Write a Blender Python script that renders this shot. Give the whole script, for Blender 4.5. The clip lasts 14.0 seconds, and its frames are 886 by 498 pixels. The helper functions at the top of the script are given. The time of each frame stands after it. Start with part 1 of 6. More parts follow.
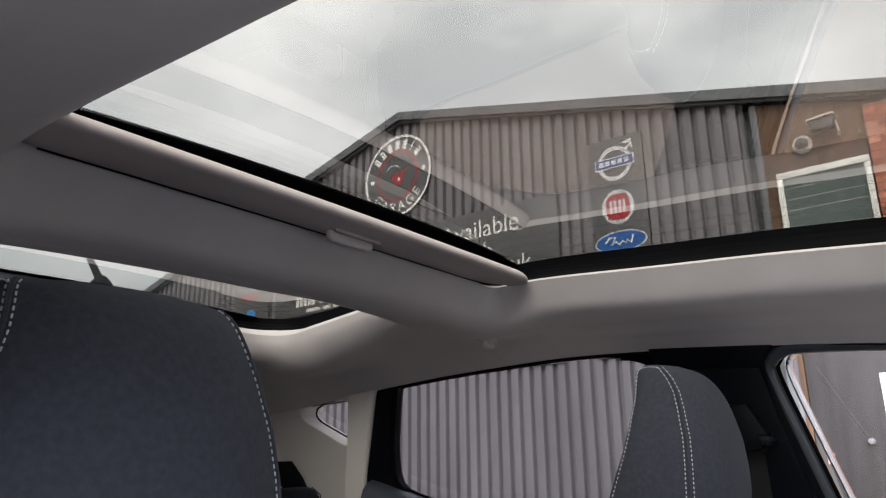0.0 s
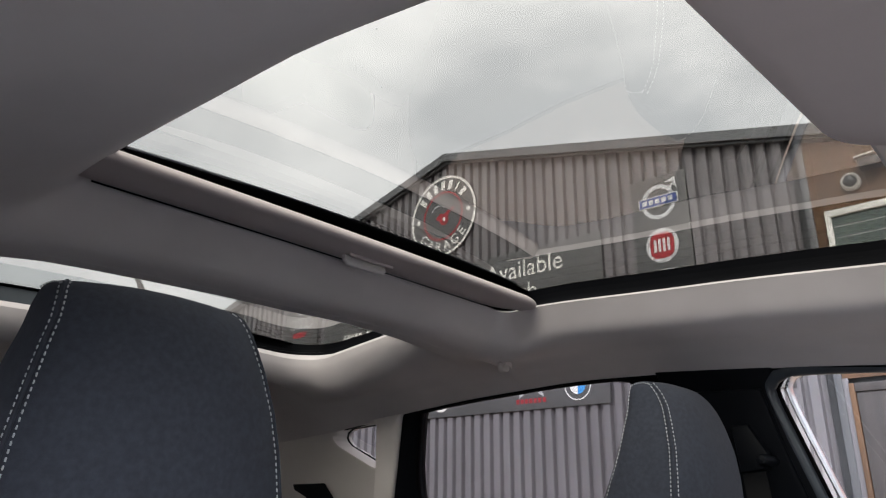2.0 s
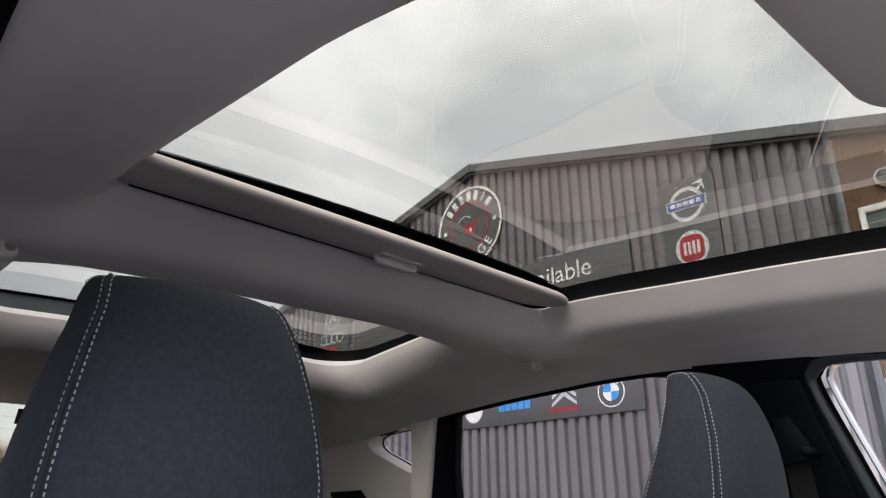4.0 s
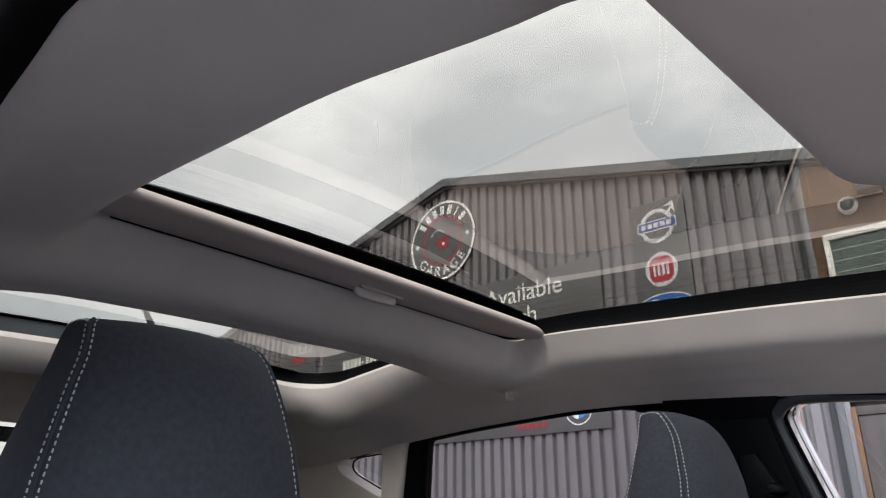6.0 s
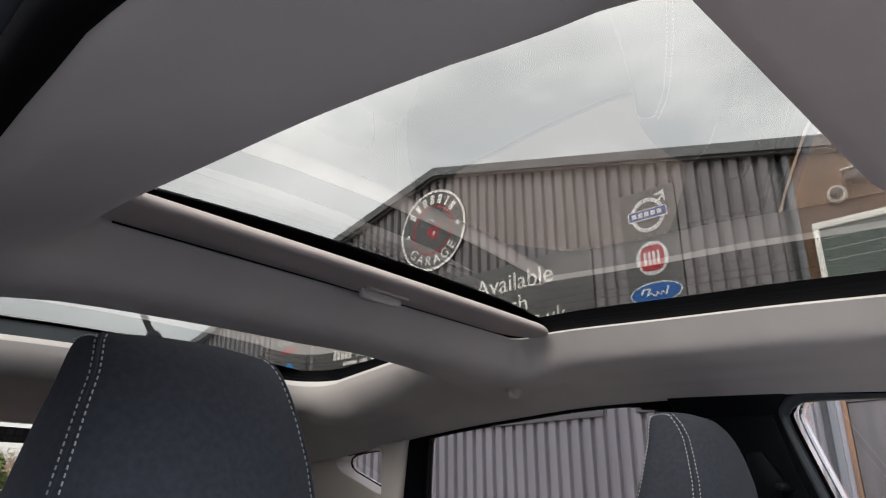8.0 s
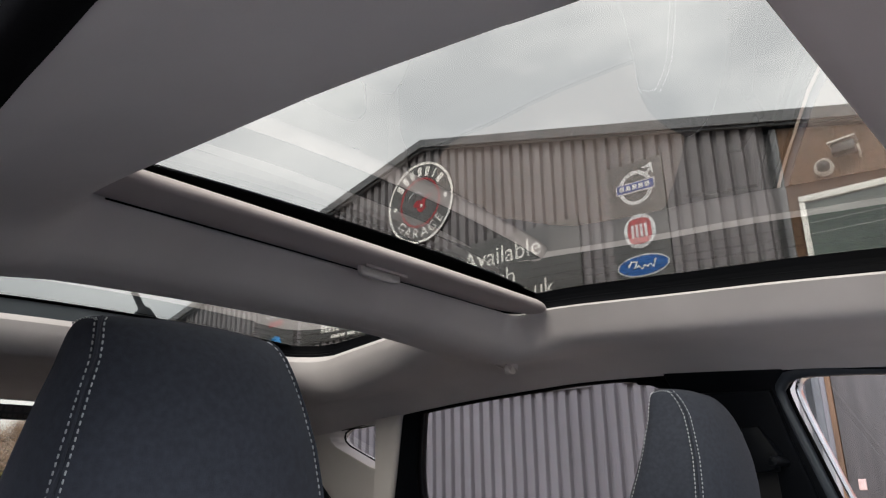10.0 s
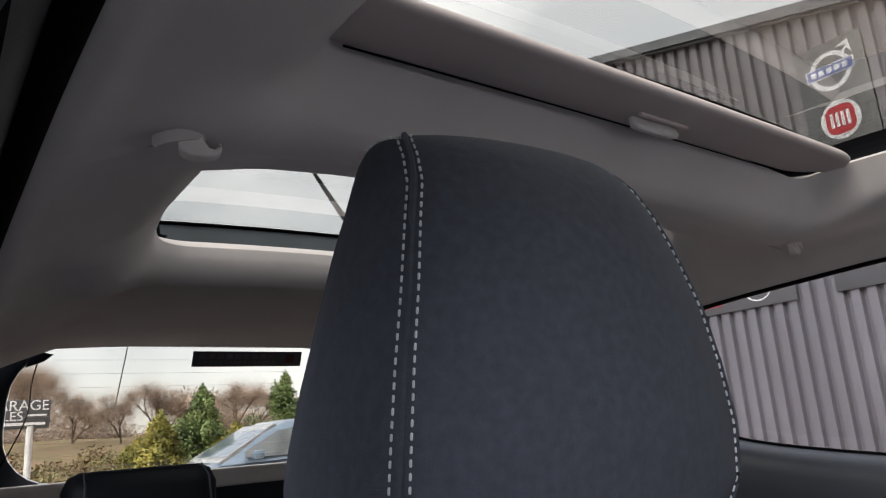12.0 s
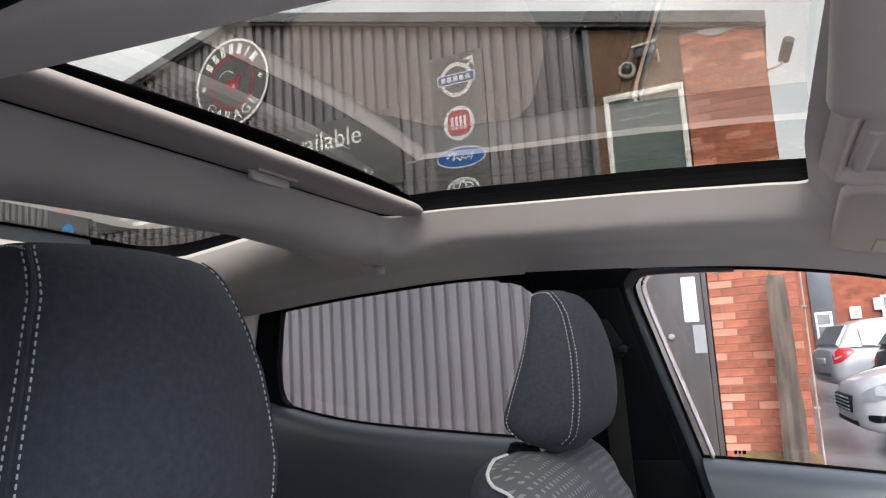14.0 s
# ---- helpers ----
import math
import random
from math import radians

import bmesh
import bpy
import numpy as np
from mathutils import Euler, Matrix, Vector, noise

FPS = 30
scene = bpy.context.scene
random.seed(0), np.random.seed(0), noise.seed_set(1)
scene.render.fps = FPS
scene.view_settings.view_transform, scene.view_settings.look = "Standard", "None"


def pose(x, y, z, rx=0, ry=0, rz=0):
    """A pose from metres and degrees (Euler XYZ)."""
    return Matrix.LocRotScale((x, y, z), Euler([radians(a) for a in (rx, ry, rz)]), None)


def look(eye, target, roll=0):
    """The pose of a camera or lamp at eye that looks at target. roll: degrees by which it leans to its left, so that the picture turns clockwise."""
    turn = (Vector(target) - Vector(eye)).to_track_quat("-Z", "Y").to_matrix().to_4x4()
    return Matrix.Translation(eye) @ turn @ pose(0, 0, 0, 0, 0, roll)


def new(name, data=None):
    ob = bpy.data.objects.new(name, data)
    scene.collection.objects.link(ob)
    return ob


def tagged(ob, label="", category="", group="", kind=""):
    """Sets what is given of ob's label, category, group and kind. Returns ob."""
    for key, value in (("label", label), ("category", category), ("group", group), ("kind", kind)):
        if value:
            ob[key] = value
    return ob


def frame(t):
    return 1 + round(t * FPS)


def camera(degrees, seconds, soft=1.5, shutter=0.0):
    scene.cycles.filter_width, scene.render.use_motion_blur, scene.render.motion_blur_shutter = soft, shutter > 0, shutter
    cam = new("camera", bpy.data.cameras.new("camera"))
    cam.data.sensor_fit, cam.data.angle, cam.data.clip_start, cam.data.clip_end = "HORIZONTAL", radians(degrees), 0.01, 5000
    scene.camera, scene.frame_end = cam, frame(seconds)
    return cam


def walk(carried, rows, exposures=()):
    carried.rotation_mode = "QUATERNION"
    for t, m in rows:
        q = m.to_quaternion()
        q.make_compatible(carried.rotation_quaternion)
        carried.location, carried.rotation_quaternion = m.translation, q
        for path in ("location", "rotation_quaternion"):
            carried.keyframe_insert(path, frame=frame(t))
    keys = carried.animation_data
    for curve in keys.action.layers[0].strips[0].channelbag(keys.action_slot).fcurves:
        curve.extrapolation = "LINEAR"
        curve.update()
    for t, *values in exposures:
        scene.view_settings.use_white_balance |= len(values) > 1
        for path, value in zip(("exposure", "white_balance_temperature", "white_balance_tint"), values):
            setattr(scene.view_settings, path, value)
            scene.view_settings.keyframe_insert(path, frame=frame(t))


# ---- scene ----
cam = camera(63.5, 14.0, soft=1.2)
PATH = [
    (0, (0.269, 0.107, 1.243), (-0.905, 1.628, 1.797), -0.7),
    (0.5, (0.331, 0.06, 1.227), (-0.779, 1.625, 1.792), -1.2),
    (1, (0.391, 0.068, 1.175), (-0.752, 1.607, 1.745), -0.2),
    (1.5, (0.381, 0.073, 1.193), (-0.841, 1.528, 1.818), 0.8),
    (2, (0.384, 0.08, 1.185), (-0.875, 1.485, 1.848), 0.6),
    (2.5, (0.386, 0.079, 1.185), (-0.888, 1.459, 1.874), 0.0),
    (3, (0.374, 0.08, 1.15), (-0.938, 1.426, 1.834), -0.8),
    (5.5, (0.382, 0.063, 1.183), (-0.886, 1.43, 1.908), 0.4),
    (6, (0.381, 0.053, 1.192), (-0.859, 1.445, 1.917), 0.3),
    (6.5, (0.364, 0.051, 1.203), (-0.857, 1.464, 1.917), 0.1),
    (7, (0.359, 0.043, 1.211), (-0.857, 1.464, 1.919), -0.3),
    (9.5, (0.326, 0.042, 1.228), (-0.905, 1.477, 1.88), -0.4),
    (10, (0.322, 0.04, 1.232), (-0.888, 1.506, 1.852), -0.7),
    (10.5, (0.317, 0.061, 1.227), (-0.94, 1.498, 1.82), -1.3),
    (11, (0.259, 0.093, 1.213), (-1.127, 1.418, 1.781), -1.5),
    (11.5, (0.103, 0.085, 1.197), (-1.407, 1.287, 1.722), -1.5),
    (12, (0.044, 0.087, 1.195), (-1.5, 1.26, 1.684), -4.2),
    (12.5, (0.077, 0.083, 1.205), (-1.466, 1.266, 1.674), -4.4),
    (13, (0.158, 0.067, 1.247), (-1.107, 1.554, 1.681), -2.9),
    (13.5, (0.191, 0.032, 1.251), (-0.831, 1.71, 1.623), -3.5),
    (14, (0.204, -0.032, 1.272), (-0.609, 1.772, 1.565), -3.5),
]
walk(cam, [(t, look(eye, target, roll)) for t, eye, target, roll in PATH], [(0.0, 1.42), (10.6, 1.41), (11.0, 1.42), (11.5, 1.57), (12.0, 1.61), (12.5, 1.80), (13.0, 1.74), (13.5, 1.68), (14.0, 1.68)])


# ---- world, sun, exposure ----
world = bpy.data.worlds.new("overcast_sky")
scene.world = world
world.use_nodes = True
wn, wl = world.node_tree.nodes, world.node_tree.links
wn.clear()
w_out = wn.new("ShaderNodeOutputWorld")
w_sky = wn.new("ShaderNodeTexSky")
w_sky.sky_type = "NISHITA"
w_sky.sun_disc = False
w_sky.sun_elevation, w_sky.sun_rotation = radians(36), radians(155)
w_sky_bg = wn.new("ShaderNodeBackground")
w_sky_bg.inputs["Strength"].default_value = 0.05
w_co = wn.new("ShaderNodeTexCoord")
w_map = wn.new("ShaderNodeMapping")
w_map.inputs["Scale"].default_value = (1.0, 1.0, 2.2)
w_noise = wn.new("ShaderNodeTexNoise")
w_noise.inputs["Scale"].default_value = 3.1
w_noise.inputs["Detail"].default_value = 7
w_noise.inputs["Roughness"].default_value = 0.52
w_ramp = wn.new("ShaderNodeValToRGB")
w_ramp.color_ramp.elements[0].position, w_ramp.color_ramp.elements[1].position = 0.36, 0.66
w_ramp.color_ramp.elements[0].color = (0.56, 0.566, 0.592, 1)
w_ramp.color_ramp.elements[1].color = (0.935, 0.938, 0.975, 1)
w_cloud = wn.new("ShaderNodeBackground")
w_cloud.inputs["Strength"].default_value = 0.85
w_add = wn.new("ShaderNodeAddShader")
wl.new(w_sky.outputs[0], w_sky_bg.inputs["Color"])
wl.new(w_co.outputs["Generated"], w_map.inputs[0])
wl.new(w_map.outputs[0], w_noise.inputs["Vector"])
wl.new(w_noise.outputs[0], w_ramp.inputs[0])
w_sep = wn.new("ShaderNodeSeparateXYZ")
w_up = wn.new("ShaderNodeMapRange")  # an overcast sky is brightest overhead
w_up.inputs[1].default_value, w_up.inputs[2].default_value = 0.0, 1.0
w_up.inputs[3].default_value, w_up.inputs[4].default_value = 0.95, 2.1
w_dim = wn.new("ShaderNodeMix")
w_dim.data_type, w_dim.blend_type = "RGBA", "MULTIPLY"
w_dim.inputs[0].default_value = 1.0
wl.new(w_co.outputs["Generated"], w_sep.inputs[0])
wl.new(w_sep.outputs[2], w_up.inputs[0])
wl.new(w_ramp.outputs[0], w_dim.inputs[6])
wl.new(w_up.outputs[0], w_dim.inputs[7])
wl.new(w_dim.outputs[2], w_cloud.inputs["Color"])
wl.new(w_sky_bg.outputs[0], w_add.inputs[0])
wl.new(w_cloud.outputs[0], w_add.inputs[1])
wl.new(w_add.outputs[0], w_out.inputs[0])

sun = new("sun", bpy.data.lights.new("sun", "SUN"))
sun.data.energy, sun.data.angle, sun.data.color = 2.6, radians(40), (1.0, 0.98, 0.985)
sun.matrix_world = look((0, 0, 30), (-18, 38, 0))


# ---- materials ----
def node_mat(name):
    m = bpy.data.materials.new(name)
    m.use_nodes = True
    n = m.node_tree.nodes
    return m, n, m.node_tree.links, n["Principled BSDF"]


def surface(name, color, rough=0.6, metal=0.0, vary=0.15, big=3.0, fine=60.0, bump=0.1, dist=0.002, spec=0.5, tint=None,
            rand=0.0, island=0.0, coat=0.0, stretch=(1, 1, 1), sheen=0.0):
    """A surface with stains at a large scale, grain at a small one and fine relief."""
    m, n, l, p = node_mat(name)
    co = n.new("ShaderNodeTexCoord")
    mp = n.new("ShaderNodeMapping")
    mp.inputs["Scale"].default_value = stretch
    a, b = n.new("ShaderNodeTexNoise"), n.new("ShaderNodeTexNoise")
    a.inputs["Scale"].default_value, a.inputs["Detail"].default_value = big, 5
    b.inputs["Scale"].default_value, b.inputs["Detail"].default_value = fine, 3
    l.new(co.outputs["Object"], mp.inputs[0])
    l.new(mp.outputs[0], a.inputs["Vector"])
    l.new(mp.outputs[0], b.inputs["Vector"])
    dark = [c * (1 - vary) for c in color] if tint is None else tint
    light = [min(1, c * (1 + vary * 0.6)) for c in color]
    mix = n.new("ShaderNodeMix")
    mix.data_type = "RGBA"
    mix.inputs[6].default_value, mix.inputs[7].default_value = (*dark, 1), (*light, 1)
    rng = n.new("ShaderNodeMapRange")
    rng.inputs[1].default_value, rng.inputs[2].default_value = 0.33, 0.67
    l.new(a.outputs[0], rng.inputs[0])
    l.new(rng.outputs[0], mix.inputs[0])
    grain = n.new("ShaderNodeMix")
    grain.data_type, grain.blend_type = "RGBA", "MULTIPLY"
    grain.inputs[0].default_value = vary
    l.new(mix.outputs[2], grain.inputs[6])
    l.new(b.outputs["Color"], grain.inputs[7])
    last = grain.outputs[2]
    if rand or island:
        src = n.new("ShaderNodeObjectInfo").outputs["Random"] if rand else n.new("ShaderNodeNewGeometry").outputs["Random Per Island"]
        hsv = n.new("ShaderNodeHueSaturation")
        vr = n.new("ShaderNodeMapRange")
        amount = rand or island
        vr.inputs[3].default_value, vr.inputs[4].default_value = 1 - amount, 1 + amount
        l.new(src, vr.inputs[0])
        l.new(vr.outputs[0], hsv.inputs["Value"])
        l.new(last, hsv.inputs["Color"])
        last = hsv.outputs[0]
    l.new(last, p.inputs["Base Color"])
    rr = n.new("ShaderNodeMapRange")
    rr.inputs[3].default_value, rr.inputs[4].default_value = max(0.02, rough - 0.08), min(1, rough + 0.08)
    l.new(a.outputs[0], rr.inputs[0])
    l.new(rr.outputs[0], p.inputs["Roughness"])
    p.inputs["Metallic"].default_value = metal
    p.inputs["Specular IOR Level"].default_value = spec
    p.inputs["Coat Weight"].default_value = coat
    p.inputs["Sheen Weight"].default_value = sheen
    if bump:
        bp = n.new("ShaderNodeBump")
        bp.inputs["Strength"].default_value, bp.inputs["Distance"].default_value = bump, dist
        l.new(b.outputs[0], bp.inputs["Height"])
        l.new(bp.outputs[0], p.inputs["Normal"])
    return m


def glass(name, tint, gloss=1.6):
    m, n, l, p = node_mat(name)
    n.remove(p)
    tr, gl = n.new("ShaderNodeBsdfTransparent"), n.new("ShaderNodeBsdfGlossy")
    tr.inputs["Color"].default_value = (*tint, 1)
    gl.inputs["Roughness"].default_value = 0.0
    fr, ml, mx = n.new("ShaderNodeFresnel"), n.new("ShaderNodeMath"), n.new("ShaderNodeMixShader")
    fr.inputs["IOR"].default_value = 1.5
    ml.operation, ml.use_clamp = "MULTIPLY", True
    ml.inputs[1].default_value = gloss
    l.new(fr.outputs[0], ml.inputs[0])
    l.new(ml.outputs[0], mx.inputs[0])
    l.new(tr.outputs[0], mx.inputs[1])
    l.new(gl.outputs[0], mx.inputs[2])
    l.new(mx.outputs[0], n["Material Output"].inputs[0])
    return m


def clear(name, tint):
    m, n, l, p = node_mat(name)
    n.remove(p)
    tr = n.new("ShaderNodeBsdfTransparent")
    tr.inputs["Color"].default_value = (*tint, 1)
    l.new(tr.outputs[0], n["Material Output"].inputs[0])
    return m


def dotted_fabric(name):
    """Dark grey cloth with rows of small pale woven dashes."""
    m, n, l, p = node_mat(name)
    co, sx = n.new("ShaderNodeTexCoord"), n.new("ShaderNodeSeparateXYZ")
    l.new(co.outputs["Object"], sx.inputs[0])

    def op(kind, a, b=None):
        q = n.new("ShaderNodeMath")
        q.operation = kind
        for k, v in enumerate((a, b)):
            if v is None:
                continue
            if isinstance(v, (int, float)):
                q.inputs[k].default_value = v
            else:
                l.new(v, q.inputs[k])
        return q.outputs[0]

    row = op("DIVIDE", op("SUBTRACT", sx.outputs[2], op("MULTIPLY", sx.outputs[0], 0.9)), 0.021)
    shift = op("MULTIPLY", op("MODULO", op("FLOOR", row), 2.0), 0.5)
    col = op("ADD", op("ADD", op("DIVIDE", sx.outputs[1], 0.0118), op("MULTIPLY", row, 0.42)), shift)
    u = op("ABSOLUTE", op("SUBTRACT", op("FRACT", op("ADD", col, 200.0)), 0.5))
    v = op("ABSOLUTE", op("SUBTRACT", op("FRACT", op("ADD", row, 200.0)), 0.5))
    fade = n.new("ShaderNodeTexNoise")
    fade.inputs["Scale"].default_value = 14
    l.new(co.outputs["Object"], fade.inputs["Vector"])
    mask = op("MULTIPLY", op("MULTIPLY", op("LESS_THAN", u, 0.17), op("LESS_THAN", v, 0.22)), op("GREATER_THAN", fade.outputs[0], 0.42))
    mix = n.new("ShaderNodeMix")
    mix.data_type = "RGBA"
    mix.inputs[6].default_value, mix.inputs[7].default_value = (0.070, 0.075, 0.085, 1), (0.17, 0.18, 0.195, 1)
    l.new(mask, mix.inputs[0])
    l.new(mix.outputs[2], p.inputs["Base Color"])
    p.inputs["Roughness"].default_value = 0.85
    weave = n.new("ShaderNodeTexNoise")
    weave.inputs["Scale"].default_value = 700
    l.new(co.outputs["Object"], weave.inputs["Vector"])
    bp = n.new("ShaderNodeBump")
    bp.inputs["Strength"].default_value, bp.inputs["Distance"].default_value = 0.3, 0.001
    l.new(weave.outputs[0], bp.inputs["Height"])
    l.new(bp.outputs[0], p.inputs["Normal"])
    return m


HEADLINER = surface("headliner_cloth", (0.68, 0.636, 0.631), 0.95, vary=0.07, big=5, fine=900, bump=0.25, dist=0.0006, spec=0.15, sheen=0.1)
BLINDCLOTH = surface("blind_cloth", (0.60, 0.53, 0.52), 0.8, vary=0.06, big=6, fine=1100, bump=0.2, dist=0.0005, spec=0.2)
LIGHT_TRIM = surface("pale_trim_plastic", (0.74, 0.70, 0.68), 0.6, vary=0.05, big=4, fine=1500, bump=0.15, dist=0.0004, spec=0.35)
BLACK_TRIM = surface("black_trim_plastic", (0.0045, 0.0055, 0.0078), 0.5, vary=0.15, big=5, fine=1400, bump=0.15, dist=0.0004, spec=0.08)
FRAME_TRIM = surface("glossy_door_frame", (0.046, 0.055, 0.068), 0.30, vary=0.08, big=4, fine=900, bump=0.03, dist=0.0003, spec=0.5)
# the door plastic again, its colour raised for windscreen light on the front door
DOOR_TRIM_LIT = surface("lit_front_door_plastic", (0.066, 0.078, 0.096), 0.42, vary=0.12, big=4, fine=1300, bump=0.25, dist=0.0005, spec=0.5)
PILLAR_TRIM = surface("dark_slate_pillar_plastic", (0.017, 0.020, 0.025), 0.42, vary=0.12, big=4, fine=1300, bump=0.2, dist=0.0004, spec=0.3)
SEAL = surface("ribbed_roof_seal", (0.003, 0.0033, 0.0045), 0.5, vary=0.2, big=9, fine=300, bump=0.05, spec=0.05)
DOOR_TRIM = surface("dark_door_plastic", (0.038, 0.045, 0.058), 0.40, vary=0.12, big=4, fine=1300, bump=0.25, dist=0.0005, spec=0.5)
RUBBER = surface("black_rubber", (0.004, 0.004, 0.005), 0.9, vary=0.2, big=9, fine=300, bump=0.1, spec=0.05)
SLATE = surface("slate_channel_plastic", (0.06, 0.07, 0.08), 0.6, vary=0.15, big=9, fine=300, bump=0.1, spec=0.2)
CHROME = surface("brushed_chrome", (0.86, 0.87, 0.88), 0.30, 1.0, vary=0.05, big=8, fine=400, bump=0.02)
SEATCLOTH = surface("charcoal_seat_cloth", (0.041, 0.0465, 0.062), 0.85, vary=0.18, big=150, fine=1000, bump=0.6, dist=0.0008, spec=0.2, sheen=0.02)
STITCH = surface("pale_grey_thread", (0.46, 0.48, 0.50), 0.8, vary=0.1, big=40, fine=2000, bump=0.2, dist=0.0003)
PIPING = surface("white_piping", (0.5, 0.51, 0.53), 0.6, vary=0.05, big=20, fine=900, bump=0.1)
DOTTED = dotted_fabric("dotted_seat_cloth")
ROOF_GLASS = glass("tinted_roof_glass", (0.306, 0.294, 0.264), 1.75)
ROOF_CLEAR = clear("roof_glass_outer", (0.97, 0.98, 0.97))
SIDE_GLASS = glass("side_window_glass", (0.555, 0.560, 0.583), 1.2)
SCREEN_GLASS = glass("windscreen_glass", (0.84, 0.86, 0.85), 1.0)
PRIVACY_GLASS = glass("rear_side_window_glass", (0.33, 0.324, 0.335), 1.2)
REAR_GLASS = glass("rear_window_glass_tint", (0.352, 0.328, 0.298), 1.2)
SIDE_CLEAR = clear("side_glass_outer", (0.985, 0.99, 0.985))
PAINT_DARK = surface("dark_car_paint", (0.10, 0.09, 0.10), 0.25, 0.2, vary=0.08, big=3, fine=800, bump=0.0, coat=0.6)
VISOR = surface("visor_cloth", (0.76, 0.67, 0.65), 0.85, vary=0.06, big=8, fine=900, bump=0.2, dist=0.0005)
LABEL_WHITE = surface("white_label", (0.75, 0.74, 0.66), 0.6, vary=0.1, big=20, fine=200, bump=0)
CARPET = surface("dark_carpet", (0.03, 0.03, 0.032), 0.95, vary=0.3, big=8, fine=500, bump=0.5)

CLAD = surface("grey_coated_steel", (0.172, 0.163, 0.176), 0.42, 0.0, vary=0.16, big=1.3, fine=40, bump=0.06, spec=0.5, stretch=(1, 1, 0.35))
FASCIA = surface("dark_grey_flashing", (0.11, 0.115, 0.125), 0.45, vary=0.15, big=2, fine=50, bump=0.05)
PANEL_GREY = surface("dark_sign_board", (0.085, 0.085, 0.088), 0.4, vary=0.08, big=2, fine=80, bump=0.02)
SIGN_WHITE = surface("white_vinyl", (0.78, 0.78, 0.77), 0.45, vary=0.06, big=6, fine=90, bump=0)
SIGN_RED = surface("red_vinyl", (0.33, 0.022, 0.03), 0.4, vary=0.1, big=6, fine=90, bump=0)
SIGN_BLUE = surface("blue_vinyl", (0.012, 0.09, 0.33), 0.35, vary=0.1, big=6, fine=90, bump=0)
SIGN_SKY = surface("sky_blue_vinyl", (0.05, 0.30, 0.72), 0.35, vary=0.1, big=6, fine=90, bump=0)
SIGN_NAVY = surface("navy_vinyl", (0.05, 0.08, 0.28), 0.35, vary=0.1, big=6, fine=90, bump=0)
SIGN_SILVER = surface("silver_vinyl", (0.62, 0.63, 0.65), 0.3, 0.3, vary=0.1, big=6, fine=90, bump=0)
TIMBER = surface("weathered_brown_ply", (0.13, 0.068, 0.034), 0.7, vary=0.35, big=2.2, fine=45, bump=0.25, dist=0.003, stretch=(3, 1, 0.6))
POSTWOOD = surface("grey_weathered_post", (0.15, 0.115, 0.088), 0.85, vary=0.6, big=4, fine=60, bump=0.5, dist=0.006, stretch=(4, 4, 0.5))
UPVC = surface("white_window_frame", (0.72, 0.72, 0.70), 0.4, vary=0.08, big=5, fine=90, bump=0.02)
WINDOW_DARK = surface("dim_window_pane", (0.10, 0.125, 0.115), 0.12, vary=0.25, big=2.5, fine=20, bump=0, spec=0.6)
BRICK = surface("red_brick", (0.41, 0.142, 0.082), 0.85, vary=0.3, big=9, fine=160, bump=0.5, dist=0.004, rand=0.24, tint=(0.30, 0.085, 0.048))
BRICKPALE = surface("pale_pink_brick", (0.50, 0.245, 0.172), 0.85, vary=0.3, big=9, fine=160, bump=0.5, dist=0.004, rand=0.22, tint=(0.54, 0.20, 0.12))
BRICKFAR = surface("red_brick_far", (0.36, 0.11, 0.06), 0.85, vary=0.25, big=3, fine=60, bump=0.2, island=0.15)
MORTAR = surface("pale_mortar", (0.30, 0.155, 0.11), 0.9, vary=0.25, big=6, fine=150, bump=0.5, dist=0.004)
MOSS = surface("mossy_plinth", (0.17, 0.15, 0.055), 0.95, vary=0.5, big=7, fine=90, bump=0.6, dist=0.008, tint=(0.20, 0.09, 0.05))
DOORGREY = surface("grey_brown_door_paint", (0.066, 0.058, 0.057), 0.6, vary=0.25, big=3, fine=80, bump=0.05, stretch=(5, 1, 0.5))
NOTICE = surface("white_notice_paper", (0.8, 0.8, 0.8), 0.6, vary=0.04, big=5, fine=90, bump=0)
NOTICE_GREY = surface("grey_notice_plate", (0.30, 0.30, 0.31), 0.5, vary=0.08, big=5, fine=90, bump=0)
METAL_WHITE = surface("white_metal_lamp", (0.6, 0.58, 0.55), 0.4, vary=0.1, big=9, fine=90, bump=0)
METAL_DARK = surface("dark_metal", (0.05, 0.055, 0.06), 0.4, 0.3, vary=0.1, big=9, fine=90, bump=0)
TARMAC = surface("wet_tarmac", (0.19, 0.178, 0.175), 0.24, vary=0.4, big=0.7, fine=70, bump=0.35, dist=0.006, spec=0.6)
GRAVEL = surface("brown_wet_gravel", (0.40, 0.312, 0.240), 0.5, vary=0.35, big=0.9, fine=55, bump=0.6, dist=0.01, tint=(0.30, 0.215, 0.155))
BANK = surface("brown_bank", (0.24, 0.165, 0.10), 0.95, vary=0.5, big=1.2, fine=14, bump=0.8, dist=0.05, tint=(0.20, 0.18, 0.07))
BARK = surface("bare_bark", (0.14, 0.10, 0.075), 0.9, vary=0.3, big=4, fine=50, bump=0.4)
TWIGS = surface("bare_twigs", (0.46, 0.36, 0.285), 0.95, vary=0.35, big=2, fine=20, bump=0, island=0.3)
CONIFER = surface("conifer_leaf", (0.21, 0.28, 0.09), 0.7, vary=0.4, big=2.2, fine=12, bump=0, island=0.35, tint=(0.05, 0.085, 0.025))
GOLDLEAF = surface("golden_conifer_leaf", (0.46, 0.40, 0.09), 0.7, vary=0.4, big=2.2, fine=12, bump=0, island=0.35, tint=(0.11, 0.13, 0.03))
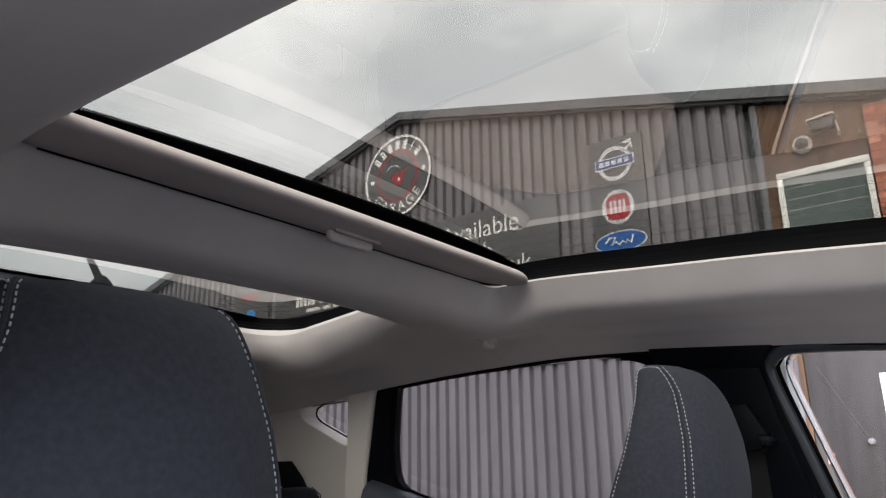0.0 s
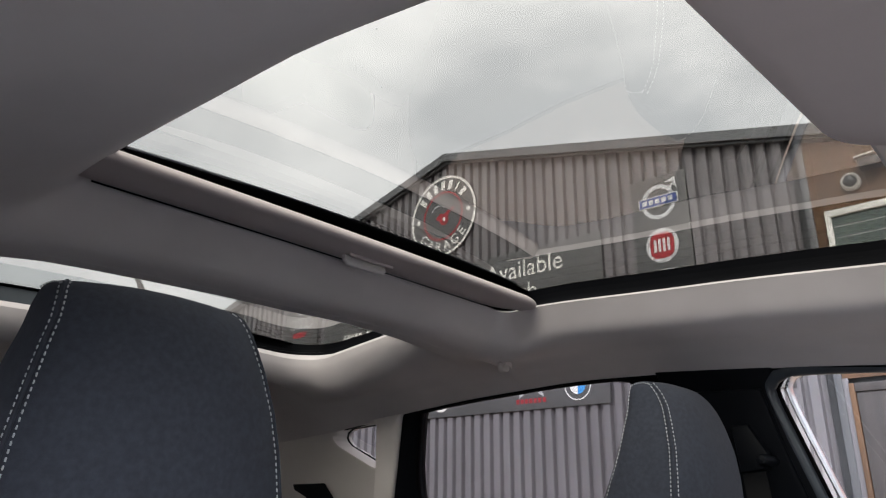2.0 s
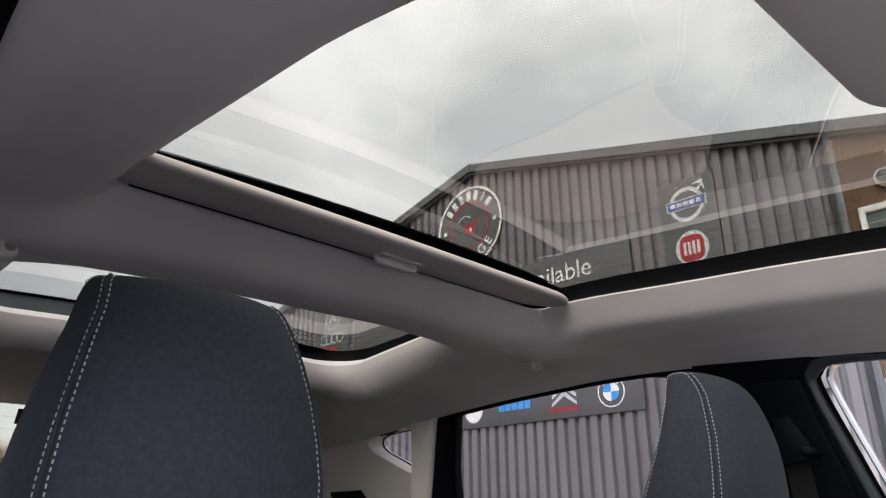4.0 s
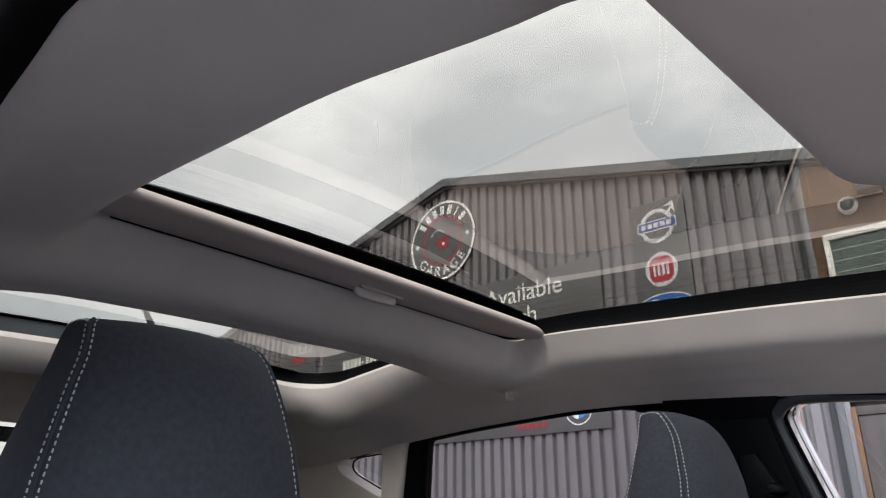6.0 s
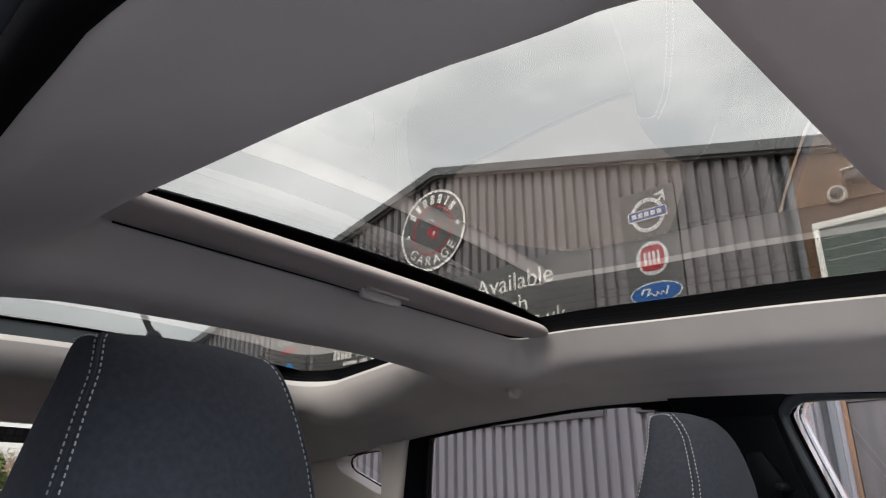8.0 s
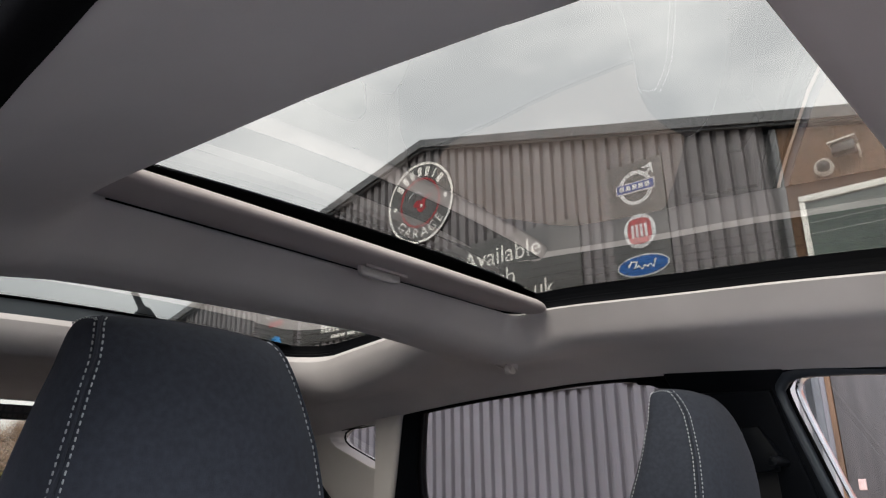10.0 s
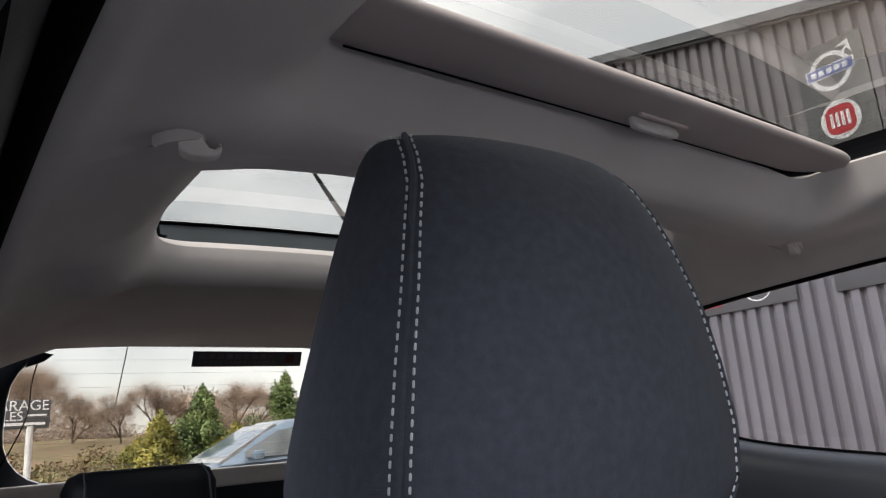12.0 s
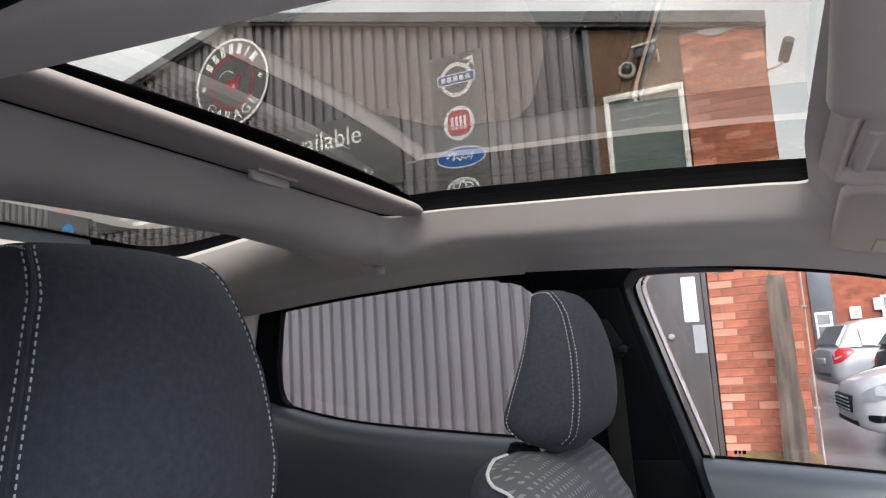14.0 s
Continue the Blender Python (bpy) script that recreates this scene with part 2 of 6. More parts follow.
BUSHLEAF = surface("bramble_leaf", (0.24, 0.22, 0.09), 0.8, vary=0.5, big=2, fine=10, bump=0, island=0.4, tint=(0.16, 0.09, 0.05))
PAINT_BLUE = surface("steel_blue_car_paint", (0.16, 0.23, 0.31), 0.3, 0.3, vary=0.06, big=2, fine=900, bump=0, coat=0.8)
PAINT_WHITE = surface("white_car_paint", (0.58, 0.58, 0.59), 0.3, vary=0.05, big=2, fine=900, bump=0, coat=0.8)
PAINT_SILVER = surface("silver_car_paint", (0.55, 0.56, 0.58), 0.3, 0.3, vary=0.05, big=2, fine=900, bump=0, coat=0.8)
PAINT_BLACK = surface("black_car_paint", (0.012, 0.012, 0.014), 0.2, vary=0.1, big=2, fine=900, bump=0, coat=0.8)
CAR_GLASS = surface("car_window_reflecting", (0.24, 0.27, 0.28), 0.06, 0.35, vary=0.2, big=2, fine=5, bump=0, spec=0.9)
# pale near-metal colour that puts the sky's reflection on parked cars' windscreens
SCREEN_PALE = surface("car_screen_painted_sky", (0.84, 0.86, 0.86), 0.14, 0.85, vary=0.12, big=2, fine=5, bump=0, spec=0.9)
LAMP_RED = surface("red_lamp_lens", (0.6, 0.015, 0.02), 0.15, vary=0.1, big=9, fine=90, bump=0, spec=0.7)
LAMP_CLEAR = surface("clear_lamp_lens", (0.5, 0.52, 0.54), 0.1, 0.4, vary=0.2, big=30, fine=90, bump=0, spec=0.8)
TYRE = surface("tyre_rubber", (0.015, 0.015, 0.016), 0.8, vary=0.2, big=9, fine=90, bump=0.2)
ROOFSHEET = surface("grey_roof_sheet", (0.22, 0.22, 0.23), 0.6, vary=0.15, big=1, fine=30, bump=0.05)

NOTICE_SPECK = surface("dried_drops", (0.7, 0.7, 0.68), 0.8, vary=0.1, big=50, fine=300, bump=0)


# ---- builders ----
C = 0.835  # the car's middle line


def link(name, me, material, parent=None, label=""):
    ob = new(name, me)
    for m in material if isinstance(material, (list, tuple)) else [material]:
        if m.name not in [k.name for k in me.materials]:
            me.materials.append(m)
    if parent is not None:
        ob.parent = parent
        ob.matrix_parent_inverse = parent.matrix_basis.inverted()
    return tagged(ob, label) if label else ob


def part(name, bm, material, parent=None, label="", smooth=True, angle=40, keep=False):
    if not keep:
        bmesh.ops.recalc_face_normals(bm, faces=bm.faces)
    return link(name, to_mesh(name, bm, smooth, angle), material, parent, label)


def to_mesh(name, bm, smooth=True, angle=40):
    me = bpy.data.meshes.new(name)
    if smooth:
        lim = radians(angle)
        for f in bm.faces:
            f.smooth = True
        for e in bm.edges:
            e.smooth = len(e.link_faces) == 2 and e.calc_face_angle(0) < lim
    bm.to_mesh(me)
    bm.free()
    return me


def thing(name, at, label, category, group="", kind=""):
    ob = new(name)
    ob.empty_display_size = 0.1
    ob.matrix_basis = Matrix.Translation(at)
    return tagged(ob, label, category, group, kind)


def box(bm, x0, x1, y0, y1, z0, z1, bevel=0.0, seg=2):
    vs = [bm.verts.new(p) for p in ((x0, y0, z0), (x1, y0, z0), (x1, y1, z0), (x0, y1, z0), (x0, y0, z1), (x1, y0, z1), (x1, y1, z1), (x0, y1, z1))]
    fs = [bm.faces.new([vs[k] for k in q]) for q in ((0, 3, 2, 1), (4, 5, 6, 7), (0, 1, 5, 4), (1, 2, 6, 5), (2, 3, 7, 6), (3, 0, 4, 7))]
    if bevel:
        bmesh.ops.bevel(bm, geom=list({e for f in fs for e in f.edges}), offset=bevel, segments=seg, affect="EDGES", profile=0.5)
    return bm


def boxed(x0, x1, y0, y1, z0, z1, bevel=0.0, seg=2):
    return box(bmesh.new(), x0, x1, y0, y1, z0, z1, bevel, seg)


def prism(poly, near, far, bevel=0.0, bm=None, seg=2):
    """A slab between two copies of an outline; near and far turn an outline's (u, v) into a place."""
    bm = bm or bmesh.new()
    a, b = [bm.verts.new(near(*p)) for p in poly], [bm.verts.new(far(*p)) for p in poly]
    n = len(poly)
    fs = [bm.faces.new(a), bm.faces.new(b[::-1])]
    for k in range(n):
        fs.append(bm.faces.new((a[k], b[k], b[(k + 1) % n], a[(k + 1) % n])))
    bmesh.ops.recalc_face_normals(bm, faces=fs)
    if bevel:
        bmesh.ops.bevel(bm, geom=fs[0].edges[:] + fs[1].edges[:], offset=bevel, segments=seg, affect="EDGES", profile=0.5)
    return bm


def loft(rings, bm=None, cap=True, closed=True):
    bm = bm or bmesh.new()
    rows = [[bm.verts.new(p) for p in r] for r in rings]
    n = len(rows[0])
    for a, b in zip(rows, rows[1:]):
        for k in range(n if closed else n - 1):
            bm.faces.new((a[k], a[(k + 1) % n], b[(k + 1) % n], b[k]))
    if cap and closed:
        bm.faces.new(rows[0][::-1])
        bm.faces.new(rows[-1])
    return bm


def tube(points, r, seg=8, bm=None, squash=1.0):
    """A round bar along a line of places; r may be one radius or one for each place."""
    pts = [Vector(p) for p in points]
    rings = []
    up = Vector((0, 0, 1))
    for k, p in enumerate(pts):
        d = (pts[min(k + 1, len(pts) - 1)] - pts[max(k - 1, 0)]).normalized()
        u = up if abs(d.dot(up)) < 0.95 else Vector((1, 0, 0))
        s = d.cross(u).normalized()
        t = s.cross(d).normalized()
        q = r[k] if isinstance(r, (list, tuple)) else r
        rings.append([p + s * q * math.cos(a) + t * q * squash * math.sin(a) for a in (2 * math.pi * j / seg for j in range(seg))])
    return loft(rings, bm)


def smooth_line(keys, n):
    """n places on a soft curve through the keys."""
    keys = [Vector(k) for k in keys]
    out = []
    for j in range(n):
        s = j / (n - 1) * (len(keys) - 1)
        k = min(int(s), len(keys) - 2)
        f = s - k
        p0, p1, p2, p3 = keys[max(k - 1, 0)], keys[k], keys[k + 1], keys[min(k + 2, len(keys) - 1)]
        out.append(0.5 * (2 * p1 + (p2 - p0) * f + (2 * p0 - 5 * p1 + 4 * p2 - p3) * f * f + (3 * p1 - p0 - 3 * p2 + p3) * f**3))
    return out


def lathe(profile, at, axis="z", seg=24, bm=None):
    """A turned body: profile rows of radius and height along the axis."""
    rings = []
    for r, h in profile:
        ring = []
        for k in range(seg):
            a = 2 * math.pi * k / seg
            c, s = r * math.cos(a), r * math.sin(a)
            ring.append(Vector(at) + Vector({"z": (c, s, h), "y": (c, h, s), "x": (h, c, s)}[axis]))
        rings.append(ring)
    return loft(rings, bm)


def rounded(x0, x1, y0, y1, r, side=8, arc=6):
    """Points round a rectangle with round corners, each with its corner's or side's outward way."""
    out = []
    for cx, cy, a0, p, q in ((x1 - r, y1 - r, 0, (x1 - r, y1), (x0 + r, y1)), (x0 + r, y1 - r, 90, (x0, y1 - r), (x0, y0 + r)),
                             (x0 + r, y0 + r, 180, (x0 + r, y0), (x1 - r, y0)), (x1 - r, y0 + r, 270, (x1, y0 + r), (x1, y1 - r))):
        for k in range(arc + 1):
            a = radians(a0 + 90 * k / arc)
            out.append((cx + r * math.cos(a), cy + r * math.sin(a), math.cos(a), math.sin(a)))
        for k in range(1, side):
            f = k / side
            w = radians(a0 + 90)
            out.append((p[0] + (q[0] - p[0]) * f, p[1] + (q[1] - p[1]) * f, round(math.cos(w)), round(math.sin(w))))
    return out


def reach(px, py, wx, wy, x0, x1, y0, y1):
    """How far from a place, along a way, a rectangle's border lies."""
    t = []
    if wx > 1e-6: t.append((x1 - px) / wx)
    if wx < -1e-6: t.append((x0 - px) / wx)
    if wy > 1e-6: t.append((y1 - py) / wy)
    if wy < -1e-6: t.append((y0 - py) / wy)
    return min(t)


def sheet_round_hole(hole, r, outer, height, steps, bm, side=10, arc=7, bend=None):
    """A sheet from a round-cornered hole out to a rectangle; height(x, y, distance from the hole) gives z."""
    ring = rounded(*hole, r, side, arc)
    rows = []
    for s in steps:
        row = []
        for px, py, wx, wy in ring:
            if abs(wx) > 1e-6 and abs(wy) > 1e-6:  # a corner's points run out to the rectangle's corner
                X, Y = outer[1] if wx > 0 else outer[0], outer[3] if wy > 0 else outer[2]
                ax, ay = px - r * wx, py - r * wy
                q = math.atan2(abs(wy), abs(wx)) / (math.pi / 2)
                ox, oy = (X, ay + (Y - ay) * q * 2) if q <= 0.5 else (ax + (X - ax) * (1 - q) * 2, Y)
                far = math.hypot(ox - px, oy - py)
                wx, wy = (ox - px) / far, (oy - py) / far
            far = reach(px, py, wx, wy, *outer)
            d = s if s < 0.05 else 0.05 + (far - 0.05) * (s - 0.05) / 0.95
            d = min(d, far)
            x, y = px + wx * d, py + wy * d
            if bend:
                x, y = bend(x, y, d)
            row.append(bm.verts.new((x, y, height(x, y, d))))
        rows.append(row)
    n = len(ring)
    for a, b in zip(rows, rows[1:]):
        for k in range(n):
            bm.faces.new((a[k], a[(k + 1) % n], b[(k + 1) % n], b[k]))
    return bm


def words(name, text, size, m, material, parent=None, depth=0.004, align="CENTER", label="", squeeze=1.0):
    """Raised letters in the built-in font."""
    cu = bpy.data.curves.new(name, "FONT")
    cu.body, cu.size, cu.extrude, cu.align_x, cu.align_y = text, size, depth, align, "CENTER"
    tmp = new("lettering", cu)
    me = bpy.data.meshes.new_from_object(tmp.evaluated_get(bpy.context.evaluated_depsgraph_get()))
    bpy.data.objects.remove(tmp)
    me.transform(m @ Matrix.Diagonal((squeeze, 1, 1, 1)))
    me.materials.clear()
    return link(name, me, material, parent, label)


def interp(x, keys):
    if x <= keys[0][0]: return keys[0][1]
    for (a, p), (b, q) in zip(keys, keys[1:]):
        if x <= b:
            f = (x - a) / (b - a)
            return p + (q - p) * f
    return keys[-1][1]


def soft(x, keys):
    """A soft curve through keys, by averaging the broken line."""
    return sum(interp(x + k * 0.02, keys) for k in range(-4, 5)) / 9


# ---- the car's cabin ----
ROOF_MID = [(-2.1, 1.478), (-1.95, 1.492), (-1.6, 1.515), (-1.19, 1.530), (-0.72, 1.545), (-0.41, 1.546), (-0.17, 1.530), (0.0, 1.521), (0.17, 1.507), (0.30, 1.497), (0.45, 1.462), (0.62, 1.39)]
ROOF_EDGE = [(-2.1, 1.36), (-1.6, 1.357), (-1.325, 1.378), (-1.06, 1.410), (-0.81, 1.432), (-0.49, 1.448), (-0.29, 1.443), (-0.04, 1.430), (0.145, 1.416), (0.346, 1.385), (0.62, 1.31)]
EDGE_D = 0.69
RISE = [(0.0, 0.0), (0.08, 0.11), (0.15, 0.205), (0.22, 0.285), (0.30, 0.365), (0.40, 0.46), (0.5, 0.55), (0.75, 0.78), (1.0, 1.0)]
OUTER = [(-2.1, -0.012), (-0.20, -0.012), (-0.035, -0.012), (-0.020, 0.006), (0.10, 0.006), (0.62, 0.006)]  # how much further in the driver's seal lies behind the pillar
HALF = 0.445
FRONT_HOLE = (-0.515, 0.285, C - HALF, C + HALF)
REAR_HOLE = (-1.19, -0.735, C - HALF, C + HALF)
BEAM_X = -0.63


def side_d(z):
    """How far the side windows' plane lies from the car's middle line at a height."""
    return EDGE_D + (1.43 - z) * 0.35


def front_bend(x, y, d=0.0):
    """Bends the front opening: its forward edge bows back, the driver's forward corner is wide and round."""
    w = max(0.0, 1 - d / 0.14)
    ahead = max(0.0, min(1.0, (x + 0.10) / 0.26))
    if y < C:
        y += 0.022 * w * ahead * ahead * (3 - 2 * ahead) * max(0.0, min(1.0, (C - y) / 0.3))
    x -= 0.014 * w * max(0.0, min(1.0, (x - 0.05) / 0.2)) * max(0.0, min(1.0, (1.30 - y) / 0.25))
    r = 0.10
    u, v = x - (0.271 - r), (C - HALF + 0.022 + r) - y
    if u > 0 and v > 0:
        k = (max(u, v) / math.hypot(u, v) - 1) * w
        x, y = x + u * k, y - v * k
    return x, y


def roof_z(x, y, d=1.0):
    lip = 0.12
    off = abs(y - C)
    mid, edge = soft(x, ROOF_MID) - 0.006, soft(x, ROOF_EDGE)
    if off <= HALF:
        z = mid + 0.012 * (1 - (off / HALF) ** 2)
    else:
        u = max(0.0, min(1.0, (EDGE_D - off) / (EDGE_D - HALF)))
        z = edge + (mid - edge) * interp(u, RISE)
        if y < C:
            z -= 0.012 * max(0.0, min(1.0, (-0.02 - x) / 0.2)) * math.exp(-(((off - 0.653) / 0.016) ** 2))
        else:
            z -= 0.004 * math.exp(-(((off - 0.620) / 0.013) ** 2))
    z -= 0.007 * max(0.0, min(1.0, (-1.815 - x) / 0.035)) * max(0.0, min(1.0, (x + 2.09) / 0.10))  # step of the tail header
    q = max(0.0, min(1.0, (x + 0.742) / 0.226))
    if y < C:
        blend = max(0.0, min(1.0, (0.66 - 0.05 * q - off) / (0.24 - 0.07 * q)))
    else:  # at the passenger's end its rear edge rises sooner
        blend = max(0.0, min(1.0, (0.575 + 0.04 * q - off) / (0.155 + 0.02 * q)))
    blend = blend * blend * (3 - 2 * blend)
    c = 2 * (x + 0.742) / 0.226 - 1  # the beam's cross-section: round behind, a long ramp up to the blind in front
    wide = max(0.0, min(1.0, (off - HALF) / 0.06)) if y > C else 0.0
    ramp = (1 - c / (1 + 0.9 * wide * wide * (3 - 2 * wide))) / 0.64
    ramp = (ramp + math.sqrt(ramp * ramp + 0.02 * wide)) / 2
    ramp_in = max(0.0, (ramp + 1 - math.sqrt((ramp - 1) ** 2 + 0.05)) / 2)
    z -= (0.048 - 0.011 * max(0.0, min(1.0, (y - C) / 0.3))) * blend * (ramp_in if c > 0 else max(0.0, 1 - (-c) ** 2.3) ** 0.62)
    if y < C:  # the fold beside the ramp at the driver's end
        z -= 0.018 * math.exp(-(((off - 0.515) / 0.040) ** 2) - ((x + 0.555) / 0.055) ** 2)
    full = max(0.0, min(1.0, (y - C - 0.15) / 0.22), min(1.0, (-1.06 - x) / 0.10))
    back = max(0.0, min(1.0, (-0.85 - x) / 0.25))  # the rear opening's roll hangs lower
    flank = max(0.0, min(1.0, (x + 0.66) / 0.10))
    if d < lip:
        roll = max(0.0, 1 - d / 0.062)  # the padded roll, fuller at the passenger's side and the rear
        ax, ay = max(0.0, -0.475 - x), max(0.0, off - HALF + 0.04)  # it turns the corner in a wide curve
        slope = 1 - (min(d + 0.0015, math.hypot(ax, ay) - 0.04) if ax and ay else d) / 0.033  # beside the front glass it is a steep face that ends in a crease
        steep = 0.046 * (slope + math.sqrt(slope * slope + 0.02)) / 2 - 0.001
        thin = 0.006 * (1 - d / lip) ** 2 + 0.027 * max(0.0, 1 - d / 0.056) ** 1.25
        z += thin + ((0.044 + 0.018 * back) * (1 - math.sqrt(1 - roll * roll)) * (1 - flank) + steep * flank - thin) * full
    away = math.hypot(max(0.0, off - HALF), max(0.0, -1.19 - x, x - 0.285))
    near = max(0.0, min(1.0, (0.17 - away) / 0.115))
    return z - (0.011 + 0.008 * flank + 0.040 * back) * full * near * near * (3 - 2 * near)


STEPS = [0.0, 0.002, 0.004, 0.007, 0.011, 0.016, 0.022, 0.029, 0.037, 0.047] + [0.05 + 0.95 * k / 16 for k in range(1, 17)]
car_shell = thing("car_cabin", (-0.6, C, 0.3), "grey-lined cabin of a parked car with a two-piece glass roof", "car", kind="structure")
bm = bmesh.new()
sheet_round_hole(FRONT_HOLE, 0.020, (BEAM_X, 0.62, C - EDGE_D - 0.008, C + EDGE_D), roof_z, STEPS, bm, 18, 8, front_bend)
sheet_round_hole(REAR_HOLE, 0.085, (-2.08, BEAM_X, C - EDGE_D - 0.008, C + EDGE_D), roof_z, STEPS, bm, 18, 8)
bmesh.ops.remove_doubles(bm, verts=bm.verts, dist=0.0008)
headliner = part("headliner", bm, HEADLINER, car_shell, "taupe-grey woven headliner with rounded roof openings", angle=60)
sol = headliner.modifiers.new("thickness", "SOLIDIFY")
sol.thickness, sol.offset = 0.012, 1


def glass_z(x, y, d=0):
    return soft(x, ROOF_MID) + 0.073 - 0.018 * max(0.0, min(1.0, (-0.75 - x) / 0.45)) + 0.020 * (1 - (abs(y - C) / 0.55) ** 2)


def roof_pane(name, x0, x1, half, parent, label, r=0.05):
    """A curved pane, 5 mm thick: the lower face reflects the cabin."""
    bm = bmesh.new()
    ring = rounded(x0, x1, C - half, C + half, r, 14, 5)
    cx = (x0 + x1) / 2
    layers = []
    for lift in (0.0, 0.005):
        rows = []
        for f in (1.0, 0.85, 0.7, 0.55, 0.4, 0.25, 0.1):
            rows.append([bm.verts.new((cx + (px - cx) * f, C + (py - C) * f, glass_z(cx + (px - cx) * f, C + (py - C) * f) + lift)) for px, py, *_ in ring])
        n = len(ring)
        for a, b in zip(rows, rows[1:]):
            for k in range(n):
                q = (a[k], a[(k + 1) % n], b[(k + 1) % n], b[k])
                bm.faces.new(q if lift else q[::-1]).material_index = 1 if lift else 0
        bm.faces.new(rows[-1] if lift else rows[-1][::-1]).material_index = 1 if lift else 0
        layers.append(rows[0])
    for k in range(n):
        bm.faces.new((layers[0][k], layers[0][(k + 1) % n], layers[1][(k + 1) % n], layers[1][k])).material_index = 1
    bm.normal_update()
    low = [f for f in bm.faces if f.material_index == 0]
    for f in low:
        if f.normal.z > 0:
            f.normal_flip()
    return part(name, bm, [ROOF_GLASS, ROOF_CLEAR], parent, label, keep=True, angle=50)


front_pane = roof_pane("front_roof_glass", -0.54, 0.335, 0.535, car_shell, "grey-tinted front sunroof pane reflecting the cabin")
roof_pane("rear_roof_glass", -1.30, -0.62, 0.535, car_shell, "grey-tinted fixed rear roof pane")


def seal_wall(name, hole, r, parent, out, material, label):
    """The black channel between the roof lining's lip and the glass, with two ledges."""
    bm = bmesh.new()
    ring = rounded(*hole, r, 18, 8)
    rows = []
    for d, h in ((0.034, -0.010), (0.032, 0.012), (0.036, 0.016), (0.037, 0.024), (0.044, 0.026), (0.045, 0.034), (out, 0.036), (out, 0.050), (out + 0.08, 0.052), (out + 0.08, -0.02), (0.05, -0.02)):
        row = []
        for px, py, wx, wy in ring:
            if hole is FRONT_HOLE:
                px, py = front_bend(px, py)
            x, y = px + wx * d, py + wy * d
            base = roof_z(px, py, 0.0)
            top = glass_z(x, y) - 0.001
            z = base + (top - base) * max(-0.5, min(1.0, h / 0.050)) if h <= 0.05 else top
            row.append((x, y, z))
        rows.append(row)
    loft(rows, bm, cap=False)
    return part(name, bm, material, parent, label)


seal_wall("front_seal", FRONT_HOLE, 0.020, car_shell, 0.054, SEAL, "black sunroof channel and seal")
seal_wall("rear_seal", REAR_HOLE, 0.085, car_shell, 0.054, SEAL, "black rear glass channel and seal")


# the padded lip that leans into the rear opening at its passenger's side and back
rows = []
for d, h in ((0.031, 0.018), (0.022, 0.015), (0.013, 0.011), (0.006, 0.0054), (0.0018, 0.0), (0.0007, -0.0014), (0.0019, -0.0035), (0.0072, -0.0063)):
    row = []
    for px, py, wx, wy in rounded(*REAR_HOLE, 0.085, 26, 10):
        k = min(1.0, 1.25 * max(0.0, wy, -wx))
        e = d * k + 0.012 * (1 - k)
        row.append((px + wx * e, py + wy * e, roof_z(px, py, 0.0) + h))
    rows.append(row)
part("rear_opening_lip", loft(rows, cap=False), HEADLINER, car_shell, "padded pale lip of the roof opening", angle=80)

# slate trim at the back of the rear glass
rings = []
for y in np.linspace(C - 0.41, C + 0.30, 20):
    z0, z1 = roof_z(-1.19, y, 0.0) + 0.012, glass_z(-1.235, y) - 0.006
    rings.append([(-1.215, y, z0), (-1.219, y, z0 + 0.3 * (z1 - z0)), (-1.230, y, z1), (-1.236, y, z1), (-1.232, y, z0)])
part("rear_glass_trim", loft(rings), SLATE, car_shell, "slate-grey trim behind the rear glass")

# black enamel bands on the panes' edges over the beam
for x0, x1 in ((-0.60, -0.484), (-0.73, -0.62), (-1.262, -1.224)):
    rings = []
    for y in np.linspace(C - 0.50, C + 0.50, 24):
        xe = x1 - (0.025 * max(0.0, 1.2 - y) / 0.8 if x1 > -0.5 else 0.0)
        rings.append([(x, y, glass_z(x, y) - t) for x, t in ((x0, 0.003), (xe, 0.003), (xe, 0.0012), (x0, 0.0012))])
    part("black_band", loft(rings), SEAL, car_shell, "black enamel edge of the roof glass")
# the comb of fine strokes in which the front band ends
bm = bmesh.new()
for k in range(300):
    y = C - 0.48 + 0.0031 * k
    x = -0.4845 - 0.025 * max(0.0, 1.2 - y) / 0.8
    z = glass_z(x, y)
    box(bm, x, x + 0.0075, y - 0.0008, y + 0.0008, z - 0.0025, z - 0.0014)
tagged(part("enamel_fringe", bm, SEAL, front_pane, smooth=False), kind="stuff")

# dust and dried drops on the front pane
rd = random.Random(8)
bm = bmesh.new()
for k in range(70):
    x, y = rd.uniform(-0.42, 0.30), rd.uniform(C - 0.43, C + 0.46)
    r = rd.uniform(0.0004, 0.0011)
    z = glass_z(x, y) + 0.0055
    lathe([(r * 0.5, -0.0004), (r, 0.0), (r * 0.6, 0.0006)], (x, y, z), "z", 6, bm)
tagged(part("dust_specks", bm, NOTICE_SPECK, front_pane), kind="stuff")

# the beam's inner cover and the body above the lining
bm = bmesh.new()
for x0, x1, y0, y1 in ((-0.625, -0.545, C - 0.5, C + 0.5), (0.34, 0.70, C - 0.60, C + 0.60), (-2.05, -1.305, C - 0.60, C + 0.60)):
    box(bm, x0, x1, y0, y1, (glass_z((x0 + x1) / 2, C) - 0.03) if x0 < 0.3 else 1.53, (glass_z((x0 + x1) / 2, C) + 0.004) if x0 < 0.3 else 1.56, 0.004)
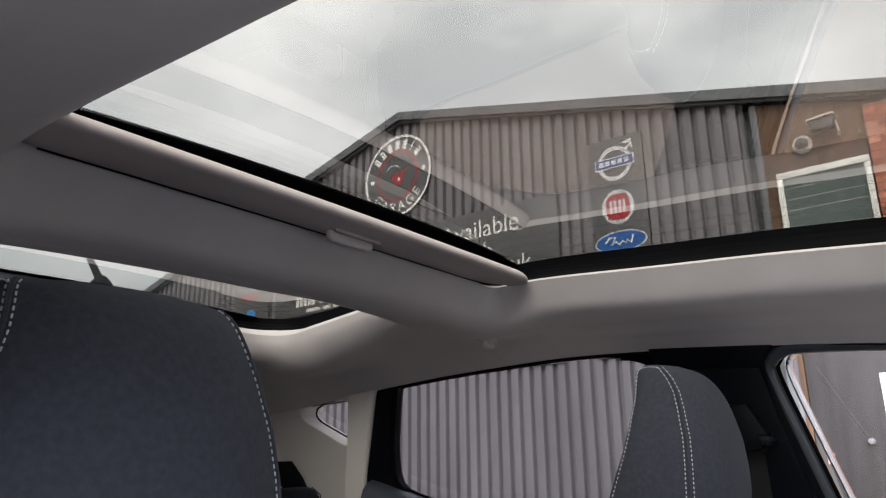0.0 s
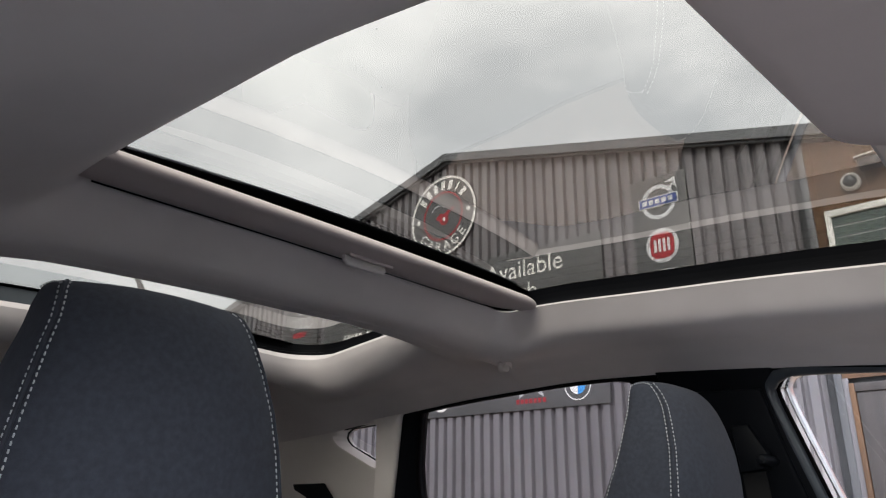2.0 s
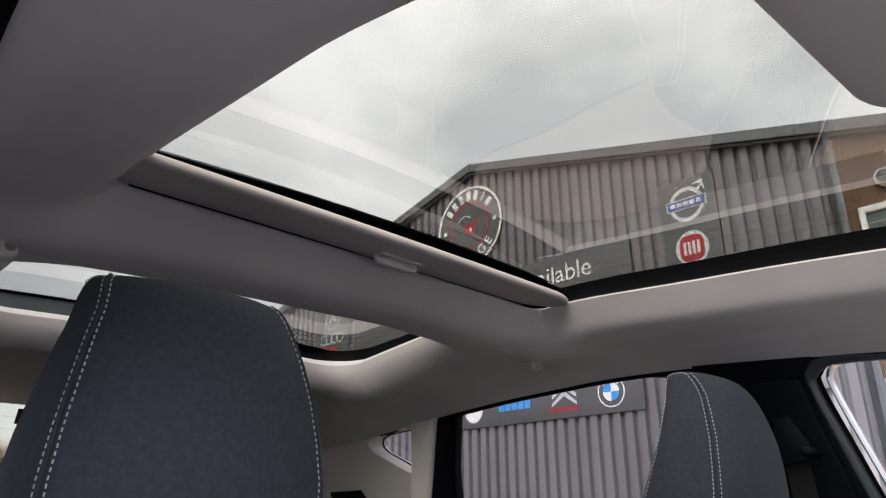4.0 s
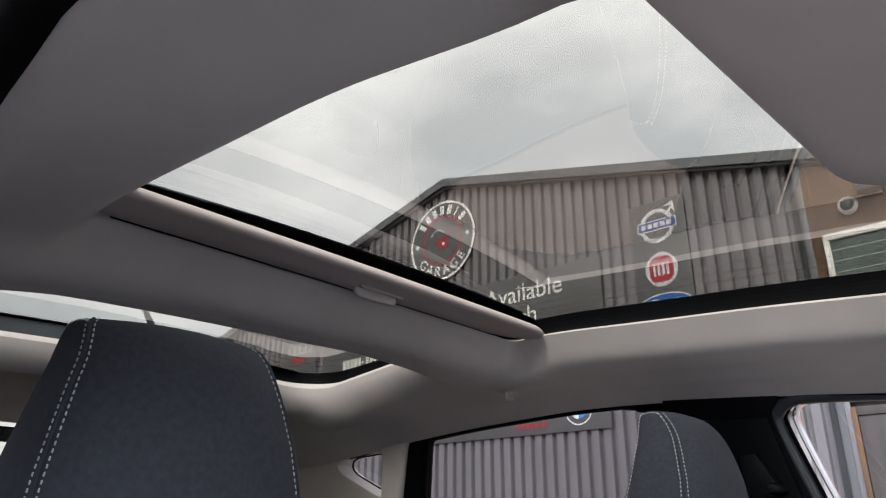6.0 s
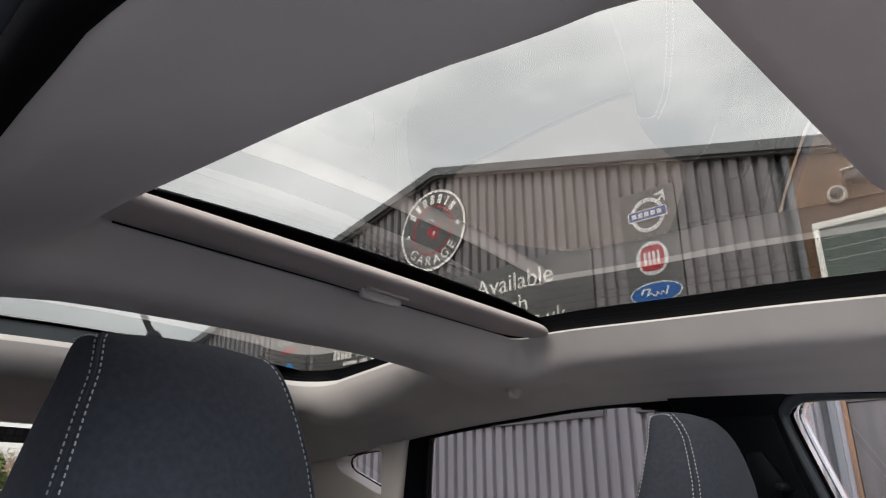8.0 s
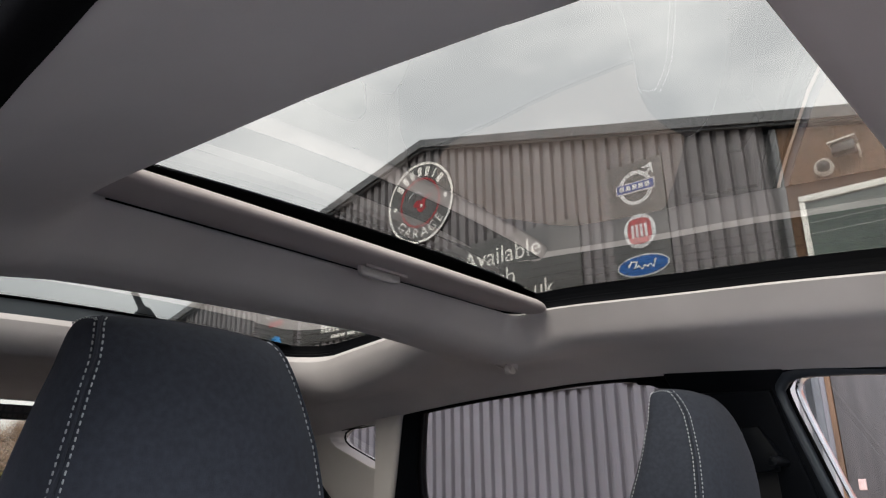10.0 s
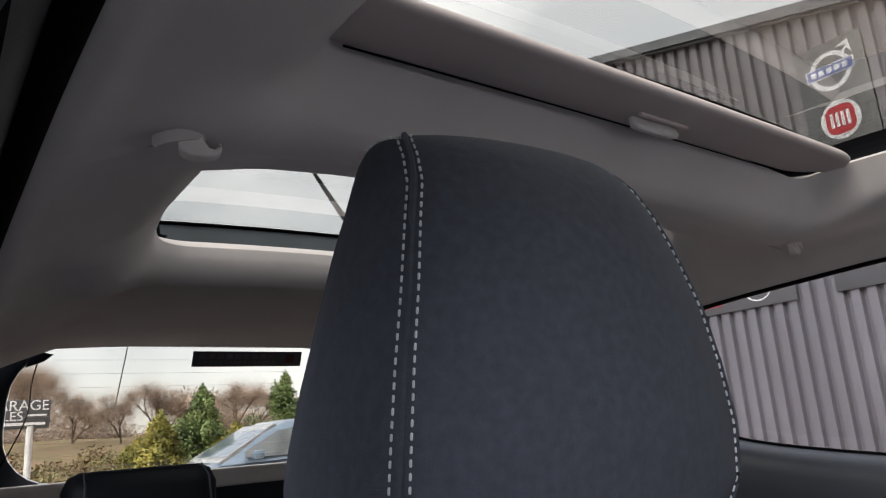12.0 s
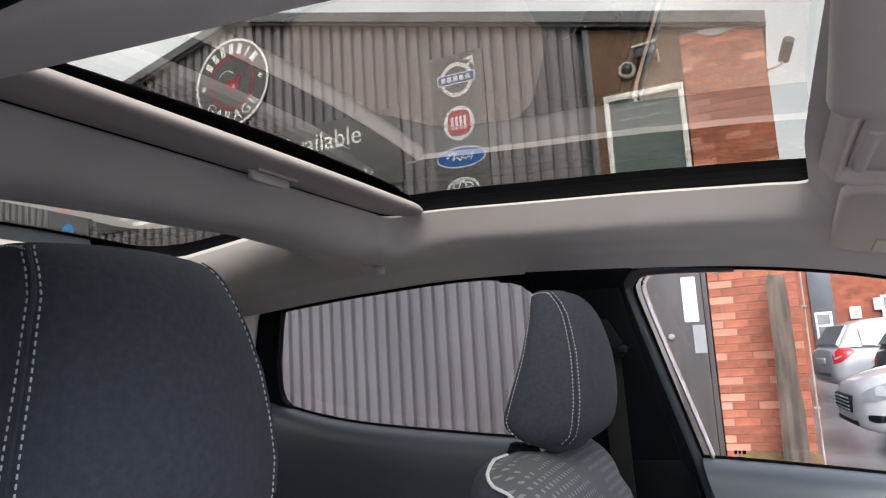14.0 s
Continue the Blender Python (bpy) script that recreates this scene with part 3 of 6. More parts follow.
part("roof_skin", bm, PAINT_DARK, car_shell)

# outer roof rails, driver's and passenger's side
for s in (-1, 1):
    line = [(x, soft(x, ROOF_EDGE)) for x in np.linspace(-2.05, 0.62, 110)]
    side = lambda x: EDGE_D + (soft(x, OUTER) if s < 0 else 0)
    hang = 0.4 if s < 0 else 0.28
    rail, seal = bmesh.new(), bmesh.new()
    loft([[(x, C + s * (side(x) + a), z + b) for a, b in ((0.022, 0.006), (0.026, 0.004), (0.045, 0.008), (0.068, 0.020), (0.072, 0.04), (0.03, 0.09), (-0.09, 0.135), (-0.10, 0.115), (0.0, 0.05))] for x, z in line], rail)
    loft([[(x, C + s * (side(x) + a), z + b) for a, b in ((0.001, 0.006), (-0.001, -0.006 * hang), (0.006, -0.017 * hang), (0.020, -0.018 * hang), (0.026, -0.006 * hang), (0.020, 0.010))] for x, z in line if x > -1.06 or s < 0], seal)
    part("roof_rail", rail, FRAME_TRIM if s < 0 else BLACK_TRIM, car_shell)
    part("door_seal", seal, RUBBER, car_shell, "black rubber door seal", angle=80)


def on_side(s, deeper=0.0):
    return lambda x, z: (x, C + s * (side_d(z) + deeper), z)


def line_on_side(s, keys, deeper=0.0):
    return [on_side(s, deeper)(x, z) for x, z in keys]


REAR_SILL = [(-1.14, 1.190), (-1.097, 1.172), (-1.0, 1.140), (-0.896, 1.114), (-0.74, 1.093), (-0.562, 1.076), (-0.405, 1.062), (-0.2, 1.045)]
FRONT_SILL = [(0.030, 1.0155), (0.050, 1.0130), (0.202, 0.999), (0.37, 0.981), (0.62, 0.952), (0.95, 0.91)]
SILL_SHAPE = ((0.012, -0.004), (0.004, 0.002), (-0.010, 0.000), (-0.028, -0.008), (-0.044, -0.024), (-0.052, -0.048), (-0.055, -0.10), (-0.046, -0.22), (-0.055, -0.36), (-0.050, -0.55), (0.03, -0.55), (0.03, -0.2))


def door_panel(s, name, sill, parent, label):
    n = 20
    xs = np.linspace(sill[0][0], sill[-1][0], n)
    rings = []
    for x in xs:
        z = soft(x, sill)
        k = 0.30 * max(0.0, 1 - (x - xs[0]) / 0.3) if sill is FRONT_SILL else 0.0  # its rear end slants like the pillar
        rings.append([(x - b * k, C + s * (side_d(z) + a), z + b) for a, b in SILL_SHAPE])
    return part(name, loft(rings), DOOR_TRIM_LIT if sill is FRONT_SILL else DOOR_TRIM, parent, label, angle=55)


def pane_on_side(s, name, outline, parent, deeper=0.022, glazing=None):
    bm = bmesh.new()
    inner = [bm.verts.new(on_side(s, deeper)(*p)) for p in outline]
    outer = [bm.verts.new(on_side(s, deeper + 0.004)(*p)) for p in outline]
    a, b = bm.faces.new(inner), bm.faces.new(outer)
    b.material_index = 1
    n = len(outline)
    for k in range(n):
        bm.faces.new((inner[k], outer[k], outer[(k + 1) % n], inner[(k + 1) % n])).material_index = 1
    bm.normal_update()
    if a.normal.y * s > 0:
        a.normal_flip()
    return part(name, bm, [glazing or SIDE_GLASS, SIDE_CLEAR], parent, "", smooth=False, keep=True)


def side_of_car(s, front_door):
    # the pillar between the doors; the driver's stands a little further out
    back_off = 0.0 if s > 0 else 0.038
    pillar = [(-0.30, 1.452), (-0.050, 1.438), (-0.074, 1.405), (-0.052, 1.30), (-0.010, 1.13), (0.018, 1.01), (0.08, 0.55), (-0.25, 0.55), (-0.245, 1.05), (-0.262, 1.30), (-0.285, 1.41)]
    part("b_pillar_trim", prism(pillar, on_side(s, -0.004 + back_off), on_side(s, 0.055 + back_off), 0.010), BLACK_TRIM, car_shell, "black plastic pillar trim between the doors")
    # its soft inner cover, with the slot for the belt
    cover = [(-0.235, 1.40), (-0.085, 1.395), (-0.07, 1.30), (-0.03, 1.12), (-0.01, 1.0), (-0.21, 1.0), (-0.225, 1.25)]
    part("b_pillar_cover", prism(cover, on_side(s, -0.020 + back_off), on_side(s, back_off), 0.008), BLACK_TRIM, car_shell)
    lower = [(-0.215, 1.015), (-0.012, 1.015), (0.01, 0.97), (0.05, 0.60), (-0.20, 0.60)]
    part("b_pillar_lower", prism(lower, on_side(s, -0.024 + back_off), on_side(s, back_off), 0.008), BLACK_TRIM, car_shell)
    # rear door
    door_panel(s, "rear_door_panel", REAR_SILL, car_shell, "dark slate plastic rear door trim")
    back = [(-1.075, 1.428), (-0.985, 1.428), (-1.000, 1.405), (-1.024, 1.346), (-1.050, 1.276), (-1.060, 1.235), (-1.065, 1.200), (-1.060, 1.174), (-1.046, 1.158), (-1.028, 1.146), (-1.04, 1.11), (-1.20, 1.15), (-1.12, 1.30)]
    part("rear_window_frame", prism(back, on_side(s, -0.006), on_side(s, 0.04), 0.006), BLACK_TRIM, car_shell)
    top = [(x, soft(x, ROOF_EDGE) + 0.02) for x in np.linspace(-1.03, -0.28, 14)]
    low = [(x, soft(x, REAR_SILL) - 0.03) for x in np.linspace(-0.24, -1.12, 14)]
    pane_on_side(s, "rear_door_glass", top + low, car_shell, glazing=PRIVACY_GLASS)
    part("rear_sill_seal", tube(line_on_side(s, [(x, soft(x, REAR_SILL) + 0.003) for x in np.linspace(-1.09, -0.24, 20)], 0.012), 0.0045), RUBBER, car_shell)
    edge = [(-0.992, 1.415), (-1.020, 1.346), (-1.047, 1.276), (-1.057, 1.235), (-1.062, 1.200), (-1.057, 1.174), (-1.044, 1.158), (-1.026, 1.146)]
    part("rear_edge_seal", tube(line_on_side(s, edge, 0.002), 0.006), RUBBER, car_shell)
    if s > 0:
        corner = smooth_line([(-0.36, 0, 1.438), (-0.305, 0, 1.430), (-0.278, 0, 1.410), (-0.262, 0, 1.34), (-0.245, 0, 1.06)], 16)
        part("pillar_edge_seal", tube(line_on_side(s, [(p.x, p.z) for p in corner], 0.012), 0.008), RUBBER, car_shell)
        # the triangle that rounds the rear window's front top corner
        tri = [(-0.44, 1.4475), (-0.27, 1.443), (-0.258, 1.33), (-0.268, 1.365), (-0.285, 1.395), (-0.312, 1.418), (-0.35, 1.433), (-0.44, 1.4465)]
        part("window_corner", prism(tri, on_side(s, 0.010), on_side(s, 0.03)), BLACK_TRIM, car_shell, smooth=False)
    if front_door:
        door_panel(s, "front_door_panel", FRONT_SILL, car_shell, "dark slate plastic front door trim")
        low = [(x, soft(x, FRONT_SILL) - 0.03) for x in np.linspace(0.95, 0.03, 12)]
        top = [(x, soft(x, ROOF_EDGE) + 0.02) for x in np.linspace(-0.05, 0.62, 12)]
        pane_on_side(s, "front_door_glass", top + [(0.95, 1.1)] + low, car_shell)
        for u, w in ((0.094, 0.006), (0.103, 0.005), (0.111, 0.007)):
            part("glass_mark", prism([(u, 1.021), (u + w, 1.021), (u + w, 1.029), (u, 1.029)], on_side(s, 0.019), on_side(s, 0.021)), BLACK_TRIM, car_shell, smooth=False)
        part("front_sill_seal", tube(line_on_side(s, [(x, soft(x, FRONT_SILL) + 0.003) for x in np.linspace(0.03, 0.95, 16)], 0.012), 0.0045), RUBBER, car_shell)
        line = smooth_line([(0.16, 0, 1.418), (0.06, 0, 1.425), (-0.012, 0, 1.427), (-0.034, 0, 1.422), (-0.053, 0, 1.408), (-0.060, 0, 1.380), (-0.034, 0, 1.27), (0.013, 0, 1.08), (0.036, 0, 0.985), (0.062, 0, 0.86)], 46)
        part("front_edge_seal", tube(line_on_side(s, [(q.x - 0.016, q.z) for q in line], 0.011), 0.014, 12), FRAME_TRIM, car_shell, "rounded black door frame")
        part("inner_edge_seal", tube(line_on_side(s, [(q.x - 0.004, q.z) for q in line], 0.016), 0.0075), RUBBER, car_shell)
        chrome = smooth_line([(-0.022, 0, 1.417), (-0.038, 0, 1.411), (-0.047, 0, 1.397), (-0.046, 0, 1.375), (-0.034, 0, 1.320), (0.000, 0, 1.19), (0.036, 0, 1.05), (0.050, 0, 0.995)], 18)
        rings = []
        for q in chrome:  # a flat strip that stands in the depth of the frame
            x, y, z = on_side(s, 0.020)(q.x + 0.005, q.z)
            rings.append([(x + 0.0055 * math.cos(a), y + 0.017 * math.sin(a), z) for a in np.linspace(0, 2 * math.pi, 12, endpoint=False)])
        part("chrome_strip", loft(rings), CHROME, car_shell, "bright chrome window strip", angle=60)
        mirror = prism([(0.62, 1.32), (0.95, 1.12), (0.95, 0.9), (0.72, 0.93)], on_side(s, -0.01), on_side(s, 0.06), 0.01)
        part("a_pillar_base", mirror, BLACK_TRIM, car_shell)
    # rear quarter with its small window
    hole = [(-1.348, 1.352), (-1.350, 1.366), (-1.340, 1.381), (-1.312, 1.392), (-1.205, 1.398), (-1.172, 1.390), (-1.160, 1.370), (-1.166, 1.335), (-1.182, 1.288), (-1.200, 1.278), (-1.222, 1.284), (-1.334, 1.338)]
    cx, cz = sum(p[0] for p in hole) / len(hole), sum(p[1] for p in hole) / len(hole)
    dense = []
    for k, p in enumerate(hole):
        q = hole[(k + 1) % len(hole)]
        dense += [(p[0] + (q[0] - p[0]) * f / 4, p[1] + (q[1] - p[1]) * f / 4) for f in range(4)]
    rings = []
    for f, d in ((0.90, 0.045), (0.95, 0.012), (1.0, -0.004), (1.10, -0.016), (1.28, -0.016), (1.6, -0.006), (0, -0.004), (0, 0.05)):
        ring = []
        for x, z in dense:
            if f:
                u, v = cx + (x - cx) * f, cz + (z - cz) * f
                v = min(v, 1.425)
            else:
                wx, wz = x - cx, z - cz
                t = reach(cx, cz, wx, wz, -2.05, -1.085, 0.75, 1.43)
                u, v = cx + wx * t, cz + wz * t
            ring.append(on_side(s, d)(u, v))
        rings.append(ring)
    part("rear_quarter_trim", loft(rings, cap=False), LIGHT_TRIM, car_shell, "pale grey rear quarter trim with a small window", angle=50)
    pane_on_side(s, "quarter_glass", [(cx + (x - cx) * 0.97, cz + (z - cz) * 0.97) for x, z in dense], car_shell, 0.03, PRIVACY_GLASS)
    part("quarter_seal", tube([on_side(s, 0.03)(cx + (x - cx) * 0.93, cz + (z - cz) * 0.93) for x, z in dense + dense[:1]], 0.0035, 6), RUBBER, car_shell)
    post = [(-1.150, 1.405), (-1.050, 1.412), (-1.060, 1.395), (-1.082, 1.347), (-1.120, 1.265), (-1.154, 1.194), (-1.22, 1.0), (-1.26, 0.75), (-1.36, 0.75), (-1.235, 1.18), (-1.190, 1.294), (-1.164, 1.371)]
    part("c_pillar_post", prism(post, on_side(s, -0.022), on_side(s, 0.0), 0.009), LIGHT_TRIM, car_shell)
    part("belt_slot", prism([(-1.592, 1.230), (-1.452, 1.232), (-1.42, 1.185), (-1.40, 1.13), (-1.47, 1.12), (-1.54, 1.19), (-1.592, 1.212)], on_side(s, -0.025), on_side(s, 0.0), 0.006), BLACK_TRIM, car_shell, "black seat belt outlet")
    # the lower body, closed down to the floor
    corner = [(-2.41, 0.70), (-1.72, 0.70), (-1.72, 0.92), (-2.0, 1.02), (-2.0, 1.44), (-2.112, 1.44)]
    part("tail_corner_trim", prism(corner, on_side(s, 0.004), on_side(s, 0.05), 0.004), LIGHT_TRIM, car_shell)
    bm = boxed(-2.42, -0.02 if not front_door else 1.2, *sorted((C + s * 0.84, C + s * 0.90)), 0.25, 0.80, 0.01)
    part("lower_side", bm, BLACK_TRIM, car_shell)


side_of_car(1, True)
side_of_car(-1, False)

# inner frame of the closed door behind the driver, and the deep cover of the pillar
rings = []
# the frame is carried on past the pillar to x -0.09 to shade the head restraint
for x in np.linspace(-1.05, -0.09, 18):
    z = soft(x, ROOF_EDGE)
    rings.append([(x, C - a, z + b) for a, b in ((0.700, 0.004), (0.703, -0.008), (0.712, -0.030), (0.726, -0.052), (0.742, -0.056), (0.742, 0.004))])
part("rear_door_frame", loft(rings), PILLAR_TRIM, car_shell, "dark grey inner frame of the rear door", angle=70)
rings = []
for z, off, x0, x1 in ((1.236, 0.7345, -0.245, -0.094), (1.230, 0.7315, -0.245, -0.092), (1.20, 0.7315, -0.245, -0.088), (1.15, 0.733, -0.24, -0.080), (1.10, 0.737, -0.235, -0.065), (1.0, 0.748, -0.225, -0.045), (0.80, 0.76, -0.22, -0.02)):
    off += 0.009
    rings.append([(x0, C - off - 0.06, z), (x0, C - off - 0.014, z), (x0 + 0.012, C - off, z), (x1 - 0.014, C - off, z), (x1 - 0.004, C - off - 0.005, z), (x1, C - off - 0.016, z), (x1, C - off - 0.06, z)])
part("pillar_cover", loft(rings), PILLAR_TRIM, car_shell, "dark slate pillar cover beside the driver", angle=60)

# tailgate with the rear window
def tail_x(z):
    return -2.085 - (1.485 - z) * 0.42


RW = (0.303, 1.367, 1.128, 1.487)
ring = rounded(*RW, 0.14, 10, 6)
rows = []
for d, back in ((0.0, 0.03), (0.004, 0.008), (0.018, 0.0), (0.06, 0.0), (9, 0.0), (9, 0.05)):
    row = []
    for y, z, wy, wz in ring:
        t = min(d, reach(y, z, wy, wz, C - 0.80, C + 0.80, 0.72, 1.515))
        v = z + wz * t
        row.append((tail_x(v) - back, y + wy * t, v))
    rows.append(row)
part("tailgate_trim", loft(rows, cap=False), DOOR_TRIM, car_shell, "dark grey tailgate trim round the rear window")
bm = bmesh.new()
inner = [bm.verts.new((tail_x(z) - 0.022, y, z)) for y, z, wy, wz in ring]
outer = [bm.verts.new((tail_x(z) - 0.027, y, z)) for y, z, wy, wz in ring]
a, b = bm.faces.new(inner), bm.faces.new(outer)
b.material_index = 1
bm.normal_update()
if a.normal.x < 0:
    a.normal_flip()
part("rear_window_glass", bm, [REAR_GLASS, SIDE_CLEAR], car_shell, keep=True, smooth=False)
part("tailgate_ledge", prism([(C - 0.70, 1.075), (C + 0.70, 1.075), (C + 0.70, 1.126), (C + 0.55, 1.131), (C - 0.55, 1.131), (C - 0.70, 1.126)], lambda y, z: (tail_x(z) + 0.035, y, z), lambda y, z: (tail_x(z) - 0.01, y, z), 0.008), LIGHT_TRIM, car_shell, "pale ledge under the rear window")
bm = bmesh.new()
for k in range(9):
    z = 1.45 - k * 0.036
    tube([(tail_x(z) - 0.0205, 0.33, z), (tail_x(z) - 0.0205, 1.34, z)], 0.0003, 4, bm)
part("heater_lines", bm, METAL_DARK, car_shell)
part("window_clip", prism([(0.335, 1.43), (0.375, 1.445), (0.395, 1.462), (0.365, 1.468), (0.335, 1.45)], lambda y, z: (tail_x(z) + 0.004, y, z), lambda y, z: (tail_x(z) - 0.02, y, z), 0.004), BLACK_TRIM, car_shell)
part("aerial_wire", tube(smooth_line([(tail_x(1.44) - 0.012, 0.36, 1.44), (tail_x(1.38), 0.352, 1.39), (tail_x(1.3), 0.348, 1.30), (tail_x(1.2), 0.30, 1.18), (tail_x(1.15), 0.27, 1.14)], 20), 0.0018, 5), BLACK_TRIM, car_shell, "thin black wire hanging at the window")

# front of the car, behind the camera: screen pillars, screen, dashboard, floor
bm = bmesh.new()
inner = [bm.verts.new(p) for p in ((0.60, C - 0.62, 1.40), (0.60, C + 0.62, 1.40), (1.30, C + 0.72, 0.95), (1.30, C - 0.72, 0.95))]
f = bm.faces.new(inner)
bm.normal_update()
if f.normal.x > 0:
    f.normal_flip()
part("windscreen", bm, [SCREEN_GLASS], car_shell, keep=True, smooth=False)
for s in (-1, 1):
    part("a_pillar", tube([(0.50, C + s * 0.66, 1.37), (0.62, C + s * 0.68, 1.33), (1.0, C + s * 0.74, 1.10), (1.32, C + s * 0.78, 0.93)], 0.045), LIGHT_TRIM, car_shell)
# unseen bonnet and wings, made silver to throw skylight through the windscreen
rings = []
for x, z, w in ((1.28, 0.94, 0.74), (1.50, 0.955, 0.77), (1.80, 0.93, 0.77), (2.05, 0.86, 0.74), (2.22, 0.74, 0.68), (2.30, 0.58, 0.62), (2.30, 0.30, 0.60)):
    rings.append([(x, C + w * u, z - 0.05 * abs(u) ** 3) for u in (-1, -0.8, -0.5, 0, 0.5, 0.8, 1)] + [(x - 0.03, C + w * u, max(0.28, z - 0.12)) for u in (1, 0.5, 0, -0.5, -1)])
part("bonnet", loft(rings), PAINT_SILVER, car_shell, "unseen silver bonnet that bounces light into the cabin", angle=50)
for s in (-1, 1):
    part("front_wing", boxed(1.05, 2.10, *sorted((C + s * 0.76, C + s * 0.88)), 0.30, 0.86, 0.05, 3), PAINT_SILVER, car_shell)
door_way = Matrix.Translation((1.02, C - 0.86, 0)) @ Matrix.Rotation(radians(66), 4, "Z")
bm = prism([(0.0, 0.30), (-1.02, 0.30), (-1.05, 0.60), (-1.03, 1.00), (0.0, 0.90)], lambda u, v: (u, 0.0, v), lambda u, v: (u, -0.10, v), 0.02)
bm.transform(door_way)
open_door = part("driver_door", bm, DOOR_TRIM, car_shell, "driver's door standing open")
bm = tube([(-0.02, -0.05, 0.90), (-0.42, -0.04, 1.20), (-0.66, -0.02, 1.36), (-0.98, -0.01, 1.40), (-1.04, -0.03, 1.30), (-1.03, -0.05, 1.00)], 0.022, 8)
bm.transform(door_way)
part("window_frame", bm, BLACK_TRIM, open_door)
part("dashboard", boxed(0.95, 1.45, C - 0.80, C + 0.80, 0.45, 0.92, 0.06, 4), DOOR_TRIM, car_shell)
part("car_floor", boxed(-2.25, 1.45, C - 0.82, C + 0.82, 0.24, 0.30, 0.01), CARPET, car_shell)
part("tail_lower", boxed(-2.45, -2.30, C - 0.84, C + 0.84, 0.25, 0.78, 0.02), DOOR_TRIM, car_shell)

# ---- the roof blind's pull bar ----
sun_blind = thing("roof_blind", (-0.47, C, 1.57), "rolled-back taupe roof blind with a padded pull bar", "roof blind")


def bar_back(y):
    """The pull bar's rear edge, rounded off at the passenger's end."""
    u = max(0.0, 1 - (1.276 - y) / 0.09)
    return -0.502 + 0.048 * (1 - math.sqrt(max(0.0, 1 - u * u)))


rings = []
for y in list(np.linspace(0.366, 1.19, 24)) + list(np.linspace(1.20, 1.276, 14)):
    e = min(1.0, (1.276 - y) / 0.05)
    e = math.sqrt(max(0.02, 1 - (1 - max(0.0, e)) ** 2))
    arch = 0.006 * (1 - ((y - C) / 0.44) ** 2)
    back = bar_back(y)
    front = -0.412 - 0.02 * (1 - e)
    z = 1.567 + arch * 0.4
    rings.append([(x, y, zz) for x, zz in ((back, z - 0.001), (back + 0.003, z - 0.0035), (-0.47, z - 0.0052), (-0.45, z - 0.0060), (front - 0.018, z - 0.0068), (front - 0.011, z - 0.0070), (front - 0.006, z - 0.0066), (front - 0.0022, z - 0.0048), (front, z - 0.001), (front - 0.0025, z + 0.004), (front - 0.0065, z + 0.0082), (front - 0.011, z + 0.0115), (front - 0.017, z + 0.0135), (front - 0.03, z + 0.0125), (back, z + 0.006))])
part("pull_bar", loft(rings), BLINDCLOTH, sun_blind, "taupe padded pull bar", angle=75)
rings = []
for y, k in ((0.800, 0.6), (0.804, 0.9), (0.812, 1), (0.845, 1), (0.878, 1), (0.887, 0.9), (0.891, 0.6)):
    zc = 1.567 - 0.0035
    rings.append([(-0.478 + a * k, y, zc + b * k) for a, b in ((0.002, 0.002), (0.005, -0.008), (0.006, -0.013), (0.003, -0.016), (-0.008, -0.013), (-0.010, 0.002))])
part("finger_pull", loft(rings), LIGHT_TRIM, sun_blind, "pale plastic finger pull", angle=60)
# black sheet added over the bar's top to narrow its reflection in the glass
rings = []
for y in np.linspace(0.372, 1.262, 20):
    z = 1.567 + 0.0024 * (1 - ((y - C) / 0.44) ** 2)
    rings.append([(-0.432, y, z + 0.0142), (-0.432, y, z + 0.0150), (-0.56, y, z + 0.0120), (-0.56, y, z + 0.0110)])
part("bar_top_cover", loft(rings), RUBBER, sun_blind, "added black strip that darkens the pull bar's reflection", smooth=False)
part("pull_recess", boxed(-0.4680, -0.4620, 0.800, 0.897, 1.5595, 1.5650, 0.0015), BLINDCLOTH, sun_blind, "taupe ridge above the finger pull")
# thin black strip that draws the shadow gap behind the bar
part("gap_shadow_strip", tube([(bar_back(y) - 0.0022, y, 1.5638 + 0.0024 * (1 - ((y - C) / 0.44) ** 2)) for y in list(np.linspace(0.40, 1.19, 20)) + list(np.linspace(1.20, 1.272, 12))], [0.0013 - 0.0007 * k / 31 for k in range(32)], 6), RUBBER, sun_blind, "dark strip in place of the shadow gap behind the pull bar")
part("rolled_cloth", boxed(-0.62, -0.53, 0.41, 1.26, 1.585, 1.60, 0.004), BLINDCLOTH, sun_blind)


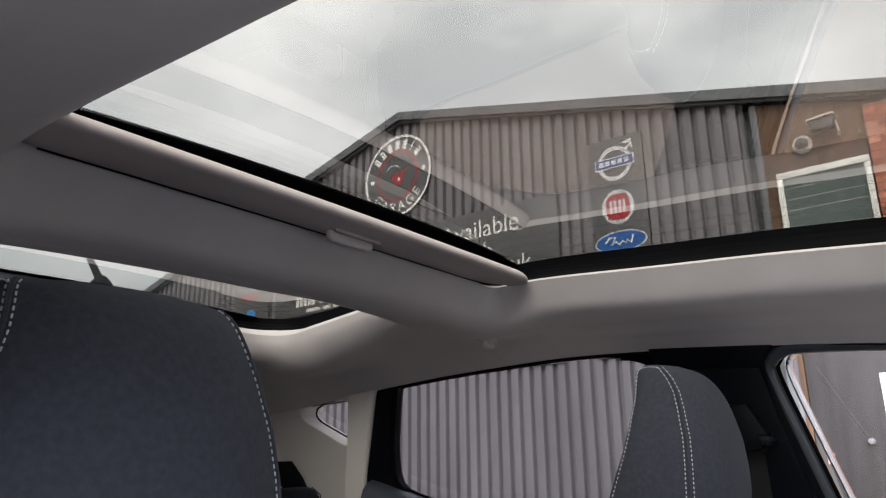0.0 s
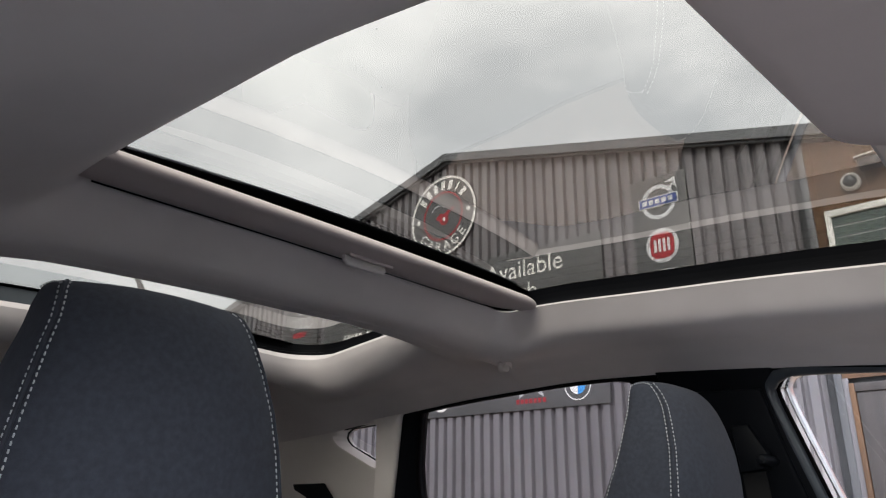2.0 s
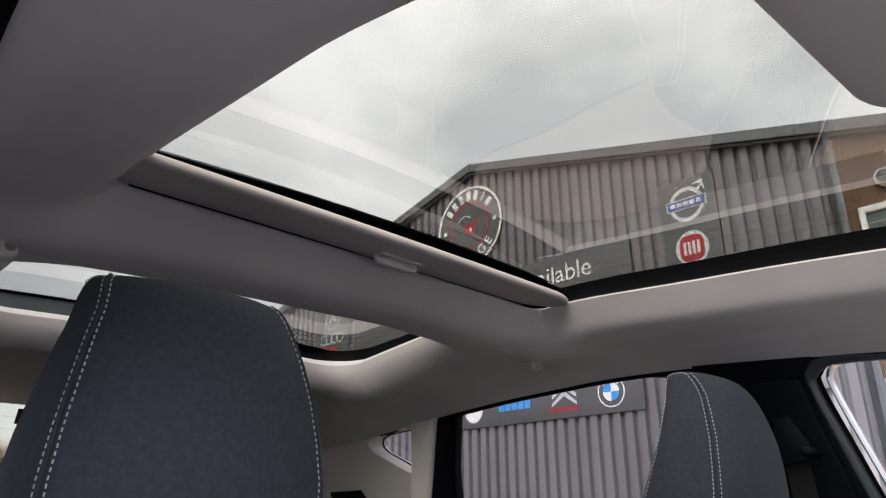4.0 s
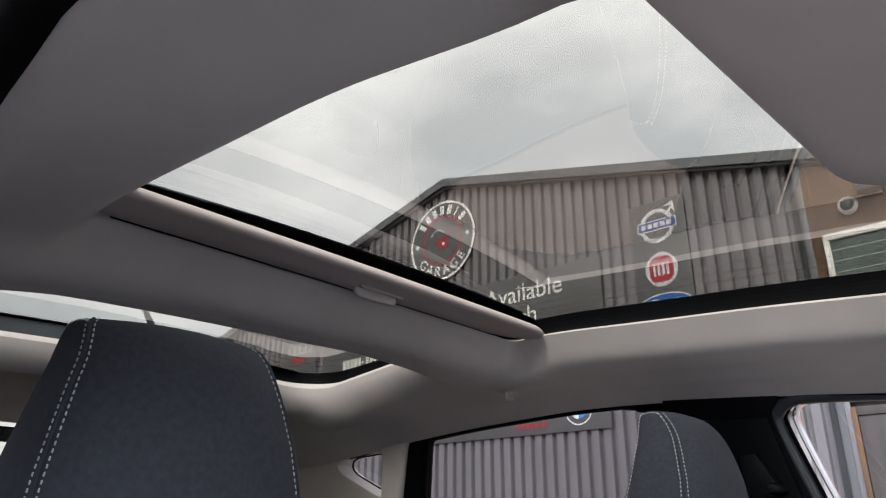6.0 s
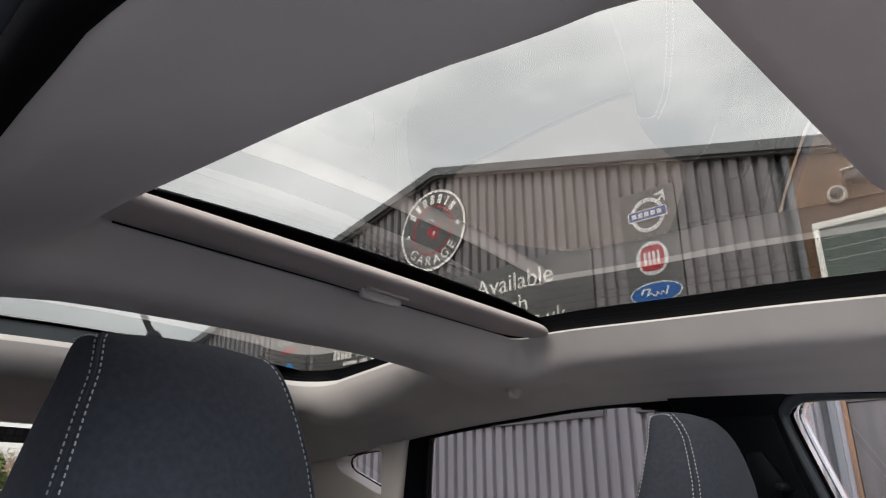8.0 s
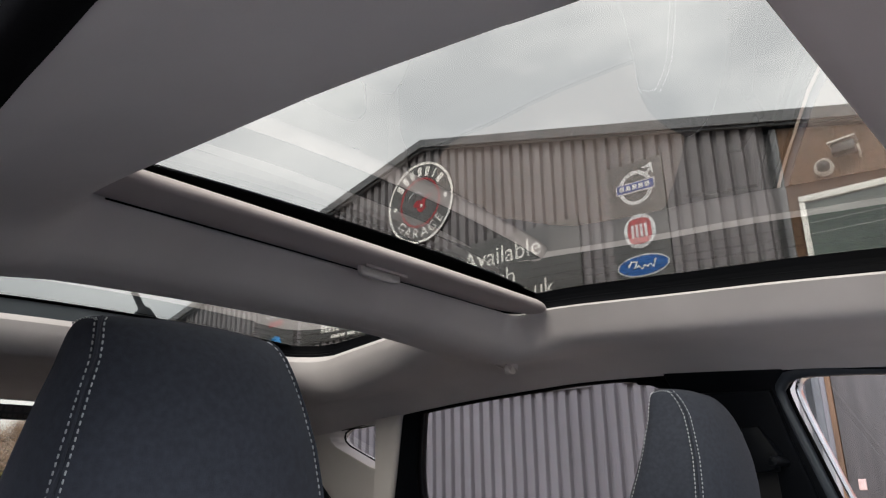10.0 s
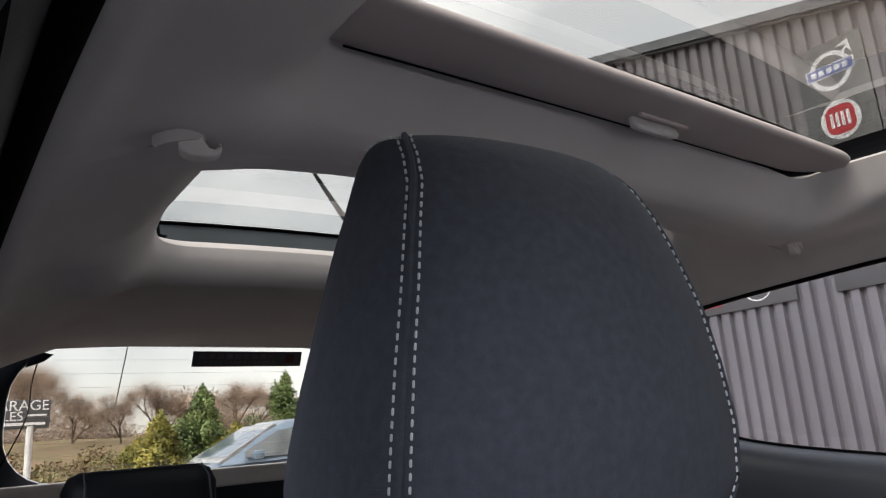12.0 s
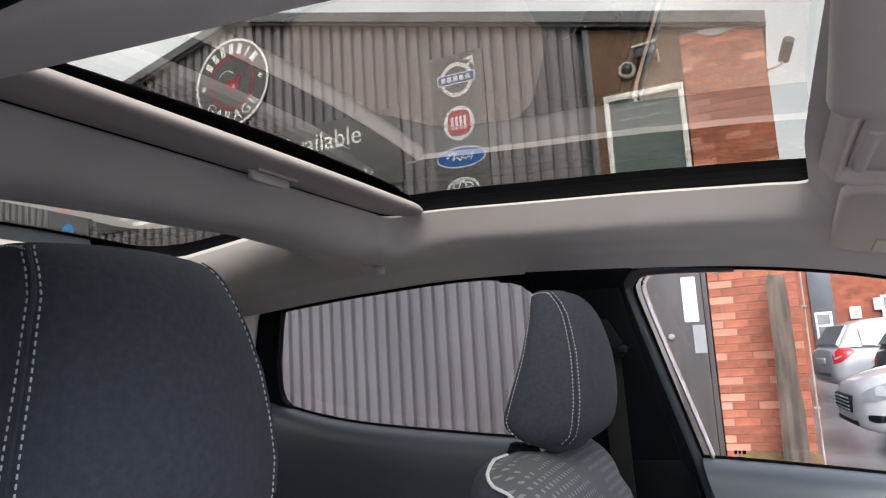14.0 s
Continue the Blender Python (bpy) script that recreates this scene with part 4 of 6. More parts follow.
# ---- coat hooks ----
def coat_hook(x, y, z, s):
    """A flat tongue from the lining that curls up at its inner end."""
    hook = thing("coat_hook", (x, y, z), "small pale plastic coat hook on the roof lining", "coat hook", "coat hooks")
    u = Vector((0.30, -s * 0.93, 0.20)).normalized()
    w = u.cross(Vector((0, 0, 1))).normalized()
    v = w.cross(u).normalized()
    at = Vector((x, y, z))
    outline = [(-0.014, -0.010), (-0.014, 0.006), (0.010, 0.005), (0.016, 0.002), (0.0175, -0.006), (0.021, -0.0125), (0.0265, -0.0145), (0.031, -0.012), (0.0335, -0.008), (0.036, -0.009), (0.0358, -0.014), (0.032, -0.0195), (0.025, -0.0225), (0.013, -0.0215), (-0.002, -0.0185), (-0.010, -0.0145)]
    taper = lambda a: 0.0125 - 0.16 * max(0.0, a)
    bm = prism(outline, lambda a, b: at + (u * a + v * b * 1.25 + w * taper(a)) * 0.78, lambda a, b: at + (u * a + v * b * 1.25 - w * taper(a)) * 0.78, 0.0024, seg=3)
    part("hook", bm, LIGHT_TRIM, hook, angle=50)
    bm = lathe([(0.0, 0.008), (0.030, 0.008), (0.031, 0.000), (0.028, -0.0035), (0.0, -0.004)], (0, 0, 0), "z", 24)
    bm.transform(Matrix.Translation(at - u * 0.008) @ Matrix((u, w, v)).transposed().to_4x4() @ Matrix.Diagonal((0.8, 0.44, 1, 1)))
    part("base", bm, HEADLINER, hook)
    bm = lathe([(0.0, 0.006), (0.010, 0.006), (0.010, -0.0045), (0.0, -0.005)], (0, 0, 0), "z", 14)
    bm.transform(Matrix.Translation(at + u * 0.020 + v * 0.004) @ Matrix((u, w, v)).transposed().to_4x4() @ Matrix.Diagonal((0.8, 0.8, 0.8, 1)))
    part("recess", bm, BLACK_TRIM, hook)
    return hook


for s in (-1, 1):
    hy = C + s * 0.553
    coat_hook(-0.597, hy, roof_z(-0.597, hy, 0.113) - 0.005, s)

# ---- sun visors ----
def sun_visor(x0, x1, y0, y1, height, label, skew=0.0):
    """A padded plate with round corners, folded up under the front of the roof."""
    v = thing("sun_visor", ((x0 + x1) / 2, (y0 + y1) / 2, height(x0, y0)), label, "sun visor", "sun visors")
    ring = rounded(x0, x1, y0, y1, 0.045, 8, 8)
    cx, cy = (x0 + x1) / 2, (y0 + y1) / 2
    rings = []
    for f, lift in ((0.3, -0.010), (0.8, -0.010), (0.93, -0.0085), (0.985, -0.004), (1.0, 0.002), (0.985, 0.008), (0.93, 0.010), (0.3, 0.010)):
        k = 1 - f
        rings.append([(px - wx * k * 0.07, py - wy * k * 0.07, height(px, py) + lift) if f > 0.9 else (cx + (px - cx) * f, cy + (py - cy) * f, height(cx + (px - cx) * f, cy + (py - cy) * f) + lift) for px, py, wx, wy in ring])
    rings = [[(x + skew * (y - y1 + 0.05), y, z) for x, y, z in r] for r in rings]
    part("visor_pad", loft(rings), VISOR, v, angle=60)
    part("hinge_rod", tube([(x1 - 0.01 + skew * (y - y1 + 0.05), y, height(x1, y) + 0.008) for y in (y0 - 0.02, (y0 + y1) / 2, y1 + 0.02)], 0.006, 8), LIGHT_TRIM, v)
    return v


def near_visor_z(x, y):
    return 1.470 - 0.16 * (x - 0.27) - 0.025 * (0.65 - y)


def far_visor_z(x, y):
    return 1.466 - 0.10 * (y - 1.10) - 0.20 * (x - 0.31)


sun_visor(0.268, 0.45, 0.20, 0.705, near_visor_z, "taupe cloth sun visor folded up over the driver", 0.05)
visor = sun_visor(0.312, 0.48, 1.075, 1.455, far_visor_z, "taupe cloth sun visor with a cream label")
bm = prism([(0.375, 1.34), (0.44, 1.34), (0.44, 1.43), (0.375, 1.43)], lambda x, y: (x, y, far_visor_z(x, y) - 0.0125), lambda x, y: (x, y, far_visor_z(x, y) - 0.0095))
part("printed_label", bm, LABEL_WHITE, visor, "cream warning label", smooth=False)

# ---- overhead console ----
console = thing("overhead_console", (0.36, C, 1.47), "taupe plastic overhead console between the sun visors", "console")


def console_z(x, y):
    return soft(x, ROOF_MID) - 0.012 + 0.006 * (1 - ((y - C) / 0.25) ** 2)


ring = rounded(0.297, 0.430, C - 0.250, C + 0.250, 0.030, 10, 8)
rings = []
for inset, lift in ((-0.012, 0.014), (-0.004, 0.004), (0.0, -0.006), (0.004, -0.009), (0.008, -0.009), (0.011, -0.004), (0.014, 0.006), (0.022, 0.009)):
    rings.append([(x - wx * inset, y - wy * inset, console_z(x, y) + lift) for x, y, wx, wy in ring])
part("rim", loft(rings, cap=False), VISOR, console, angle=60)
inner = rounded(0.318, 0.409, C - 0.229, C + 0.229, 0.012, 10, 8)
part("tray", loft([[(x, y, console_z(x, y) + 0.0095) for x, y, wx, wy in inner], [(0.364 + (x - 0.364) * 0.5, C + (y - C) * 0.5, console_z(x, y) + 0.012) for x, y, wx, wy in inner]]), VISOR, console, "recessed taupe tray", angle=60)
for y0, y1 in ((C - 0.21, C - 0.03), (C + 0.03, C + 0.21)):
    rows = [[(x, y, console_z(x, y) + h) for x, h in ((0.322, 0.010), (0.325, 0.001), (0.331, -0.001), (0.337, 0.001), (0.340, 0.010))] for y in np.linspace(y0, y1, 8)]
    part("lamp_lens", loft(rows), LIGHT_TRIM, console, "pale reading lamp strip")

# ---- roof aerial ----
aerial = thing("roof_aerial", (-1.305, 0.88, 1.605), "short black whip aerial on the car roof", "aerial")
part("foot", lathe([(0.0, 0.0), (0.036, 0.0), (0.034, 0.010), (0.020, 0.030), (0.010, 0.042), (0.0, 0.044)], (-1.305, 0.88, 1.600), "z", 18), BLACK_TRIM, aerial)
part("whip", tube([(-1.308, 0.88, 1.630), (-1.40, 0.88, 1.722), (-1.50, 0.88, 1.832), (-1.62, 0.88, 1.97)], [0.009, 0.0065, 0.005, 0.004], 8), BLACK_TRIM, aerial)


# ---- seats ----
HR_Z = 0.270  # height of the head restraint
FRONT = [(0.0, -0.024), (0.012, -0.006), (0.025, 0.011), (0.045, 0.0185), (0.08, 0.0237), (0.12, 0.0236), (0.16, 0.0214), (0.20, 0.0141), (0.225, 0.0078), (0.245, -0.0015), (0.256, -0.0095), (0.262, -0.0150), (0.266, -0.0205), (0.2685, -0.026), (0.270, -0.031)]
BACK = [(0.0, -0.037), (0.010, -0.064), (0.019, -0.084), (0.035, -0.102), (0.052, -0.108), (0.075, -0.100), (0.103, -0.090), (0.14, -0.077), (0.169, -0.069), (0.22, -0.059), (0.245, -0.0565), (0.258, -0.0545), (0.264, -0.0505), (0.268, -0.046), (0.270, -0.041)]
WIDE = [(0.0, 0.094), (0.010, 0.111), (0.025, 0.124), (0.045, 0.1303), (0.08, 0.1290), (0.12, 0.1235), (0.16, 0.1157), (0.20, 0.1060), (0.225, 0.0985), (0.245, 0.0940), (0.256, 0.0912), (0.263, 0.0880), (0.267, 0.0835), (0.269, 0.078), (0.270, 0.072)]


def side_out(w, q):
    """Half width along a side panel, from the front seam (0) to the back (1)."""
    return w + 0.004 * math.sin(math.pi * q) + 0.010 * q - 0.014 * max(0.0, (q - 0.8) / 0.2) ** 2


def head_ring(z, deep=0.0):
    """One level of the pad; deep: how much further back its door side reaches."""
    deep *= min(1.0, max(0.0, z - 0.01) / 0.04, (HR_Z - z) / 0.05)
    f, b, w = interp(z, FRONT), interp(z, BACK), interp(z, WIDE)
    bulge = 0.033 * math.sin(math.pi * min(1, max(0.02, (z + 0.02) / 0.30))) ** 0.28
    out = []
    for k in range(25):
        u = -1 + 2 * k / 24
        u = math.copysign(1 - (1 - abs(u)) ** 1.35, u)
        out.append((f + bulge * (1 - abs(u) ** 2.7), u * w, z))
    for q in (0.15, 0.35, 0.55, 0.72, 0.84, 0.93):
        out.append((f + (b - f) * q, side_out(w, q), z))
    for k in range(11):
        u = 1 - 2 * k / 10
        out.append((b - 0.016 * (1 - abs(u) ** 2) - deep * (1 - u) / 2, u * (side_out(w, 1.0) - (0.3 * deep if u < 0 else 0.0)), z))
    for q in (0.93, 0.84, 0.72, 0.55, 0.35, 0.15):
        over = max(0.0, deep * q - (f - b) * (0.84 - q)) if deep else 0.0  # how far it lies behind the other side's rounding
        out.append((f + (b - deep - f) * q, -(side_out(w, min(0.84, q * (f - b + deep) / (f - b))) - 0.27 * over - 0.002 * (q > 0.9)) if deep else -side_out(w, q), z))
    return out


def head_restraint(parent, base, lean=0.0, yaw=0.0, deep=0.0):
    """A padded head restraint with a seam, two rows of stitches at each side and two steel posts."""
    m = Matrix.Translation((base[0], base[1] + lean * HR_Z, base[2])) @ Matrix(((1, -yaw, 0, 0), (yaw, 1, -lean, 0), (0, 0, 1, 0), (0, 0, 0, 1)))
    zs = [0.0, 0.004, 0.010, 0.02, 0.03, 0.045] + list(np.linspace(0.06, 0.24, 16)) + [0.246, 0.252, 0.257, 0.261, 0.264, 0.267, 0.269, 0.270]
    rings = [head_ring(z, deep) for z in zs]
    mid = [sum(p[0] for p in rings[-1]) / len(rings[-1]), 0, 0]
    for f, lift in ((0.94, 0.0009), (0.82, 0.0018), (0.55, 0.0028), (0.25, 0.0032)):
        rings.append([(mid[0] + (x - mid[0]) * f, y * f, HR_Z + lift) for x, y, z in rings[len(zs) - 1]])
    low = []
    for f, lift in ((0.3, -0.008), (0.7, -0.007), (0.9, -0.004)):
        c = sum(p[0] for p in rings[0]) / len(rings[0])
        low.append([(c + (x - c) * f, y * f, lift) for x, y, z in rings[0]])
    bm = loft(low + rings)
    bm.transform(m)
    pad = part("head_restraint", bm, SEATCLOTH, parent, "charcoal cloth head restraint with pale twin stitching", angle=75)
    for s in (-1, 1):
        seam = [(interp(z, FRONT), s * interp(z, WIDE), z) for z in np.linspace(0.008, 0.266, 40)]
        bm = tube([(x + 0.0005, y + s * 0.0005, z) for x, y, z in seam], 0.0022, 6)
        bm.transform(m)
        part("seam", bm, SEATCLOTH, pad)
        for off, name in ((0.0062, "front_stitching"), (-0.0066, "side_stitching"), (-1.0, "rear_stitching")):
            bm = bmesh.new()
            z, n = 0.012, 0
            while z < 0.264:
                a, b = [], None
                for zz in (z, z + 0.0037):
                    f, w = interp(zz, FRONT), interp(zz, WIDE)
                    if off > 0:
                        bulge = 0.033 * math.sin(math.pi * min(1, max(0.02, (zz + 0.02) / 0.30))) ** 0.28
                        u = 1 - off * (0.78 - 1.1 * zz) / w
                        a.append((f + bulge * (1 - u**2.7) + 0.0006, s * u * w, zz))
                    else:
                        bk = interp(zz, BACK)
                        q = 0.93 if off == -1.0 else min(0.5, -off * (1.0 - 1.6 * zz) / max(0.01, f - bk))
                        a.append((f + (bk - f) * q, s * (side_out(w, q) + 0.0006), zz))
                p, q = Vector(a[0]), Vector(a[1])
                tube([p, p.lerp(q, 0.14), p.lerp(q, 0.86), q], [0.0003, 0.0008, 0.0008, 0.0003], 6, bm)
                z += 0.0061
            bm.transform(m)
            part(name, bm, STITCH, pad, "pale grey stitches")
        bm = bmesh.new()
        line = []
        for k in range(22):  # over the crown, from the front seam to the back
            q = k / 21
            zz = 0.2615 + 0.0045 * math.sin(math.pi * q)
            f, bk = interp(0.259, FRONT) - 0.003, interp(0.259, BACK) + 0.004
            line.append((f + (bk - f) * q, s * (side_out(interp(zz, WIDE), 0.9 * q) + 0.0005), zz))
        for a, b in zip(line[::2], line[1::2]):
            tube([a, b], [0.0008, 0.0008], 6, bm)
        bm.transform(m)
        part("crown_stitching", bm, STITCH, pad, "pale grey stitches")
        bm = bmesh.new()
        tube([(base[0] - 0.050, base[1] + s * 0.052, base[2] - 0.10), (base[0] - 0.050, base[1] + s * 0.052, base[2] + 0.03)], 0.0065, 10, bm)
        part("steel_post", bm, CHROME, parent)
        gx, gy = base[0] - 0.082, base[1] + s * 0.078
        guide = prism([(-0.036, 0.0), (0.030, 0.0), (0.022, 0.016), (-0.028, 0.019)], lambda u, v: (gx + u, gy - 0.024 + v * 0.3, base[2] - 0.008 + v), lambda u, v: (gx + u, gy + 0.024 - v * 0.3, base[2] - 0.008 + v), 0.004)
        guide = part("post_guide", guide, BLACK_TRIM, parent, "black post guide")
        part("release_button", boxed(gx + 0.020, gx + 0.032, gy - 0.016, gy + 0.016, base[2] - 0.006, base[2] + 0.005, 0.003), LIGHT_TRIM, guide, "pale release button")
    return pad


def front_seat(x, y, z, label, lean=0.0, yaw=0.0, deep=0.0):
    """x, y, z: the foot of the head restraint."""
    seat = thing("front_seat", (x + 0.2, y, 0.3), label, "car seat", "front seats")
    head_restraint(seat, (x, y, z), lean, yaw, deep)
    # backrest: slices from the seat cushion up to the shoulders
    keys = [(-0.62, 0.25), (-0.45, 0.262), (-0.30, 0.262), (-0.18, 0.252), (-0.12, 0.250), (-0.08, 0.246), (-0.05, 0.238), (-0.025, 0.222), (-0.012, 0.205), (-0.005, 0.185)]

    def slice_at(h, a, grow=0.0):
        w = interp(h, keys) + grow
        xc = -0.085 - (h + 0.02) * 0.30
        thick = (0.092 if h < -0.07 else 0.092 * math.sqrt(max(0.22, 1 - ((h + 0.07) / 0.07) ** 2))) + grow
        c, q = math.cos(a), math.sin(a)
        c = math.copysign(abs(c) ** 0.55, c)
        q = math.copysign(abs(q) ** 0.75, q)
        bolster = 0.030 * max(0.0, abs(q) - 0.5) if c > 0 and h < -0.12 else 0
        return (x + xc + thick * c + bolster, y + w * q, z + h + grow)

    hs = list(np.linspace(-0.62, -0.09, 18)) + list(np.linspace(-0.08, -0.005, 10))
    back = part("backrest", loft([[slice_at(h, 2 * math.pi * k / 36) for k in range(36)] for h in hs]), SEATCLOTH, seat, "charcoal cloth backrest with pale dotted insert", angle=60)
    # dotted cloth over the front and the shoulders, with white piping round it
    edge = [(-0.62, 62), (-0.18, 66), (-0.10, 74), (-0.05, 88), (-0.02, 97), (0.0, 99)]
    rows = [[slice_at(h, radians(interp(h, edge)) * (k / 10 - 1), 0.0025) for k in range(21)] for h in hs[1:]]
    tops = rows[-1]
    mid = [sum(p[k] for p in tops) / len(tops) for k in range(3)]
    for f in (0.75, 0.45, 0.15):
        rows.append([(mid[0] - 0.02 + (p[0] - mid[0] + 0.02) * f, mid[1] + (p[1] - mid[1]) * f, p[2] + 0.004 * (1 - f)) for p in tops])
    insert = part("dotted_insert", loft(rows, cap=False, closed=False), DOTTED, back, "dark grey cloth with pale woven dashes", angle=70)
    mod = insert.modifiers.new("thickness", "SOLIDIFY")
    mod.thickness = 0.003
    for e in (0, -1):
        part("piping", tube([r[e] for r in rows[:-2]], 0.0032, 6), PIPING, back, "white edge piping")
    rings = []
    for k, (xx, zz, ww) in enumerate(((-0.08, 0.40, 0.24), (0.0, 0.50, 0.26), (0.20, 0.53, 0.265), (0.40, 0.54, 0.26), (0.50, 0.50, 0.24), (0.52, 0.42, 0.22))):
        rings.append([(x + 0.10 + xx, y + ww * u, z - 1.11 + zz - v) for u, v in ((-1, 0.0), (-0.8, -0.02), (-0.4, 0.0), (0.4, 0.0), (0.8, -0.02), (1, 0.0), (1, 0.12), (-1, 0.12))])
    part("cushion", loft(rings), SEATCLOTH, seat)
    part("seat_base", boxed(x + 0.05, x + 0.55, y - 0.20, y + 0.20, 0.30, 0.42, 0.02), BLACK_TRIM, seat)
    return seat


front_seat(-0.269, C - 0.4311, 1.106, "charcoal cloth driver's seat with pale twin stitching on the head restraint", 0.0165, -0.047, 0.05)
front_seat(-0.123, C + 0.427, 1.103, "charcoal cloth passenger seat with dotted insert and white piping")

# seat belt on the passenger's pillar
belt = thing("seat_belt", (-0.09, C + 0.72, 1.26), "black seat belt hanging from its pillar guide", "seat belt")
gy = C + side_d(1.262)
part("guide", prism([(-0.155, 1.33), (-0.12, 1.33), (-0.09, 1.275), (-0.10, 1.245), (-0.145, 1.24)], lambda u, v: (u, gy - 0.055, v), lambda u, v: (u, gy - 0.015, v), 0.008), BLACK_TRIM, belt)
part("knob", lathe([(0.0, -0.100), (0.008, -0.098), (0.011, -0.086), (0.009, -0.05), (0.009, -0.01)], (-0.090, gy, 1.262), "y", 14), BLACK_TRIM, belt)
part("webbing", prism([(-0.15, 1.245), (-0.105, 1.245), (-0.14, 0.55), (-0.19, 0.55)], lambda u, v: (u, C + side_d(v) - 0.036, v), lambda u, v: (u, C + side_d(v) - 0.033, v)), surface("belt_webbing", (0.007, 0.007, 0.008), 0.8, vary=0.2, big=20, fine=900, bump=0.3), belt, smooth=False)

# rear bench
bench = thing("rear_seat", (-1.1, C, 0.3), "dark cloth rear bench seat with low head restraints", "car seat")
rings = []
for h, xx, th in ((0.50, -0.86, 0.07), (0.70, -0.95, 0.075), (0.85, -1.02, 0.075), (0.98, -1.07, 0.07), (1.03, -1.095, 0.055), (1.05, -1.10, 0.03)):
    rings.append([(xx + th * a, C + 0.66 * b, h) for a, b in ((1, -0.97), (1.1, -0.5), (0.95, 0), (1.1, 0.5), (1, 0.97), (0, 1), (-1, 0.98), (-1, 0), (-1, -0.98), (0, -1))])
part("backrest", loft(rings), SEATCLOTH, bench)
part("cushion", boxed(-0.90, -0.42, C - 0.64, C + 0.64, 0.36, 0.54, 0.04, 3), SEATCLOTH, bench)
for yy in (0.385, C, 1.285):
    bm = bmesh.new()
    rings = []
    for h, w, th in ((1.045, 0.085, 0.03), (1.06, 0.10, 0.045), (1.10, 0.108, 0.055), (1.145, 0.108, 0.052), (1.165, 0.100, 0.040), (1.172, 0.085, 0.02)):
        ring = []
        for k in range(24):
            a = 2 * math.pi * k / 24
            c, q = math.cos(a), math.sin(a)
            ring.append((-1.14 + th * math.copysign(abs(c) ** 0.6, c), yy + w * math.copysign(abs(q) ** 0.6, q), h - (0.02 if yy == C else 0)))
        rings.append(ring)
    pad = part("head_restraint", loft(rings), BLACK_TRIM, bench, "black low rear head restraint", angle=60)
    for e in (-0.088, 0.088):
        part("seam", tube([(-1.088, yy + e, 1.07), (-1.086, yy + e, 1.12), (-1.092, yy + e * 0.98, 1.155), (-1.12, yy + e * 0.95, 1.172)], 0.0016, 5), SEATCLOTH, pad)



# ---- outdoors: ground ----
tagged(link("ground", to_mesh("ground", (lambda bm: (bmesh.ops.create_grid(bm, x_segments=40, y_segments=40, size=1500), bm)[1])(bmesh.new()), False), TARMAC), "wet grey tarmac yard reaching to the horizon", "ground", kind="structure")

bm = bmesh.new()
rows = []
re = random.Random(12)
for k in range(60):
    x = -14 + k * 0.262
    rows.append([(x, 1.75 + re.uniform(-0.12, 0.12), 0.001), (x, 1.95, 0.012), (x, 3.6, 0.018 + re.uniform(-0.004, 0.004)), (x, 5.4, 0.018 + re.uniform(-0.004, 0.004)), (x, 7.30, 0.014)])
tagged(part("gravel_strip", loft(rows, bm, cap=False, closed=False), GRAVEL, angle=80), "wet brown gravel strip along the garage wall", "gravel", kind="structure")

# ---- the garage building ----
FY = 7.262  # plane of the cladding's ribs
PEAK_X, PEAK_Z, PITCH = -5.957, 5.967, 0.2610


def roof_line(x):
    return PEAK_Z - abs(x - PEAK_X) * PITCH


garage = thing("garage_building", (PEAK_X, FY, 0), "grey corrugated steel garage with a low gable and a brick pier", "building", kind="structure")


def cladding(name, x0, x1, z0, z_top, label=""):
    """Box-profile sheet: flat ribs 85 mm wide with 40 mm troughs between, 50 mm deep."""
    xs = []
    x = x0
    while x < x1:
        xs += [(x, 0.0), (x + 0.082, 0.0), (x + 0.093, 0.058), (x + 0.140, 0.058), (x + 0.151, 0.0)]
        x += 0.1525
    xs = [(a, d) for a, d in xs if a <= x1]
    vs, fs = [], []
    for a, d in xs:
        vs += [(a, FY + d, z0), (a, FY + d, z_top(a))]
    for k in range(len(xs) - 1):
        fs.append((2 * k, 2 * k + 2, 2 * k + 3, 2 * k + 1))
    me = bpy.data.meshes.new(name)
    me.from_pydata(vs, [], fs)
    ob = link(name, me, CLAD, garage, label)
    mod = ob.modifiers.new("thickness", "SOLIDIFY")
    mod.thickness, mod.offset = 0.003, -1
    return ob


x = -12.648
while x < -1.3:
    e = min(x + 1.067, -1.29)
    cladding("cladding_sheet", x, e + 0.002, 0.12, lambda a: roof_line(a) - 0.06, "grey box-profile steel sheet")
    x += 1.0675
# sheet screws
bm = bmesh.new()
for z in (0.9, 2.05, 3.2, 4.3):
    for k in range(74):
        xx = -12.55 + k * 0.1525
        if xx < -1.35 and z < roof_line(xx) - 0.2:
            lathe([(0.007, -0.004), (0.007, 0.002)], (xx, FY, z), "y", 6, bm)
part("sheet_screws", bm, METAL_DARK, garage, smooth=False)
